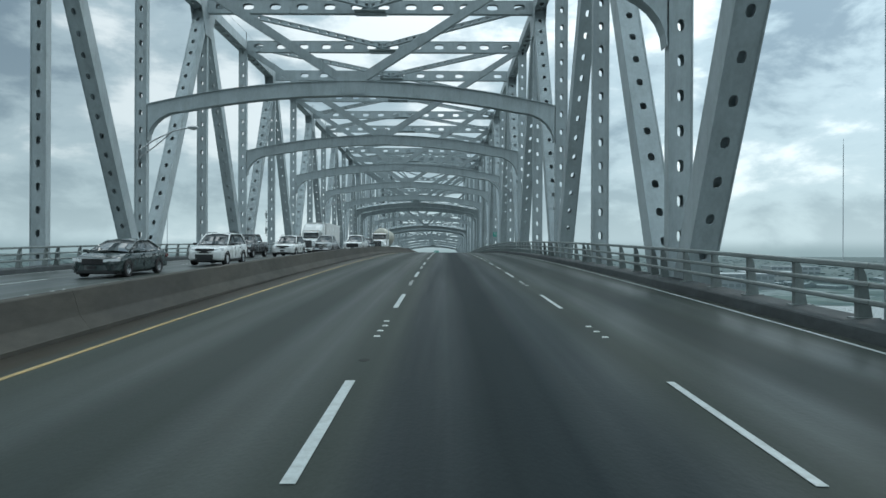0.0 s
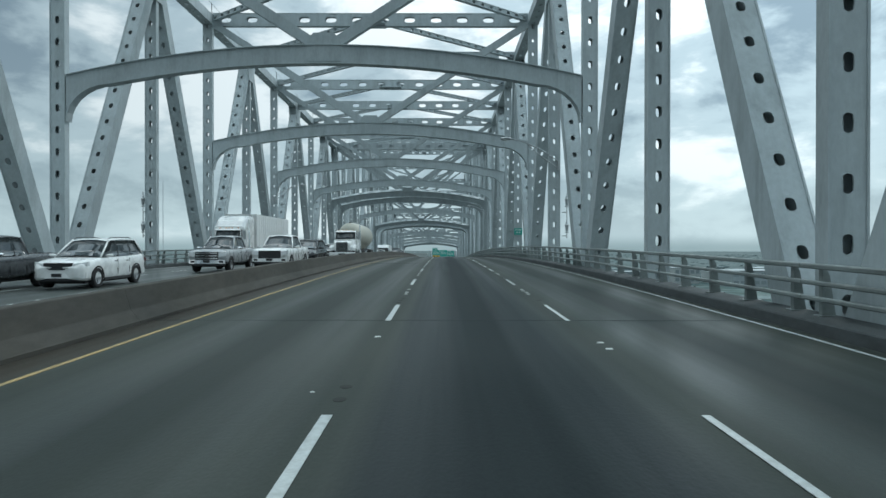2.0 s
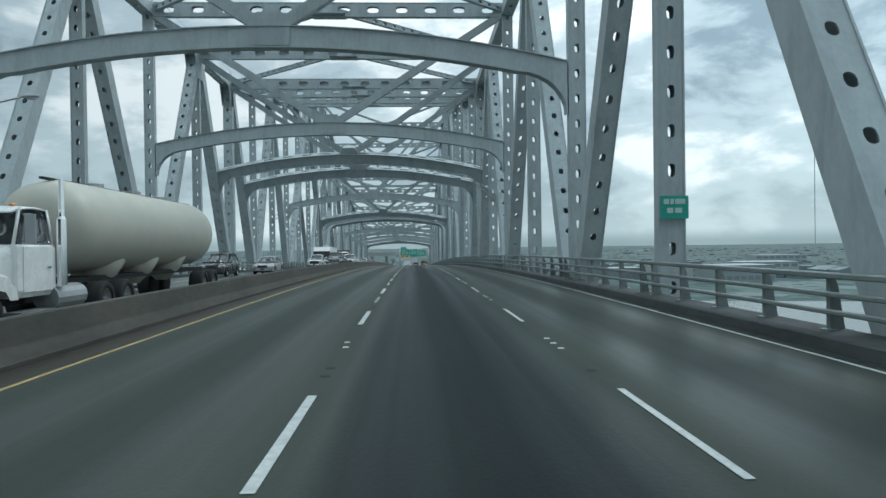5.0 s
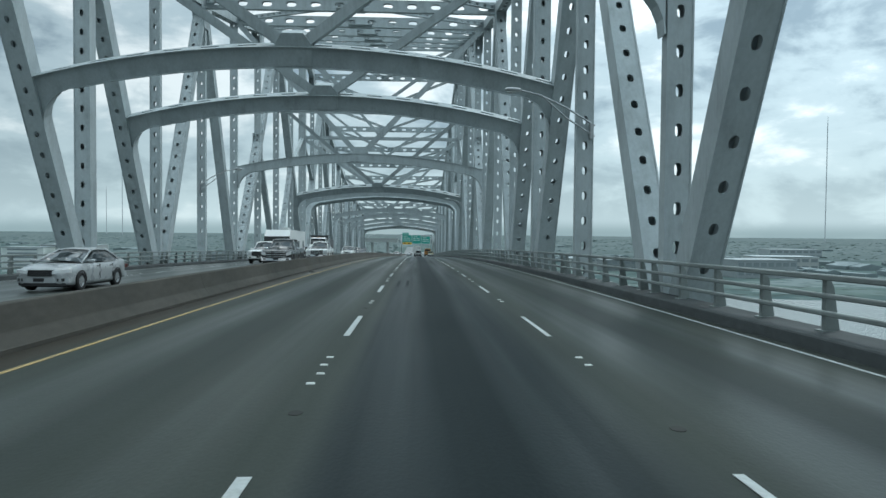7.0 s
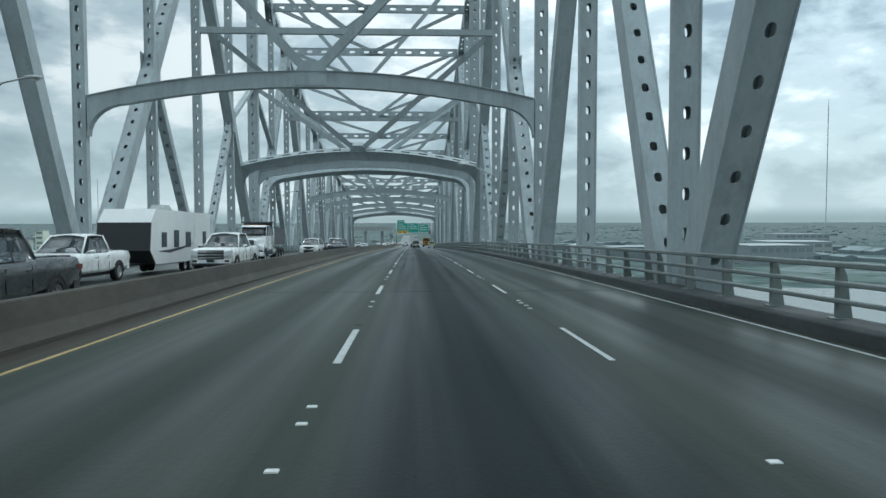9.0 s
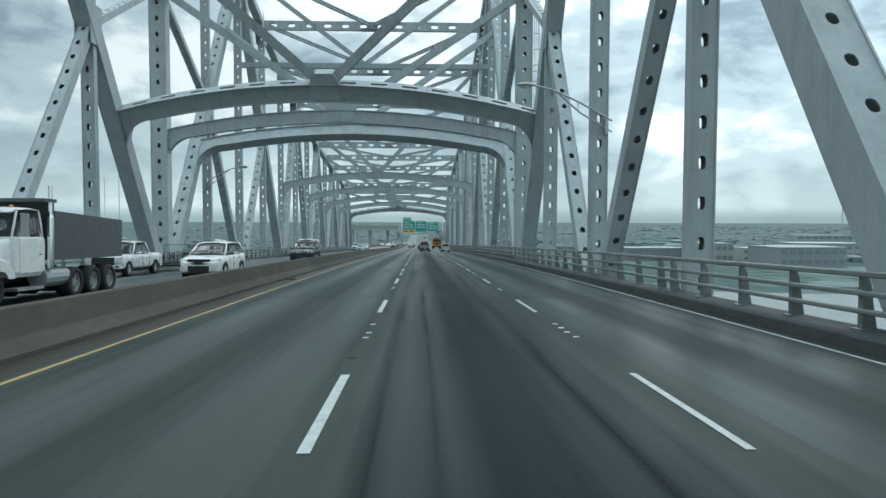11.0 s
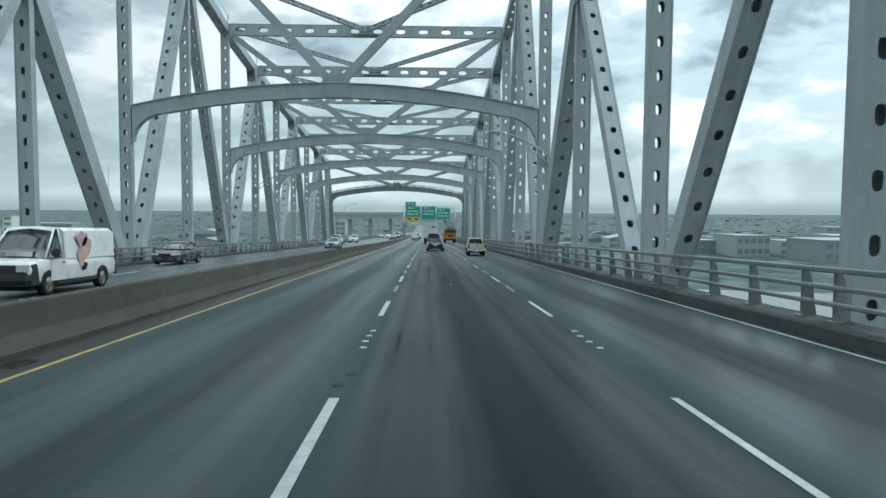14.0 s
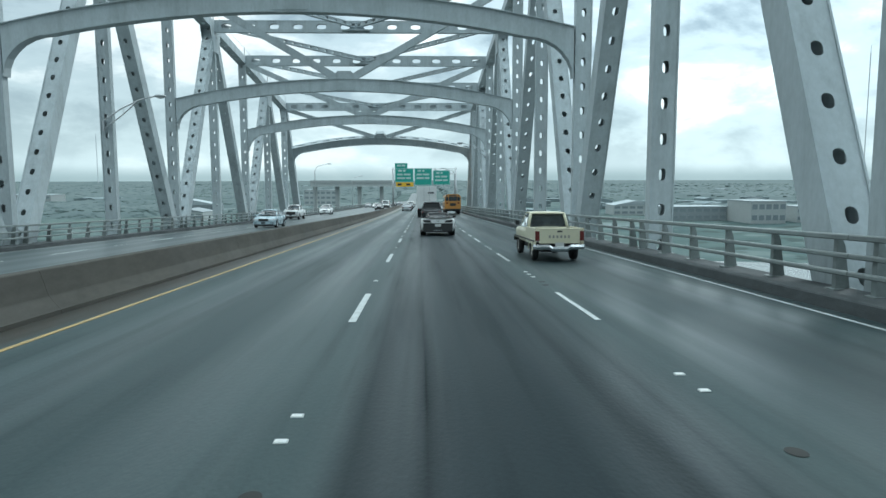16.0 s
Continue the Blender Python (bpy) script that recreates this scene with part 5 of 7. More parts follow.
def cabin(owner, yr0, yr1, yf1, yf0, zb, zr, wb, wr, body, posts=(), glass_back=True, glass=None, crown=1.0):
    """Greenhouse: curved roof, pillars and bowed panes. yr0, yf0 at the belt zb; yr1, yf1 at the roof zr."""
    roof = Build()
    L = yf1 - yr1
    st = ((yr1 - .07, wr * (1 - .10 * crown), zr - .055 * crown), (yr1 + .02, wr * (1 - .03 * crown), zr - .022 * crown), (yr1 + .22 * L, wr, zr + .004), (yr1 + .5 * L, wr, zr + .016), (yr1 + .78 * L, wr, zr + .002), (yf1 - .01, wr * .97, zr - .028), (yf1 + .08, wr * .90, zr - .065))
    roof.rings([[(-w * .98, y, z - .03 - .03 * crown), (w * .98, y, z - .03 - .03 * crown), (w, y, z - .035 * crown), (w * .95, y, z - .004), (w * .7, y, z + .022 * crown), (w * .3, y, z + .034 * crown), (-w * .3, y, z + .034 * crown), (-w * .7, y, z + .022 * crown), (-w * .95, y, z - .004), (-w, y, z - .035 * crown)] for y, w, z in ease(st, 2)])
    part("roof", roof, body, owner, smooth=True)

    def pane(name, pts, off, bow):
        """A pane between four corners (two at the belt, two at the roof), bowed outwards."""
        a, b_, c, d = (np.asarray(p, float) for p in pts)
        m = (a + b_ + c + d) / 4
        a, b_, c, d = (p * .97 + m * .03 for p in (a, b_, c, d))
        o = np.asarray(off, float) / np.linalg.norm(off)
        n, k = 7, 4
        top, low = [], []
        for j in range(k):
            v = j / (k - 1)
            for i in range(n):
                u = i / (n - 1)
                p = (a * (1 - u) + b_ * u) * (1 - v) + (d * (1 - u) + c * u) * v + o * bow * (1 - (2 * u - 1) ** 2) * (1 - .4 * v)
                top.append(p + o * .012)
                low.append(p - o * .012)
        f = []
        for j in range(k - 1):
            for i in range(n - 1):
                q = j * n + i
                f += [(q, q + 1, q + n + 1, q + n), (n * k + q + n, n * k + q + n + 1, n * k + q + 1, n * k + q)]
        rim = [i for i in range(n)] + [j * n + n - 1 for j in range(1, k)] + [(k - 1) * n + i for i in range(n - 2, -1, -1)] + [j * n for j in range(k - 2, 0, -1)]
        f += [(rim[i], rim[(i + 1) % len(rim)], n * k + rim[(i + 1) % len(rim)], n * k + rim[i]) for i in range(len(rim))]
        part(name, Build().add(top + low, f), glass or GLASS, owner, smooth=True)

    B = {(s, e): np.array((s * wb * (.93 if e == "f" else .95), y, zb)) for s in (-1, 1) for e, y in (("r", yr0), ("f", yf0))}
    T = {(s, e): np.array((s * wr * .93, y, zr - .05)) for s in (-1, 1) for e, y in (("r", yr1), ("f", yf1))}
    pane("windshield", [B[-1, "f"], B[1, "f"], T[1, "f"], T[-1, "f"]], (0, .8, .6), .10)
    if glass_back:
        pane("rear_window", [B[-1, "r"], B[1, "r"], T[1, "r"], T[-1, "r"]], (0, -.8, .6), .07)
    for s in (-1, 1):
        pane("side_window", [B[s, "r"] + (s * .02, .04, 0), B[s, "f"] + (s * .02, -.06, 0), T[s, "f"] + (s * .03, -.04, .01), T[s, "r"] + (s * .03, .04, .01)], (s, 0, .1), .035)
        for e in ("r", "f"):
            part("pillar", Build().tube([B[s, e] + (0, 0, -.03), B[s, e] * .5 + T[s, e] * .5 + (s * .012, 0, .012), T[s, e] + (0, 0, .02)], .036 if e == "f" else .055, 7), body, owner, smooth=True)
        for y in posts:
            u = (y - yr0) / (yf0 - yr0)
            v = (y - yr1) / (yf1 - yr1)
            part("pillar", Build().tube([B[s, "r"] * (1 - u) + B[s, "f"] * u + (s * .045, 0, 0), T[s, "r"] * (1 - v) + T[s, "f"] * v + (s * .045, 0, 0)], .03, 5), DARK_TRIM, owner)


def handles(owner, ys, x, z):
    """Door handles and door seams on both flanks, a dark sill below."""
    for s in (-1, 1):
        for y in ys:
            part("door_handle", Build().box(min(s * (x - .02), s * (x + .016)), max(s * (x - .02), s * (x + .016)), y - .08, y + .08, z - .014, z + .014), DARK_TRIM, owner)
            part("door_seam", Build().box(min(s * (x - .05), s * (x + .001)), max(s * (x - .05), s * (x + .001)), y - .165, y - .158, z - .46, z + .07), UNDER, owner)


def fittings(owner, L, W, z_lamp, z_bump, grille=(0.5, 0.16), lamp=(0.22, 0.13), trim=None, mirrors=None, body=None, round_=.30):
    """Lamps, grille, bumpers, plates and mirrors. round_: how far the front curves back at its corners."""
    yf, yb = L / 2, -L / 2
    gw, gh = grille
    body = body or DARK_TRIM

    def bow(x):
        """How far the front stands back at x."""
        return .05 + round_ * (abs(x) / (W / 2)) ** 2.6

    def band(x0, x1, z0, z1, out, deep, cant=0.0, n=9):
        """A strip that follows the curved front from x0 to x1; z0, z1 may be pairs (at x0, at x1)."""
        z0 = z0 if isinstance(z0, tuple) else (z0, z0)
        z1 = z1 if isinstance(z1, tuple) else (z1, z1)
        rings = []
        for i in range(n):
            u = i / (n - 1)
            x = x0 + (x1 - x0) * u
            a, b_ = z0[0] + (z0[1] - z0[0]) * u, z1[0] + (z1[1] - z1[0]) * u
            y = yf + .04 - bow(x) + out
            rings.append([(x, y - deep, a), (x, y, a), (x, y - cant, b_), (x, y - deep, b_)])
        return Build().rings(rings)

    zt = z_lamp + gh * .6
    part("grille", band(-gw, gw, z_lamp - gh, zt, .045, .2, .03), DARK_TRIM, owner)
    br = Build()
    for i in range(3):
        zz = z_lamp - gh + (i + .6) * gh * 1.6 / 3
        half = .024 if trim is CHROME else .008
        q = band(-gw * .95, gw * .95, zz - half, zz + half, .055, .05)
        br.add(q.v, q.f)
    part("grille_bar", br, trim or DARK_TRIM, owner)
    if trim is CHROME:
        part("grille_frame", band(-gw - .02, gw + .02, zt, zt + .025, .06, .08), CHROME, owner)
    # painted bumper with a dark lower intake
    part("front_bumper", band(-W / 2 + .06, W / 2 - .06, z_bump - .10, z_bump + .09, .07, .3, .03, 13), body, owner)
    if trim is DARK_TRIM:
        part("lower_grille", band(-gw * 1.05, gw * 1.05, (z_bump - .11, z_bump - .11), (z_bump + .13, z_bump + .13), .082, .06), DARK_TRIM, owner)
    part("lower_intake", band(-W / 2 + .16, W / 2 - .16, z_bump - .20, z_bump - .10, .05, .3), DARK_TRIM, owner)
    part("plate_holder", band(-.17, .17, z_bump - .05, z_bump + .07, .085, .05), DARK_TRIM, owner)
    for s in (-1, 1):
        x0, x1 = s * (gw + .01), s * min(gw + .05 + lamp[0] * 2, W / 2 - .04)
        part("headlamp", band(x0, x1, (z_lamp - lamp[1] * .55, z_lamp - lamp[1] * .15), (z_lamp + lamp[1] * .45, z_lamp + lamp[1] * .95), .055, .16, .03), LENS, owner)
        part("fog_lamp", band(s * (W / 2 - .36), s * (W / 2 - .16), z_bump - .05, z_bump + .05, .078, .06), DARK_TRIM, owner)
        x0, x1 = sorted((s * (W / 2 - .38), s * (W / 2 - .05)))
        part("tail_lamp", Build().rings([[(x0, y0, z_lamp + .02), (x1, y1, z_lamp + .0), (x1, y1, z_lamp + .17), (x0, y0, z_lamp + .15)] for y0, y1 in ((yb + .18, yb + .22), (yb - .06, yb + .0))]), RED_LENS, owner)
        if mirrors:
            my, mz = mirrors
            m = Build().rings([[(s * (W / 2 + u), my + v * q, mz + z * q) for v, z in ((-.05, -.06), (.05, -.055), (.08, 0), (.05, .06), (-.05, .07))] for u, q in ((-.06, .35), (.03, .8), (.10, 1), (.19, .95), (.21, .6))])
            part("side_mirror", m, body if trim is not DARK_TRIM else DARK_TRIM, owner, smooth=True)
    part("rear_bumper", Build().rings([[(x, yb + o - .05, z_bump - .12), (x, yb + o - .08, z_bump), (x, yb + o - .05, z_bump + .12), (x, yb + o + .2, z_bump + .12), (x, yb + o + .2, z_bump - .12)] for x, o in ((-W / 2 + .05, .16), (-W / 4, .0), (W / 4, .0), (W / 2 - .05, .16))]), body, owner)
    part("plate", Build().box(-.16, .16, yb - .075, yb - .05, z_bump + .18, z_bump + .33), PLATE, owner)


def place(ob, x, y, facing):
    """facing 1: away from the walk's start, -1: towards it."""
    slope = math.atan((road_z(y + 2) - road_z(y - 2)) / 4)
    ob.location = (x, y, road_z(y, x) + 0.002)
    ob.rotation_euler = (slope, 0, 0) if facing > 0 else (-slope, 0, math.pi)
    return ob


def sedan(label, body, low=0.0):
    c = empty_thing("car", label=label, category="car")
    L, W = 4.85, 1.85
    st = [(-2.40, .70, .42, .92), (-2.30, .84, .30, 1.04), (-1.75, .91, .22, 1.07), (-.9, .925, .2, 1.0), (.9, .925, .2, .97), (1.3, .92, .2, .95), (1.85, .90, .2, .88), (2.15, .84, .22, .80), (2.36, .70, .28, .68)]
    part("body", hull(st), body, c, smooth=True)
    cabin(c, -1.98, -1.05, .02, 1.22, .98, 1.46 - low, .86, .62, body, (-.35,))
    handles(c, (-.85, .2), .925, .83)
    part("underbody", Build().box(-.78, .78, -2.1, 2.1, .16, .3), UNDER, c)
    arches(c, (-1.42, 1.42), .34, .91)
    for y in (-1.42, 1.42):
        for s in (-1, 1):
            wheel(c, s * .82, y, .335, s=s)
    fittings(c, L, W, .68, .42, (.40, .13), (.22, .10), None, (.92, 1.03), body=body)
    return c


def suv(label, body, L=4.75, W=1.9, zr=1.74, grille=(.5, .15), kind="suv", trim=None, glass=None):
    c = empty_thing(kind, label=label, category="car")
    h = L / 2
    st = [(-h, .80, .42, 1.06), (-h + .08, .90, .32, 1.16), (-h + .6, .95, .28, 1.17), (0, .955, .26, 1.12), (h - 1.35, .955, .26, 1.09), (h - 1.0, .95, .26, 1.07), (h - .40, .92, .28, 1.0), (h - .14, .86, .30, .92), (h - .02, .72, .36, .80)]
    st = [(y, w * W / 1.9, b, t) for y, w, b, t in st]
    part("body", hull(st), body, c, smooth=True)
    cabin(c, -h + .10, -h + .52, .18, 1.12, 1.10, zr, W / 2 - .07, W / 2 - .25, body, (-1.15, -.15), True, glass)
    handles(c, (-.75, .2), W / 2 + .002, .94)
    for s in (-1, 1):
        part("roof_rail", Build().tube([(s * (W / 2 - .33), -h + .7, zr + .02), (s * (W / 2 - .33), -h + .9, zr + .065), (s * (W / 2 - .33), -.05, zr + .065), (s * (W / 2 - .33), .1, zr + .01)], .016, 5), DARK_TRIM, c)
        part("sill", Build().box(min(s * (W / 2 - .12), s * (W / 2 - .01)), max(s * (W / 2 - .12), s * (W / 2 - .01)), -h + 1.4, h - 1.4, .27, .36), DARK_TRIM, c)
    part("underbody", Build().box(-.8, .8, -h + .3, h - .3, .2, .34), UNDER, c)
    ax = (-h + .95, h - .92)
    arches(c, ax, .38, W / 2 - .01)
    for y in ax:
        for s in (-1, 1):
            wheel(c, s * (W / 2 - .115), y, .375, .24, s=s)
    fittings(c, L, W, .84, .50, grille, (.2, .13), trim, (.86, 1.16), body=body)
    return c


def pickup_truck(label, body, L=5.8, W=2.02, grille=(.60, .26), trim=None):
    c = empty_thing("pickup_truck", label=label, category="truck")
    h = L / 2
    st = [(-h, .92, .55, 1.20), (-h + .06, .97, .5, 1.26), (-h + 1.9, 1.0, .45, 1.27), (-.85, 1.0, .42, 1.25), (.9, 1.0, .42, 1.22), (1.2, 1.0, .42, 1.22), (h - .45, .99, .44, 1.20), (h - .24, .97, .46, 1.165), (h - .16, .93, .5, 1.12)]
    part("body", hull(st), body, c, smooth=True)
    cabin(c, -1.10, -.92, .38, 1.18, 1.20, 1.92, .92, .70, body, (-.25,))
    handles(c, (-.65, .3), .995, 1.02)
    part("bed_liner", Build().box(-.78, .78, -h + .12, -1.12, 1.255, 1.285), UNDER, c)
    part("tailgate", Build().box(-.74, .74, -h - .055, -h + .03, .72, 1.20), body, c)
    part("underbody", Build().box(-.8, .8, -h + .3, h - .3, .3, .46), UNDER, c)
    ax = (-h + 1.15, h - .98)
    arches(c, ax, .41, .98)
    for y in ax:
        for s in (-1, 1):
            wheel(c, s * .865, y, .41, .27, s=s)
    fittings(c, L, W, .92, .58, grille, (.16, .20), trim, (.88, 1.28), body=trim if trim is CHROME else body, round_=.12)
    part("front_panel", Build().rings([[(x, h - .25, .55), (x, h - .01 - o, .57), (x, h - .0 - o, 1.02), (x, h - .06 - o, 1.11), (x, h - .25, 1.15)] for x, o in ((-.96, .10), (-.8, .045), (-.4, .006), (0, 0), (.4, .006), (.8, .045), (.96, .10))]), body, c, smooth=True)
    return c


def cargo_van(label, body):
    c = empty_thing("van", label=label, category="van")
    st = [(-2.75, .92, .42, 1.1), (-2.70, .96, .36, 1.16), (0, .99, .32, 1.16), (1.5, .99, .32, 1.14), (1.75, .98, .32, 1.14), (2.45, .97, .34, 1.09), (2.64, .95, .36, 1.05), (2.70, .90, .42, 1.0)]
    part("body", hull(st), body, c, smooth=True)
    part("upper_body", Build().rings([[(-w, y, 1.1), (w, y, 1.1), (w * .93, y, z - .1), (w * .8, y, z), (-w * .8, y, z), (-w * .93, y, z - .1)] for y, w, z in ((-2.70, .95, 2.06), (-2.5, .97, 2.1), (.6, .97, 2.1), (.75, .96, 2.08))]), body, c)
    cabin(c, .76, .80, .95, 1.75, 1.13, 2.08, .93, .76, body, (), False)
    part("underbody", Build().box(-.8, .8, -2.5, 2.4, .2, .4), UNDER, c)
    arches(c, (-1.7, 1.7), .37, .97)
    for y in (-1.7, 1.7):
        for s in (-1, 1):
            wheel(c, s * .87, y, .37, .24, STEEL_RIM, s)
    part("front_fascia", Build().rings([[(x, 2.45 + o, .36), (x, 2.84 + o, .38), (x, 2.90 + o, .52), (x, 2.88 + o, .68), (x, 2.82 + o, .70), (x, 2.79 + o, .97), (x, 2.60 + o, 1.0)] for x, o in ((-.975, -.26), (-.88, -.10), (-.6, -.02), (0, 0), (.6, -.02), (.88, -.10), (.975, -.26))]), DARK_TRIM, c, "dark plastic front bumper and grille")
    part("grille_bar", Build().box(-.60, .60, 2.785, 2.81, .82, .85), BLACK, c)
    part("plate_holder", Build().box(-.16, .16, 2.89, 2.915, .44, .58), UNDER, c)
    for s in (-1, 1):
        part("headlamp", Build().rings([[(s * .64, y, .78), (s * .92, y - .13, .79), (s * .93, y - .14, .97), (s * .64, y, .96)] for y in (2.66, 2.83)]), LENS, c)
        part("side_mirror", Build().rings([[(s * (.99 + u), 1.52 + v * q, 1.30 + z * q) for v, z in ((-.05, -.13), (.05, -.13), (.07, 0), (.05, .14), (-.05, .14))] for u, q in ((-.04, .4), (.05, .9), (.12, 1), (.2, .9))]), BLACK, c)
        part("tail_lamp", Build().box(min(s * .80, s * .95), max(s * .80, s * .95), -2.78, -2.66, .85, 1.35), RED_LENS, c)
        part("sill", Build().box(min(s * .90, s * .985), max(s * .90, s * .985), -1.25, 1.25, .33, .45), DARK_TRIM, c)
    part("rear_bumper", Build().box(-.95, .95, -2.88, -2.70, .42, .60), DARK_TRIM, c)
    for s in (-1, 1):
        for mat, blobs in ((PINK, ((-.25, 1.72, .34, .26), (-.55, 1.45, .30, .34), (-.2, 1.15, .26, .30))), (ORANGE, ((-.42, 1.28, .20, .22), (-.2, .98, .16, .18))), (NAVY_CAR, ((-.38, .82, .20, .14),))):
            g = Build()
            for yy, zz, a, b in blobs:
                g.rings([[(s * x, yy + a * math.cos(q) * (1 + .18 * math.sin(3 * q)), zz + b * math.sin(q) * (1 + .15 * math.cos(5 * q))) for q in (2 * math.pi * i / 18 for i in range(18))] for x in (.93, 1.0 + (.004 if mat is ORANGE else 0.0))])
            part("side_graphic", g, mat, c, "faded pink and orange painted graphic")
        dr = part("door", Build().box(min(s * .985, s * .998), max(s * .985, s * .998), .78, 1.62, .45, 1.12), body, c)
        part("door_handle", Build().box(min(s * .998, s * 1.02), max(s * .998, s * 1.02), .85, .98, .98, 1.02), DARK_TRIM, dr)
    return c


def truck_cab(owner, y0, body, conventional=True, sleeper=False):
    """A heavy tractor's cab with its nose at y0."""
    hood = [(y0 - 2.35, 1.02, .95, 1.92), (y0 - 1.7, .98, .95, 1.88), (y0 - .9, .90, .90, 1.80), (y0 - .25, .80, .86, 1.72), (y0 - .06, .72, .84, 1.62)]
    part("hood", hull(hood), body, owner, smooth=True)
    part("grille", Build().rings([[(-.54, y, .80), (.54, y, .80), (.54, y, 1.55), (.48, y, 1.63), (-.48, y, 1.63), (-.54, y, 1.55)] for y in (y0 - .12, y0 + .02)]), DARK_TRIM, owner)
    part("grille_frame", Build().tube([(-.55, y0 + .02, .80), (-.55, y0 + .02, 1.55), (-.48, y0 + .02, 1.64), (.48, y0 + .02, 1.64), (.55, y0 + .02, 1.55), (.55, y0 + .02, .80)], .022, 6), CHROME, owner)
    gb = Build()
    for i in range(13):
        x = -.48 + .08 * i
        gb.box(x - .008, x + .008, y0 + .015, y0 + .03, .82, 1.60)
    part("grille_bar", gb, METAL, owner)
    part("bumper", Build().rings([[(x, y0 + o - .2, .38), (x, y0 + o + .1, .40), (x, y0 + o + .12, .56), (x, y0 + o + .08, .74), (x, y0 + o - .2, .74)] for x, o in ((-1.2, -.25), (-1.0, -.04), (-.5, .03), (.5, .03), (1.0, -.04), (1.2, -.25))]), body, owner)
    part("bumper_slot", Build().box(-.30, .30, y0 + .12, y0 + .16, .47, .60), UNDER, owner)
    for s in (-1, 1):
        part("headlamp", Build().rings([[(s * .66, y, .96), (s * 1.0, y - .05, .98), (s * 1.0, y - .08, 1.16), (s * .66, y, 1.18)] for y in (y0 - .34, y0 - .13)]), LENS, owner)
        part("turn_lamp", Build().rings([[(s * 1.02, y, 1.0), (s * 1.14, y - .1, 1.0), (s * 1.14, y - .1, 1.14), (s * 1.02, y, 1.15)] for y in (y0 - .44, y0 - .20)]), AMBER_LENS, owner)
        prof = [(y0 - .16, .84), (y0 - .20, 1.12), (y0 - .42, 1.30), (y0 - .85, 1.40), (y0 - 1.3, 1.40), (y0 - 1.7, 1.30), (y0 - 1.98, 1.08), (y0 - 2.05, .84), (y0 - 1.76, .84), (y0 - 1.62, 1.02), (y0 - 1.15, 1.12), (y0 - .68, 1.02), (y0 - .55, .84)]
        part("fender", Build().rings([[(s * x, y, z + dz) for y, z in prof] for x, dz in ((.72, .06), (.98, .04), (1.14, 0), (1.19, -.05))]), body, owner)
        part("exhaust_pipe", Build().rings([[(s * 1.18 + r * math.cos(a), y0 - 3.85 + r * math.sin(a), z) for a in (2 * math.pi * i / 10 for i in range(10))] for r, z in ((.11, 1.0), (.11, 2.55), (.065, 2.62), (.065, 3.5))]), CHROME, owner)
        mir = part("side_mirror", Build().rings([[(s * (1.32 + u), y0 - 2.3 + v, z) for u, v in ((-.1, -.03), (.1, -.03), (.1, .03), (-.1, .05))] for z in (1.95, 2.0, 2.55, 2.6)]), METAL, owner)
        part("mirror_arm", Build().tube([(s * 1.08, y0 - 2.4, 1.98), (s * 1.32, y0 - 2.28, 1.96)], .018, 5).tube([(s * 1.06, y0 - 2.5, 2.6), (s * 1.32, y0 - 2.28, 2.6)], .018, 5), METAL, mir)
        part("cab_step", Build().box(min(s * .75, s * 1.18), max(s * .75, s * 1.18), y0 - 3.5, y0 - 2.15, .42, .50), METAL, owner)
        part("fuel_tank", Build().tube([(s * .92, y0 - 5.0, .72), (s * .92, y0 - 3.6, .72)], .30, 14), METAL, owner)
        door = part("door", Build().box(min(s * 1.10, s * 1.125), max(s * 1.10, s * 1.125), y0 - 3.55, y0 - 2.38, .92, 1.90), body, owner)
        part("door_handle", Build().box(min(s * 1.125, s * 1.15), max(s * 1.125, s * 1.15), y0 - 3.45, y0 - 3.3, 1.42, 1.46), CHROME, door)
    part("cab", Build().rings([[(-1.02, y, .8), (1.02, y, .8), (1.10, y, .95), (1.10, y, 1.85), (1.06, y, 1.95), (-1.06, y, 1.95), (-1.10, y, 1.85), (-1.10, y, .95)] for y in (y0 - 3.7, y0 - 2.2)]), body, owner)
    cabin(owner, y0 - 3.7, y0 - 3.6, y0 - 2.55, y0 - 2.22, 1.93, 2.78, 1.06, 1.0, body, (), False)
    part("windshield_post", Build().tube([(0, y0 - 2.19, 1.94), (0, y0 - 2.52, 2.74)], .03, 5), body, owner)
    part("sun_visor", Build().rings([[(-.98, y0 - 2.56, 2.78), (.98, y0 - 2.56, 2.78), (.98, y0 - 2.56, 2.74), (-.98, y0 - 2.56, 2.74)], [(-.95, y0 - 2.22, 2.66), (.95, y0 - 2.22, 2.66), (.95, y0 - 2.22, 2.63), (-.95, y0 - 2.22, 2.63)]]), body, owner)
    for x in (-.7, -.25, 0, .25, .7):
        part("roof_marker", Build().rings([[(x - w, y0 - 2.72 - w, z), (x + w, y0 - 2.72 - w, z), (x + w, y0 - 2.72 + w, z), (x - w, y0 - 2.72 + w, z)] for w, z in ((.05, 2.80), (.045, 2.84), (.02, 2.87))]), AMBER_LENS, owner)
    if sleeper:
        part("sleeper", Build().rings([[(-1.2, y, .9), (1.2, y, .9), (1.2, y, z - .25), (1.12, y, z - .08), (.95, y, z), (-.95, y, z), (-1.12, y, z - .08), (-1.2, y, z - .25)] for y, z in ((y0 - 5.4, 3.85), (y0 - 4.3, 3.85), (y0 - 3.7, 3.72), (y0 - 3.2, 3.4), (y0 - 2.75, 2.95))]), body, owner)
    part("chassis", Build().box(-.45, .45, y0 - 8.0, y0 - .4, .6, .85), UNDER, owner)
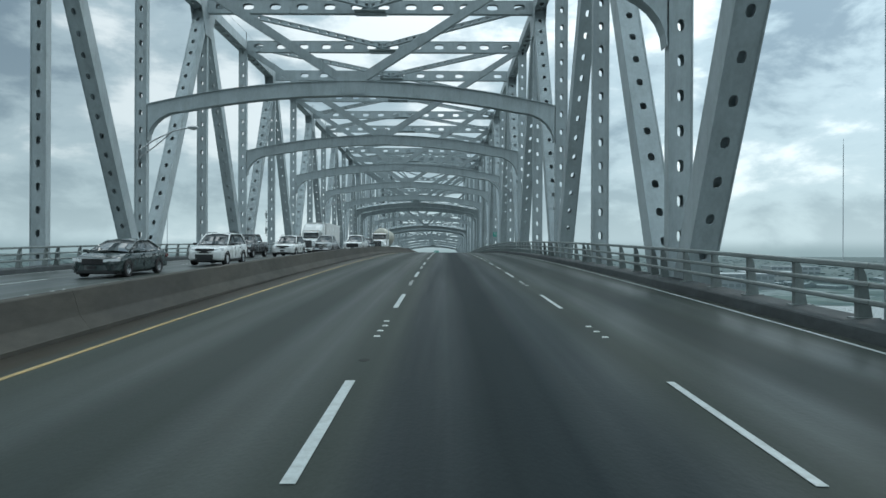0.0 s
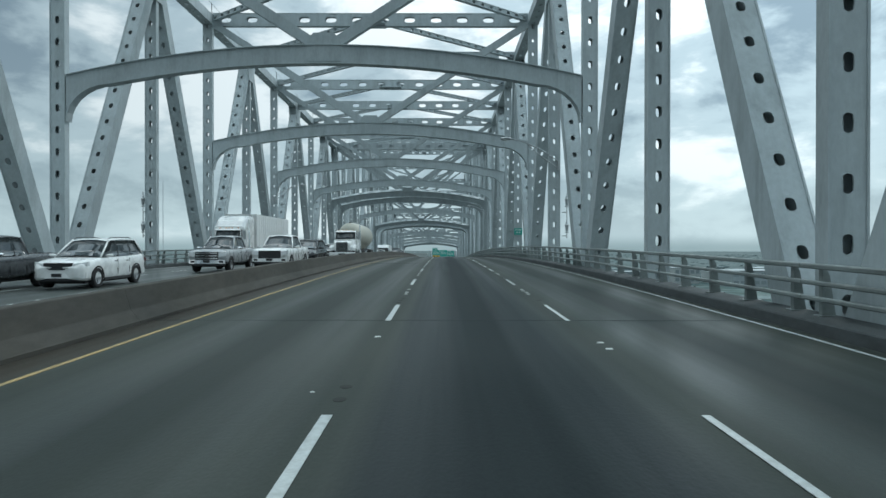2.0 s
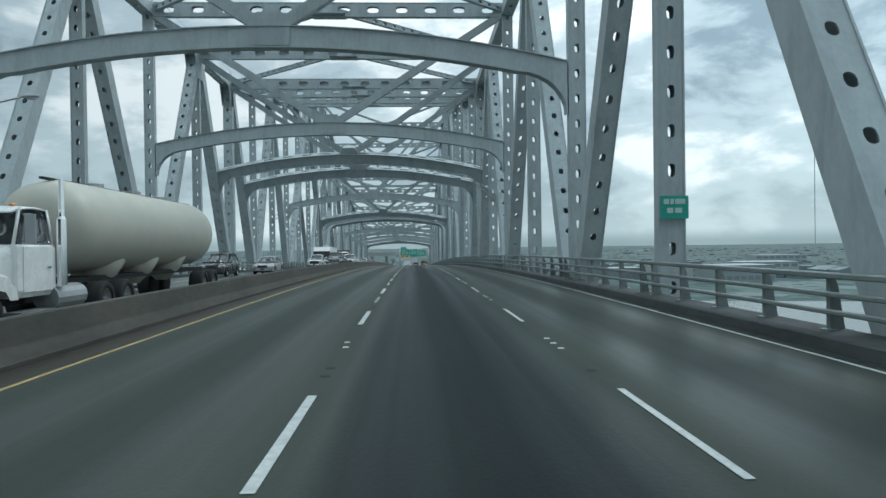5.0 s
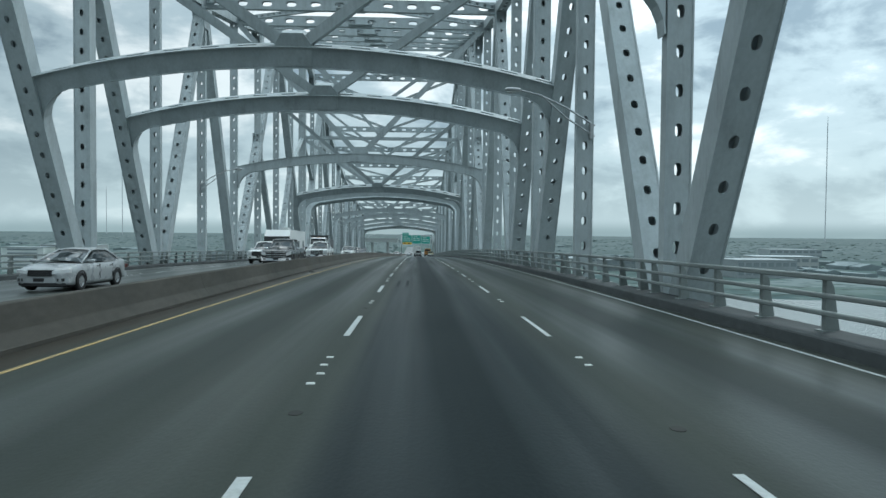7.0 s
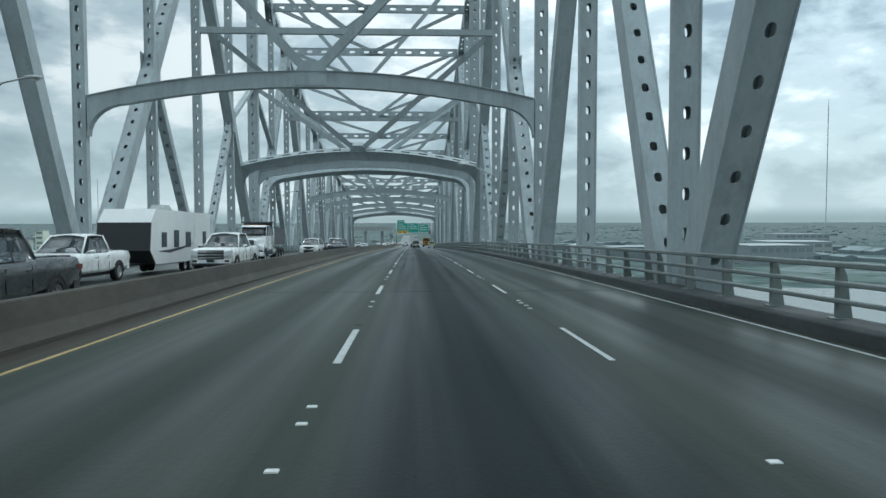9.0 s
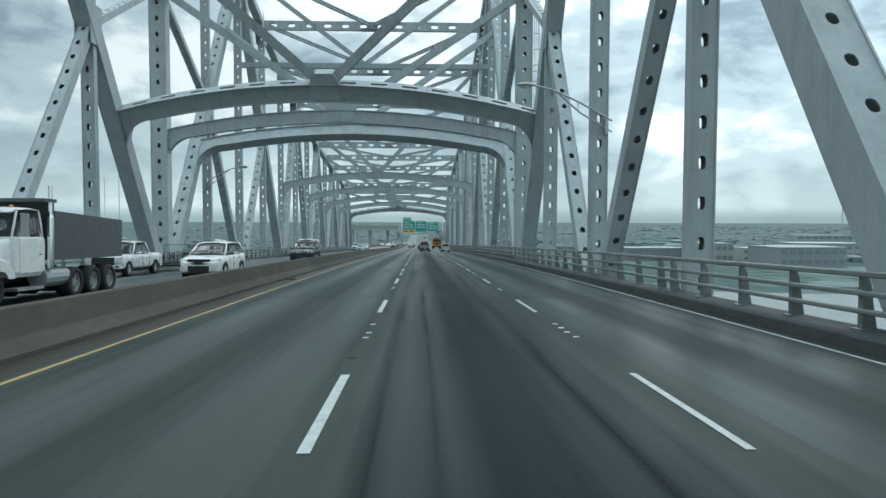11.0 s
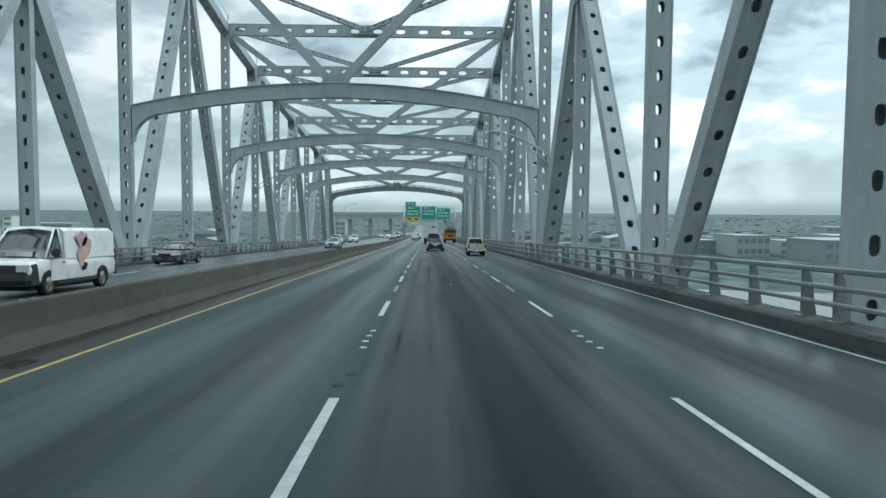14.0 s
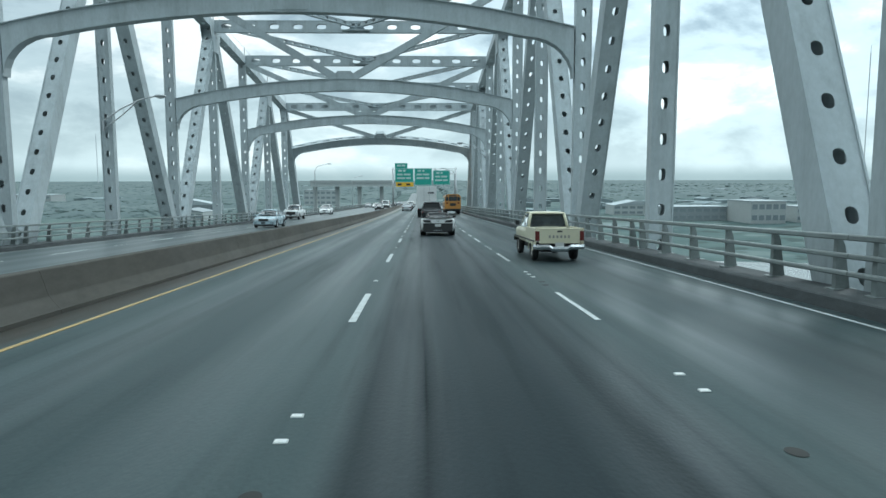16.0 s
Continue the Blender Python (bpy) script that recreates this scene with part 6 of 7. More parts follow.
    for s in (-1, 1):
        wheel(owner, s * 1.0, y0 - 1.15, .5, .30, RIM, s)


def semi_truck(label, tank):
    c = empty_thing("semi_truck", label=label, category="truck")
    truck_cab(c, 8.0, WHITE_CAR, sleeper=not tank)
    for y in (1.9, .6, -6.6, -7.9):
        for s in (-1, 1):
            wheel(c, s * .98, y, .5, .5, RIM, s)
    if tank:
        part("tank", Build().rings([[(r * math.cos(a), y, 2.45 + dz + r * 1.02 * math.sin(a)) for a in (2 * math.pi * i / 24 for i in range(24))] for y, r, dz in ((-8.6, .5, .1), (-8.4, 1.0, .05), (-7.7, 1.22, 0), (2.2, 1.22, 0), (2.9, 1.02, .05), (3.1, .5, .1))]), TAN_TANK, c, "dusty cream pneumatic tank", True)
        for y in (-5.4, -2.7, 0):
            part("hopper", Build().rings([[(r * math.cos(a), y + r * 1.25 * math.sin(a), z) for a in (2 * math.pi * i / 16 for i in range(16))] for r, z in ((1.05, 1.9), (.6, 1.1), (.2, .7))]), TAN_TANK, c, smooth=True)
            part("hatch", Build().rings([[(.3 * math.cos(a), y + .3 * math.sin(a), z) for a in (2 * math.pi * i / 12 for i in range(12))] for z in (3.6, 3.78)]), METAL, c)
        part("frame", Build().box(-.5, .5, -8.6, 2.8, .95, 1.1).box(-.06, .06, -8.4, 2.8, 3.66, 3.72), UNDER, c)
    else:
        part("trailer", Build().rings([[(-1.28, y, 1.2), (1.28, y, 1.2), (1.28, y, 4.05), (-1.28, y, 4.05)] for y in (-9.2, 2.2)]), BOX_WHITE, c, "white ribbed box trailer")
        rib = Build().box(-.01, .01, -.03, .03, 1.25, 4.0).mesh("rib", BOX_WHITE)
        for i in range(18):
            for side in (-1.29, 1.29):
                o = part("rib", rib, None, c)
                o.location = (side, -9.0 + .65 * i, 0)
        part("skirt", Build().box(-1.24, -1.2, -6, 0, .55, 1.2).box(1.2, 1.24, -6, 0, .55, 1.2), BOX_WHITE, c)
        part("cooling_unit", Build().box(-.9, .9, 2.2, 2.65, 2.3, 3.9), DARK_TRIM, c)
    return c


def dump_truck(label):
    c = empty_thing("dump_truck", label=label, category="truck")
    truck_cab(c, 4.4, WHITE_CAR)
    part("dump_body", Build().rings([[(-1.22, y, 1.25), (1.22, y, 1.25), (1.25, y, z), (1.15, y, z), (1.1, y, 1.45), (-1.1, y, 1.45), (-1.15, y, z), (-1.25, y, z)] for y, z in ((-4.2, 2.6), (.4, 2.75))]), DUMP_GREY, c, "dark grey steel dump body")
    part("headboard", Build().box(-1.22, 1.22, .4, .5, 1.25, 3.0), DUMP_GREY, c)
    part("tailboard", Build().box(-1.22, 1.22, -4.3, -4.2, 1.25, 2.6), DUMP_GREY, c)
    part("cover_frame", Build().box(-1.25, 1.25, .3, 1.0, 3.0, 3.1), DUMP_GREY, c)
    for y in (-3.3, -2.1, -.9):
        for s in (-1, 1):
            wheel(c, s * .98, y, .5, .5, RIM, s)
    return c


def travel_trailer(label):
    c = empty_thing("travel_trailer", label=label, category="trailer")
    prof = [(-4.6, .55), (4.1, .55), (4.75, 1.2), (4.55, 2.5), (3.9, 3.15), (-4.6, 3.2)]
    part("body", Build().rings([[(x, y, z) for y, z in prof] for x in (-1.2, 1.2)]), BOX_WHITE, c)
    part("nose_cap", Build().rings([[(x, y, z) for y, z in ((4.12, .55), (4.78, 1.2), (4.58, 2.5), (4.5, 2.5), (4.68, 1.22), (4.05, .6))] for x in (-1.21, 1.21)]), DARK_TRIM, c, "dark grey front cap")
    for s in (-1, 1):
        for y, z, w, h in ((2.9, 1.7, .55, .6), (1.2, 1.75, .6, .75), (-.6, 1.7, .7, .7), (-3.4, 1.8, .5, .6)):
            wn = part("window", Build().box(min(s * 1.2, s * 1.225), max(s * 1.2, s * 1.225), y - w / 2, y + w / 2, z - h / 2, z + h / 2), GLASS, c)
            part("window_frame", Build().box(min(s * 1.2, s * 1.215), max(s * 1.2, s * 1.215), y - w / 2 - .06, y + w / 2 + .06, z - h / 2 - .06, z + h / 2 + .06), DARK_TRIM, wn)
        part("door", Build().box(min(s * 1.2, s * 1.22), max(s * 1.2, s * 1.22), -2.3, -1.6, .65, 2.5), BOX_WHITE, c)
        part("stripe", Build().rings([[(s * 1.212, y, z), (s * 1.212, y, z + w), (s * 1.2, y, z + w), (s * 1.2, y, z)] for y, z, w in ((3.6, 1.15, .02), (2.2, 1.05, .16), (.3, 1.22, .12), (-1.4, 1.5, .02))]), DARK_TRIM, c, "grey swoosh stripe")
        part("stripe", Build().rings([[(s * 1.212, y, z), (s * 1.212, y, z + w), (s * 1.2, y, z + w), (s * 1.2, y, z)] for y, z, w in ((-1.0, 1.0, .02), (-2.2, 1.08, .18), (-3.6, 1.3, .12), (-4.5, 1.6, .03))]), DARK_TRIM, c, "grey swoosh stripe")
        for y in (-1.2, -.3):
            wheel(c, s * 1.02, y, .36, .24, RIM, s)
    part("roof_unit", Build().rings([[(-.4, y, 3.2), (.4, y, 3.2), (.35, y, z), (-.35, y, z)] for y, z in ((-.6, 3.3), (-.3, 3.5), (.4, 3.5), (.6, 3.3))]), WALLING, c)
    part("hitch", Build().tube([(-.7, 4.2, .6), (0, 5.6, .55)], .06, 6).tube([(.7, 4.2, .6), (0, 5.6, .55)], .06, 6), UNDER, c)
    return c


def utility_trailer(label):
    """Open single-axle trailer: planked deck, angle-iron posts, mesh sides, ramp gate."""
    c = empty_thing("utility_trailer", label=label, category="trailer")
    part("deck", Build().box(-.92, .92, -1.9, 1.9, .48, .55), UNDER, c)
    for s in (-1, 1):
        for y in (-1.88, -.65, .6, 1.88):
            part("post", Build().box(min(s * .88, s * .93), max(s * .88, s * .93), y - .025, y + .025, .55, 1.05), DARK_TRIM, c)
        part("top_rail", Build().tube([(s * .905, -1.9, 1.06), (s * .905, 1.9, 1.06)], .03, 6), DARK_TRIM, c)
        mesh = Build()
        for i in range(24):
            y = -1.85 + i * .16
            mesh.tube([(s * .905, y, .55), (s * .905, y, 1.05)], .008, 4)
        for z in (.68, .82, .94):
            mesh.tube([(s * .905, -1.9, z), (s * .905, 1.9, z)], .008, 4)
        part("side_mesh", mesh, DARK_TRIM, c)
        part("fender", Build().rings([[(s * x, .42 * math.cos(a), .33 + .42 * math.sin(a)) for a in (math.pi * i / 8 for i in range(9))] + [(s * x, .39 * math.cos(a), .33 + .39 * math.sin(a)) for a in (math.pi * i / 8 for i in reversed(range(9)))] for x in (.95, 1.2)]), DARK_TRIM, c)
        wheel(c, s * 1.06, 0, .33, .2, STEEL_RIM, s)
    part("axle", Build().tube([(-1.0, 0, .33), (1.0, 0, .33)], .04, 8), UNDER, c)
    gate = Build().tube([(-.88, -1.93, .55), (-.88, -1.93, 1.7), (.88, -1.93, 1.7), (.88, -1.93, .55)], .028, 6)
    for i in range(1, 10):
        gate.tube([(-.88 + .176 * i, -1.93, .55), (-.88 + .176 * i, -1.93, 1.7)], .01, 4)
    part("ramp_gate", gate, DARK_TRIM, c)
    part("tongue", Build().tube([(-.7, 1.9, .5), (0, 3.15, .5)], .045, 6).tube([(.7, 1.9, .5), (0, 3.15, .5)], .045, 6), UNDER, c)
    return c


def school_bus(label):
    c = empty_thing("school_bus", label=label, category="bus")
    W = 1.2
    sec = [(-W, .75), (W, .75), (W, 2.35), (W * .97, 2.75), (W * .78, 3.0), (0, 3.08), (-W * .78, 3.0), (-W * .97, 2.75), (-W, 2.35)]
    part("body", Build().rings([[(x, y, z) for x, z in sec] for y in (-5.5, 3.6)]), BUS_YELLOW, c)
    part("hood", hull([(3.5, 1.0, .7, 1.7), (4.6, .95, .7, 1.6), (5.3, .85, .72, 1.45)]), BUS_YELLOW, c, smooth=True)
    part("rear_window", Build().box(-.62, .62, -5.54, -5.49, 2.05, 2.72), GLASS, c)
    for s in (-1, 1):
        part("rear_side_window", Build().box(min(s * .68, s * 1.08), max(s * .68, s * 1.08), -5.54, -5.49, 2.05, 2.68), GLASS, c)
        part("rub_rail", Build().box(min(s * W, s * (W + .03)), max(s * W, s * (W + .03)), -5.45, 3.5, 1.62, 1.72).box(min(s * W, s * (W + .03)), max(s * W, s * (W + .03)), -5.45, 3.5, 1.15, 1.25), BLACK, c)
        part("tail_lamp", Build().box(min(s * .72, s * .98), max(s * .72, s * .98), -5.56, -5.49, 1.62, 1.84), RED_LENS, c)
        part("warning_lamp", Build().box(min(s * .8, s * 1.0), max(s * .8, s * 1.0), -5.55, -5.49, 2.78, 2.92), RED_LENS, c)
        for i in range(10):
            part("side_window", Build().box(min(s * W, s * (W + .015)), max(s * W, s * (W + .015)), -5.2 + .84 * i, -4.5 + .84 * i, 1.95, 2.6), GLASS, c)
        wheel(c, s * .98, -3.2, .5, .46, STEEL_RIM, s)
        wheel(c, s * 1.02, 4.2, .5, .28, STEEL_RIM, s)
    part("engine_door", Build().box(-.45, .45, -5.53, -5.49, 1.3, 1.72), BLACK, c, "black rear engine grille")
    part("rear_bumper", Build().box(-1.18, 1.18, -5.68, -5.5, .62, .88), BLACK, c)
    part("lettering", Build().box(-.55, .55, -5.525, -5.50, 2.80, 2.93), BLACK, c, "black lettering bar")
    part("windshield", Build().box(-1.05, 1.05, 3.58, 3.64, 1.85, 2.7), GLASS, c)
    part("underbody", Build().box(-1.0, 1.0, -5.3, 4.8, .5, .75), UNDER, c)
    return c


def box_truck(label):
    c = empty_thing("box_truck", label=label, category="truck")
    truck_cab(c, 6.4, WHITE_CAR)
    part("cargo_box", Build().rings([[(-1.28, y, 1.1), (1.28, y, 1.1), (1.28, y, 3.95), (-1.28, y, 3.95)] for y in (-6.2, 2.4)]), BOX_WHITE, c)
    for s in (-1, 1):
        part("rear_door", Build().box(min(s * .02, s * 1.2), max(s * .02, s * 1.2), -6.24, -6.2, 1.2, 3.82), BOX_WHITE, c)
        part("lock_rod", Build().tube([(s * .35, -6.27, 1.2), (s * .35, -6.27, 3.82)], .022, 6), METAL, c)
        part("tail_lamp", Build().box(min(s * .95, s * 1.2), max(s * .95, s * 1.2), -6.25, -6.1, .92, 1.05), RED_LENS, c)
        wheel(c, s * .98, -4.6, .5, .46, STEEL_RIM, s)
        part("mud_flap", Build().box(min(s * .7, s * 1.22), max(s * .7, s * 1.22), -5.4, -5.38, .2, 1.0), UNDER, c)
    part("lettering", Build().box(.15, .95, -6.255, -6.24, 3.0, 3.22), GREY_CAR, c, "dark lettering bar on the rear door")
    part("rear_bumper", Build().box(-1.15, 1.15, -6.2, -6.05, .5, .62), UNDER, c)
    part("frame", Build().box(-.5, .5, -6.1, 2.4, .7, 1.1), UNDER, c)
    return c


def small_pickup(label):
    """The old cream pickup, seen from behind."""
    c = empty_thing("pickup_truck", label=label, category="truck")
    W = .845
    st = [(-.55, W - .03, .50, .98), (.0, W - .01, .48, .99), (.9, W - .01, .48, .99), (1.25, W - .02, .48, .97), (2.0, W - .05, .50, .93), (2.25, W - .12, .52, .86)]
    part("body", hull(st), CREAM, c, smooth=True)
    cabin(c, -.54, -.40, .46, 1.15, .96, 1.45, .77, .66, CREAM, (), True, CLEAR_GLASS, crown=.3)
    for s in (-1, 1):
        seat = part("seat", Build().rings([[(s * .34 + a, -.34 + b, z) for a, b in ((-.24, -.06), (.24, -.06), (.24, .08), (-.24, .08))] for z in (.9, 1.12, 1.16)]), DARK_TRIM, c)
        part("headrest", Build().rings([[(s * .34 + a * .12, -.32 + b * .05, z) for a, b in ((-1, -1), (1, -1), (1, 1), (-1, 1))] for z in (1.18, 1.30)]), DARK_TRIM, seat)
    part("cab_back", Build().box(-.74, .74, -.56, -.50, .55, .98), CREAM, c)
    for s in (-1, 1):
        x0, x1 = sorted((s * (W - .05), s * W))
        side = [(-2.38, .52), (-2.38, .98), (-.60, .98), (-.60, .52)]
        part("bed_side", Build().rings([[(x0 * 1.0, y, z) for y, z in side], [(x1, y, z) for y, z in ((-2.36, .56), (-2.36, .95), (-.62, .95), (-.62, .56))]]), CREAM, c)
        part("bed_rail", Build().tube([(s * (W - .03), -2.38, .985), (s * (W - .03), -.60, .985)], .028, 6), CREAM, c)
        part("tail_lamp", Build().box(min(s * (W - .15), s * (W - .01)), max(s * (W - .15), s * (W - .01)), -2.415, -2.34, .64, .92), RED_LENS, c)
        part("side_moulding", Build().box(min(s * (W + .0), s * (W + .018)), max(s * (W + .0), s * (W + .018)), -2.3, 1.9, .60, .645), DARK_TRIM, c)
        part("side_mirror", Build().box(min(s * (W + .02), s * (W + .16)), max(s * (W + .02), s * (W + .16)), .72, .79, 1.02, 1.16), DARK_TRIM, c)
        part("fender_flare", Build().rings([[(s * (W - .02), -1.52 + r * math.cos(a), .32 + r * math.sin(a)) for a in (math.pi * i / 10 for i in range(11))] + [(s * (W + .015), -1.52 + r2 * math.cos(a), .32 + r2 * math.sin(a)) for a in (math.pi * i / 10 for i in reversed(range(11)))] for r, r2 in ((.35, .35), (.40, .39))]), CREAM, c)
        for y in (-1.52, 1.38):
            wheel(c, s * .70, y, .325, .21, STEEL_RIM, s)
    part("tailgate", Build().rings([[(-.70, -2.40, z), (.70, -2.40, z), (.70, -2.35, z), (-.70, -2.35, z)] for z in (.56, .975)]), CREAM, c)
    part("tailgate_lip", Build().tube([(-.72, -2.385, .985), (.72, -2.385, .985)], .026, 6), CREAM, c)
    part("tailgate_crease", Build().box(-.68, .68, -2.408, -2.40, .605, .625), CREAM, c)
    part("tailgate_handle", Build().box(-.085, .085, -2.415, -2.395, .885, .935), BLACK, c, "black tailgate latch")
    lt = Build()
    for i in range(6):
        x = -.375 + i * .131
        lt.box(x, x + .07, -2.405, -2.40, .715, .795)
    part("lettering", lt, STEEL_RIM, c, "dark maker's lettering as plain bars")
    part("bed_floor", Build().box(-.74, .74, -2.35, -.58, .56, .60), UNDER, c)
    bump = Build()
    bump.rings([[(x, y, z - .075), (x, y - .03, z), (x, y, z + .065), (x, y + .10, z + .065), (x, y + .10, z - .075)] for x, y, z in
                ((-.90, -2.36, .46), (-.82, -2.47, .46), (-.36, -2.49, .46), (-.26, -2.47, .40), (.26, -2.47, .40), (.36, -2.49, .46), (.82, -2.47, .46), (.90, -2.36, .46))])
    part("rear_bumper", bump, CHROME, c, "chrome step bumper")
    part("plate", Build().box(-.15, .15, -2.43, -2.415, .45, .585), PLATE, c)
    part("underbody", Build().box(-.6, .6, -2.3, 2.1, .30, .56), UNDER, c)
    part("axle", Build().tube([(-.6, -1.52, .32), (.6, -1.52, .32)], .06, 8), UNDER, c)
    for s in (-1, 1):
        part("headlamp", Build().box(min(s * .45, s * .68), max(s * .45, s * .68), 2.2, 2.29, .64, .78), LENS, c)
    part("front_bumper", Build().box(-.82, .82, 2.25, 2.38, .42, .56), CHROME, c)
    return c


def sports_car(label):
    """The low white two-seater with a black top and a dark tail."""
    c = empty_thing("sports_car", label=label, category="car")
    st = [(-2.19, .82, .50, .86), (-2.13, .90, .42, .95), (-1.7, .94, .22, .98), (-.9, .94, .16, .95), (.3, .92, .15, .90), (.9, .92, .15, .86), (1.7, .93, .16, .76), (2.1, .86, .18, .62), (2.25, .6, .24, .48)]
    part("body", hull(st), WHITE_CAR, c, smooth=True)
    cabin(c, -1.15, -.55, .05, .85, .90, 1.22, .74, .52, BLACK, (), True, SMOKED_GLASS)
    part("tail_panel", Build().rings([[(-.78, -2.30, .24), (.78, -2.30, .24), (.80, -2.27, .68), (-.80, -2.27, .68)], [(-.78, -2.15, .24), (.78, -2.15, .24), (.80, -2.15, .68), (-.80, -2.15, .68)]]), BLACK, c, "black rear fascia")
    part("spoiler", Build().rings([[(x, -2.30 + o, 1.0), (x, -2.10 + o, .985), (x, -2.10 + o, .96), (x, -2.30 + o, .975)] for x, o in ((-.86, .18), (-.5, .02), (.5, .02), (.86, .18))]), BLACK, c, "low black tail spoiler")
    for s in (-1, 1):
        part("tail_lamp", Build().rings([[(s * .36, y, .72), (s * .76, y + .02, .74), (s * .80, y + .03, .87), (s * .42, y, .84)] for y in (-2.285, -2.15)]), BLACK, c, "dark smoked tail lamp")
        part("side_mirror", Build().rings([[(s * (.92 + u), .62 + v, .98 + q) for v, q in ((-.05, -.05), (.05, -.04), (.05, .05), (-.05, .06))] for u in (0, .14, .18)]), BLACK, c)
        part("side_vent", Build().box(min(s * .92, s * .945), max(s * .92, s * .945), .4, .85, .40, .58), BLACK, c)
        for y in (-1.32, 1.38):
            wheel(c, s * .80, y, .345, .30, BLACK_RIM, s)
    arches(c, (-1.32, 1.38), .345, .935)
    part("plate", Build().box(-.16, .16, -2.312, -2.298, .50, .64), PLATE, c)
    part("badge", Build().rings([[(-.09, y, .84), (0, y, .76), (.09, y, .84), (0, y, .80)] for y in (-2.275, -2.235)]), BLACK, c)
    ex = Build()
    for x in (-.18, -.06, .06, .18):
        ex.tube([(x, -2.32, .29), (x, -2.1, .29)], .045, 10)
    part("exhaust_tip", ex, CHROME, c)
    part("diffuser", Build().box(-.7, .7, -2.22, -1.9, .2, .36), BLACK, c)
    return c



RIGHT_LANE, MID_LANE, LEFT_LANE = 4.15, 0.72, -3.05
A, B_, C = -9.6, -13.36, -17.05

# with the camera's own traffic, as it stands at the end of the walk
place(small_pickup("old faded cream pickup truck with chrome rear bumper"), 3.94, 295.3, 1).scale = (0.86, 1, 1)
place(sports_car("low white sports car with black soft top"), 0.76, 311.9, 1)
place(suv("black full-size sport utility with tinted windows", BLACK_CAR, 5.4, 2.04, 1.9, glass=SMOKED_GLASS), 0.85, 341, 1)
place(box_truck("white box truck with closed rear doors"), 0.55, 368, 1)
place(school_bus("yellow school bus with black rear bumper"), 4.55, 380, 1)
place(sedan("silver sedan in the lane beside the median", SILVER_CAR), LEFT_LANE, 408, 1)
place(sedan("dark grey sedan far ahead", GREY_CAR), LEFT_LANE, 430, 1)
place(suv("white sport utility far ahead", WHITE_CAR), LEFT_LANE, 452, 1)
place(sedan("black sedan far ahead", BLACK_CAR), MID_LANE, 446, 1)
place(sedan("white sedan far ahead", WHITE_CAR), LEFT_LANE, 480, 1)
place(suv("grey sport utility far ahead", GREY_CAR), MID_LANE, 492, 1)
place(sedan("silver sedan far ahead", SILVER_CAR), RIGHT_LANE, 520, 1)
place(cargo_van("white van far ahead", WHITE_CAR), MID_LANE, 540, 1)

# oncoming traffic on the far carriageway
place(sedan("dark green sedan on the far carriageway", GREEN_CAR), B_, 28, -1)
place(suv("white compact sport utility with black lower grille", WHITE_CAR, trim=DARK_TRIM), -12.7, 38, -1)
place(pickup_truck("dark grey pickup truck with bright chrome grille", GREY_CAR, trim=CHROME), -16.4, 56.4, -1)
place(suv("white sport utility with silver roof rails", WHITE_CAR, 4.85, 1.93, 1.76), B_, 58, -1)
place(pickup_truck("silver pickup truck with chrome grille", SILVER_CAR, trim=CHROME), -12.3, 70.2, -1)
place(suv("black luxury sport utility with wide chrome grille", BLACK_CAR, 4.8, 1.93, 1.7, (.56, .2), trim=CHROME), -9.2, 78.0, -1)
place(pickup_truck("white pickup truck with black grille ahead of the dark sport utility", WHITE_CAR), -9.4, 71.6, -1)
place(semi_truck("white tractor with a white box trailer", False), -16.7, 90.2, -1)
place(semi_truck("white tractor with a dusty cream tank trailer", True), -9.4, 102.8, -1)
place(pickup_truck("dark pickup truck with black grille", GREEN_CAR), -17.3, 106.4, -1)
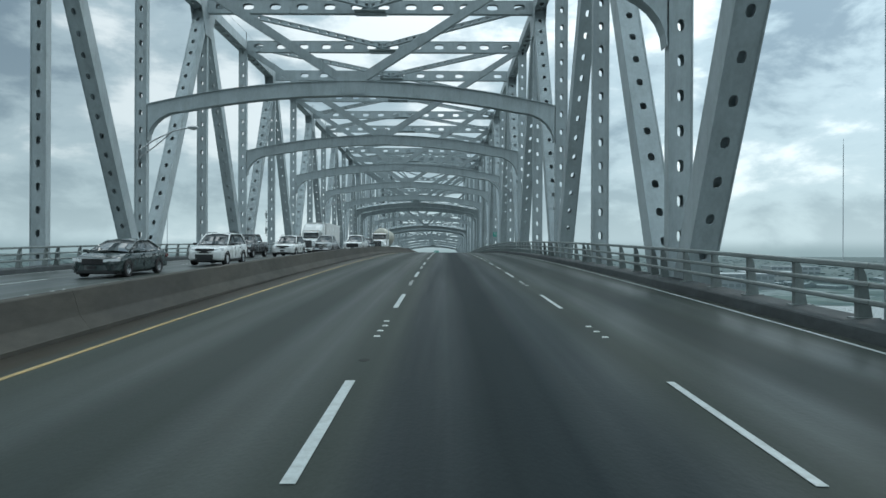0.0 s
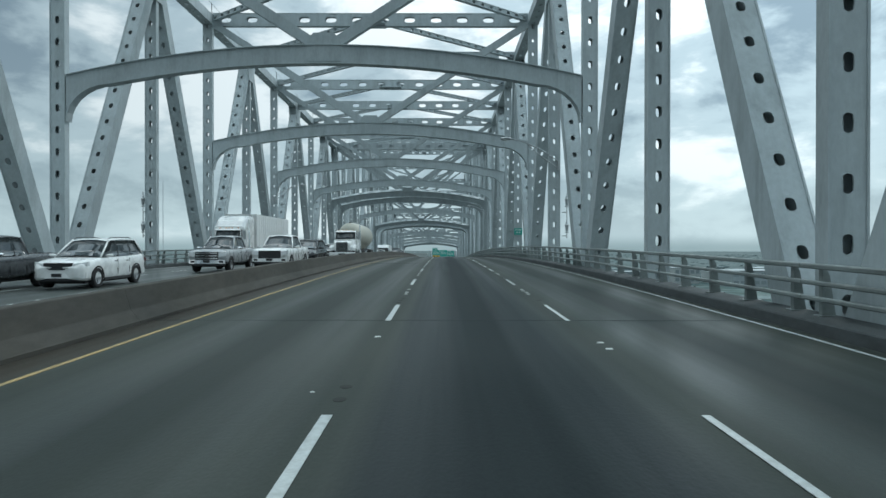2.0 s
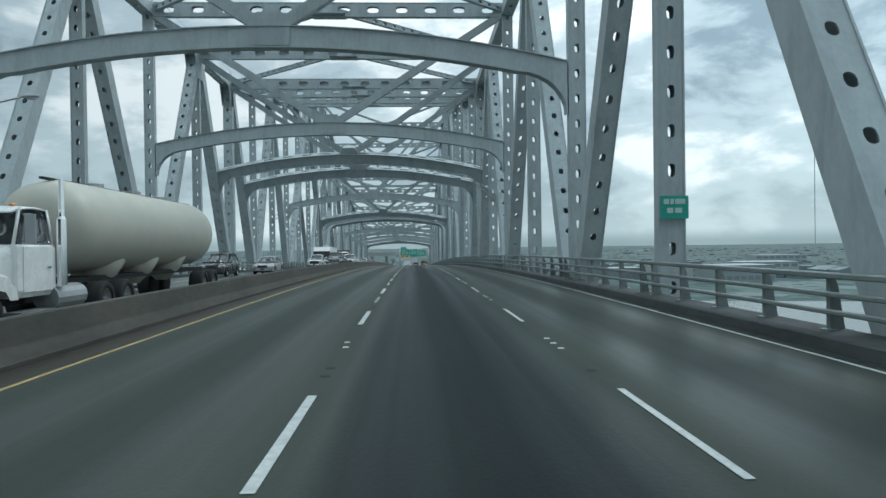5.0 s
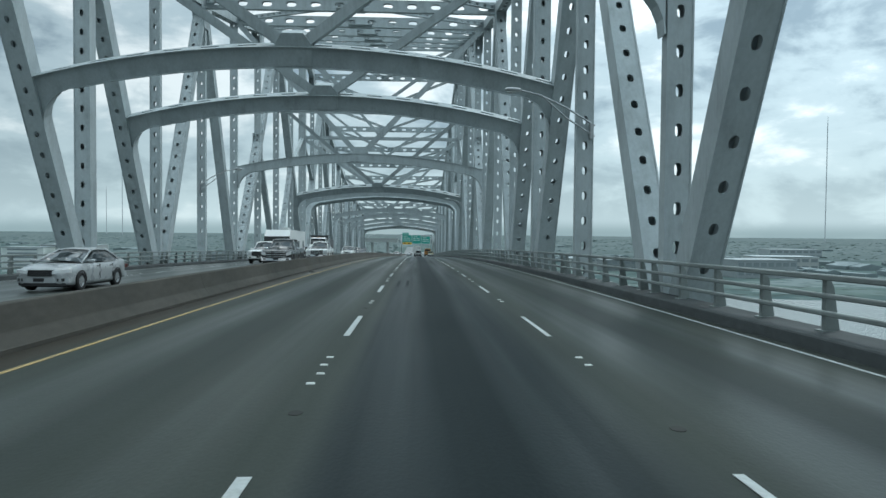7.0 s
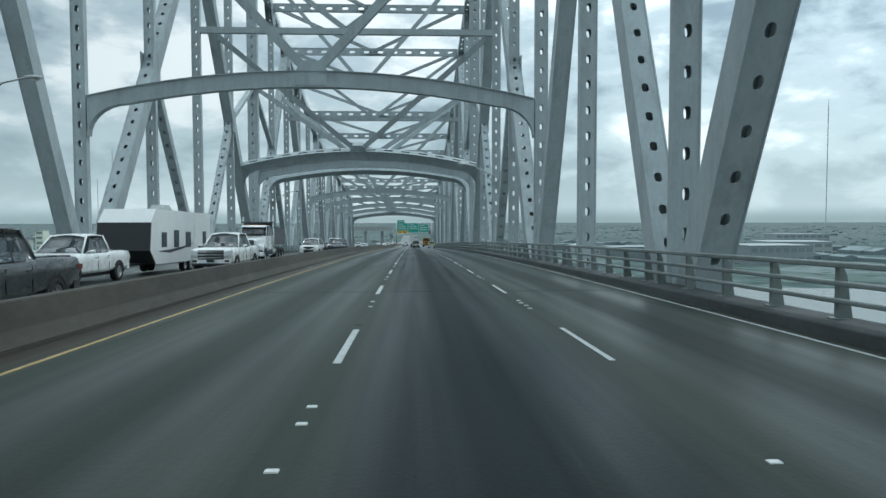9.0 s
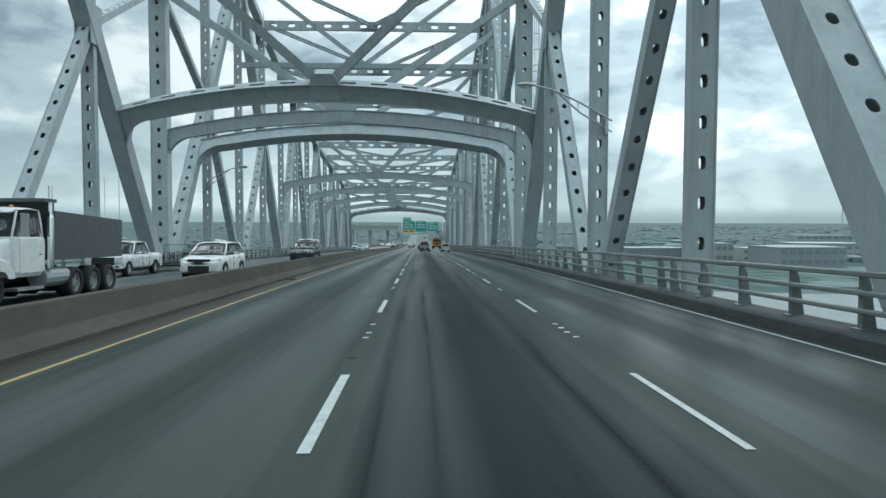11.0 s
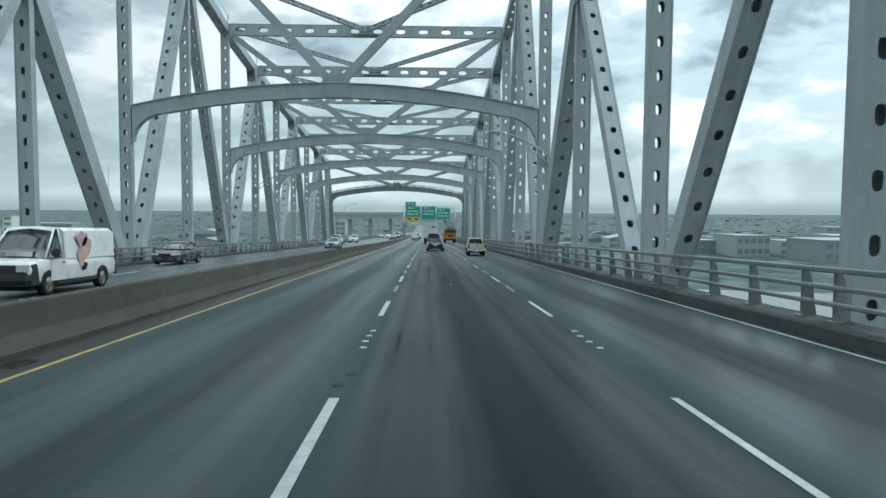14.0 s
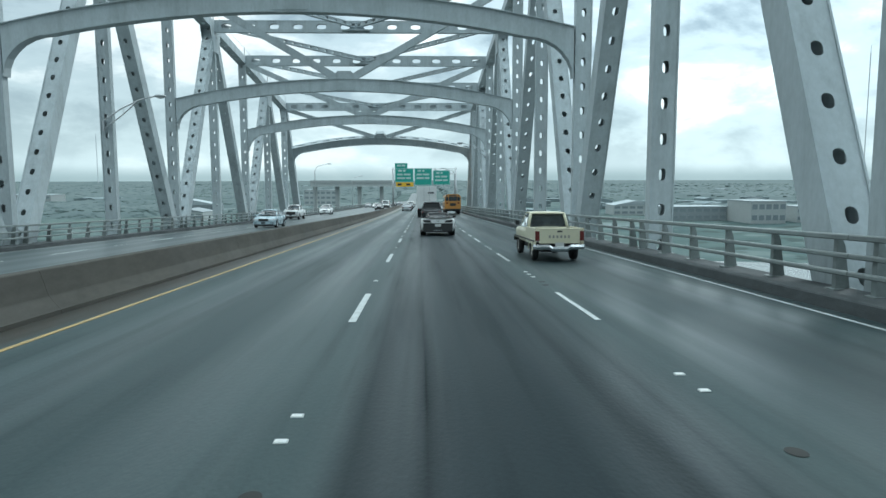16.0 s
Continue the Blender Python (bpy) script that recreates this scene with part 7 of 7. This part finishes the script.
place(suv("white sport utility behind the tank truck", WHITE_CAR), B_, 113, -1)
place(suv("grey older sport utility with roof rails", GREY_CAR, 4.9, 1.95, 1.85), -15.6, 138, -1)
place(sedan("silver hatchback with lit headlamps", SILVER_CAR), -12.6, 142, -1)
place(pickup_truck("dark grey pickup truck with crew cab and bright grille", GREY_CAR, 5.9, 2.05, (.66, .28), CHROME), -9.2, 164.4, -1)
place(pickup_truck("white pickup truck towing the travel trailer", WHITE_CAR), B_, 177.5, -1)
place(travel_trailer("white travel trailer with grey swoosh stripes"), B_, 186.7, -1)
place(pickup_truck("white pickup truck with bright grille", WHITE_CAR, trim=CHROME), -9.6, 185.5, -1)
place(dump_truck("white dump truck with dark grey body"), -12.6, 206.3, -1)
place(suv("white crossover with dark lower grille", WHITE_CAR, 4.65, 1.88, 1.68, trim=DARK_TRIM), -10.0, 217.4, -1)
place(pickup_truck("white pickup truck with black grille and chrome wheels", WHITE_CAR), C, 224.2, -1)
place(utility_trailer("low dark utility trailer with mesh sides"), C, 230.4, -1)
place(suv("dark navy minivan with chrome grille bars", NAVY_CAR, 5.1, 1.98, 1.74, (.5, .1), "minivan", CHROME), -10.2, 244.3, -1)
place(cargo_van("white cargo van with dark grille", WHITE_CAR), -12.7, 260.4, -1)
place(sedan("dark sedan on the far carriageway", GREY_CAR), C, 284, -1)
place(sedan("pale blue sedan with dark angular grille", BLUE_CAR), -13.0, 331, -1)
place(pickup_truck("white pickup truck on the far carriageway", WHITE_CAR), C, 364, -1)
place(suv("white sport utility far down the far carriageway", WHITE_CAR), C, 394, -1)
place(sedan("dark sedan far down the far carriageway", BLACK_CAR), A, 425, -1)
place(cargo_van("white van far down the far carriageway", WHITE_CAR), A, 452, -1)
for i, (lane, y, body) in enumerate(((B_, 470, WHITE_CAR), (C, 488, SILVER_CAR), (A, 505, GREY_CAR), (B_, 530, WHITE_CAR), (A, 560, SILVER_CAR))):
    place(sedan(("white", "silver", "grey", "white", "silver")[i] + " sedan far down the approach road", body), lane, y, -1)
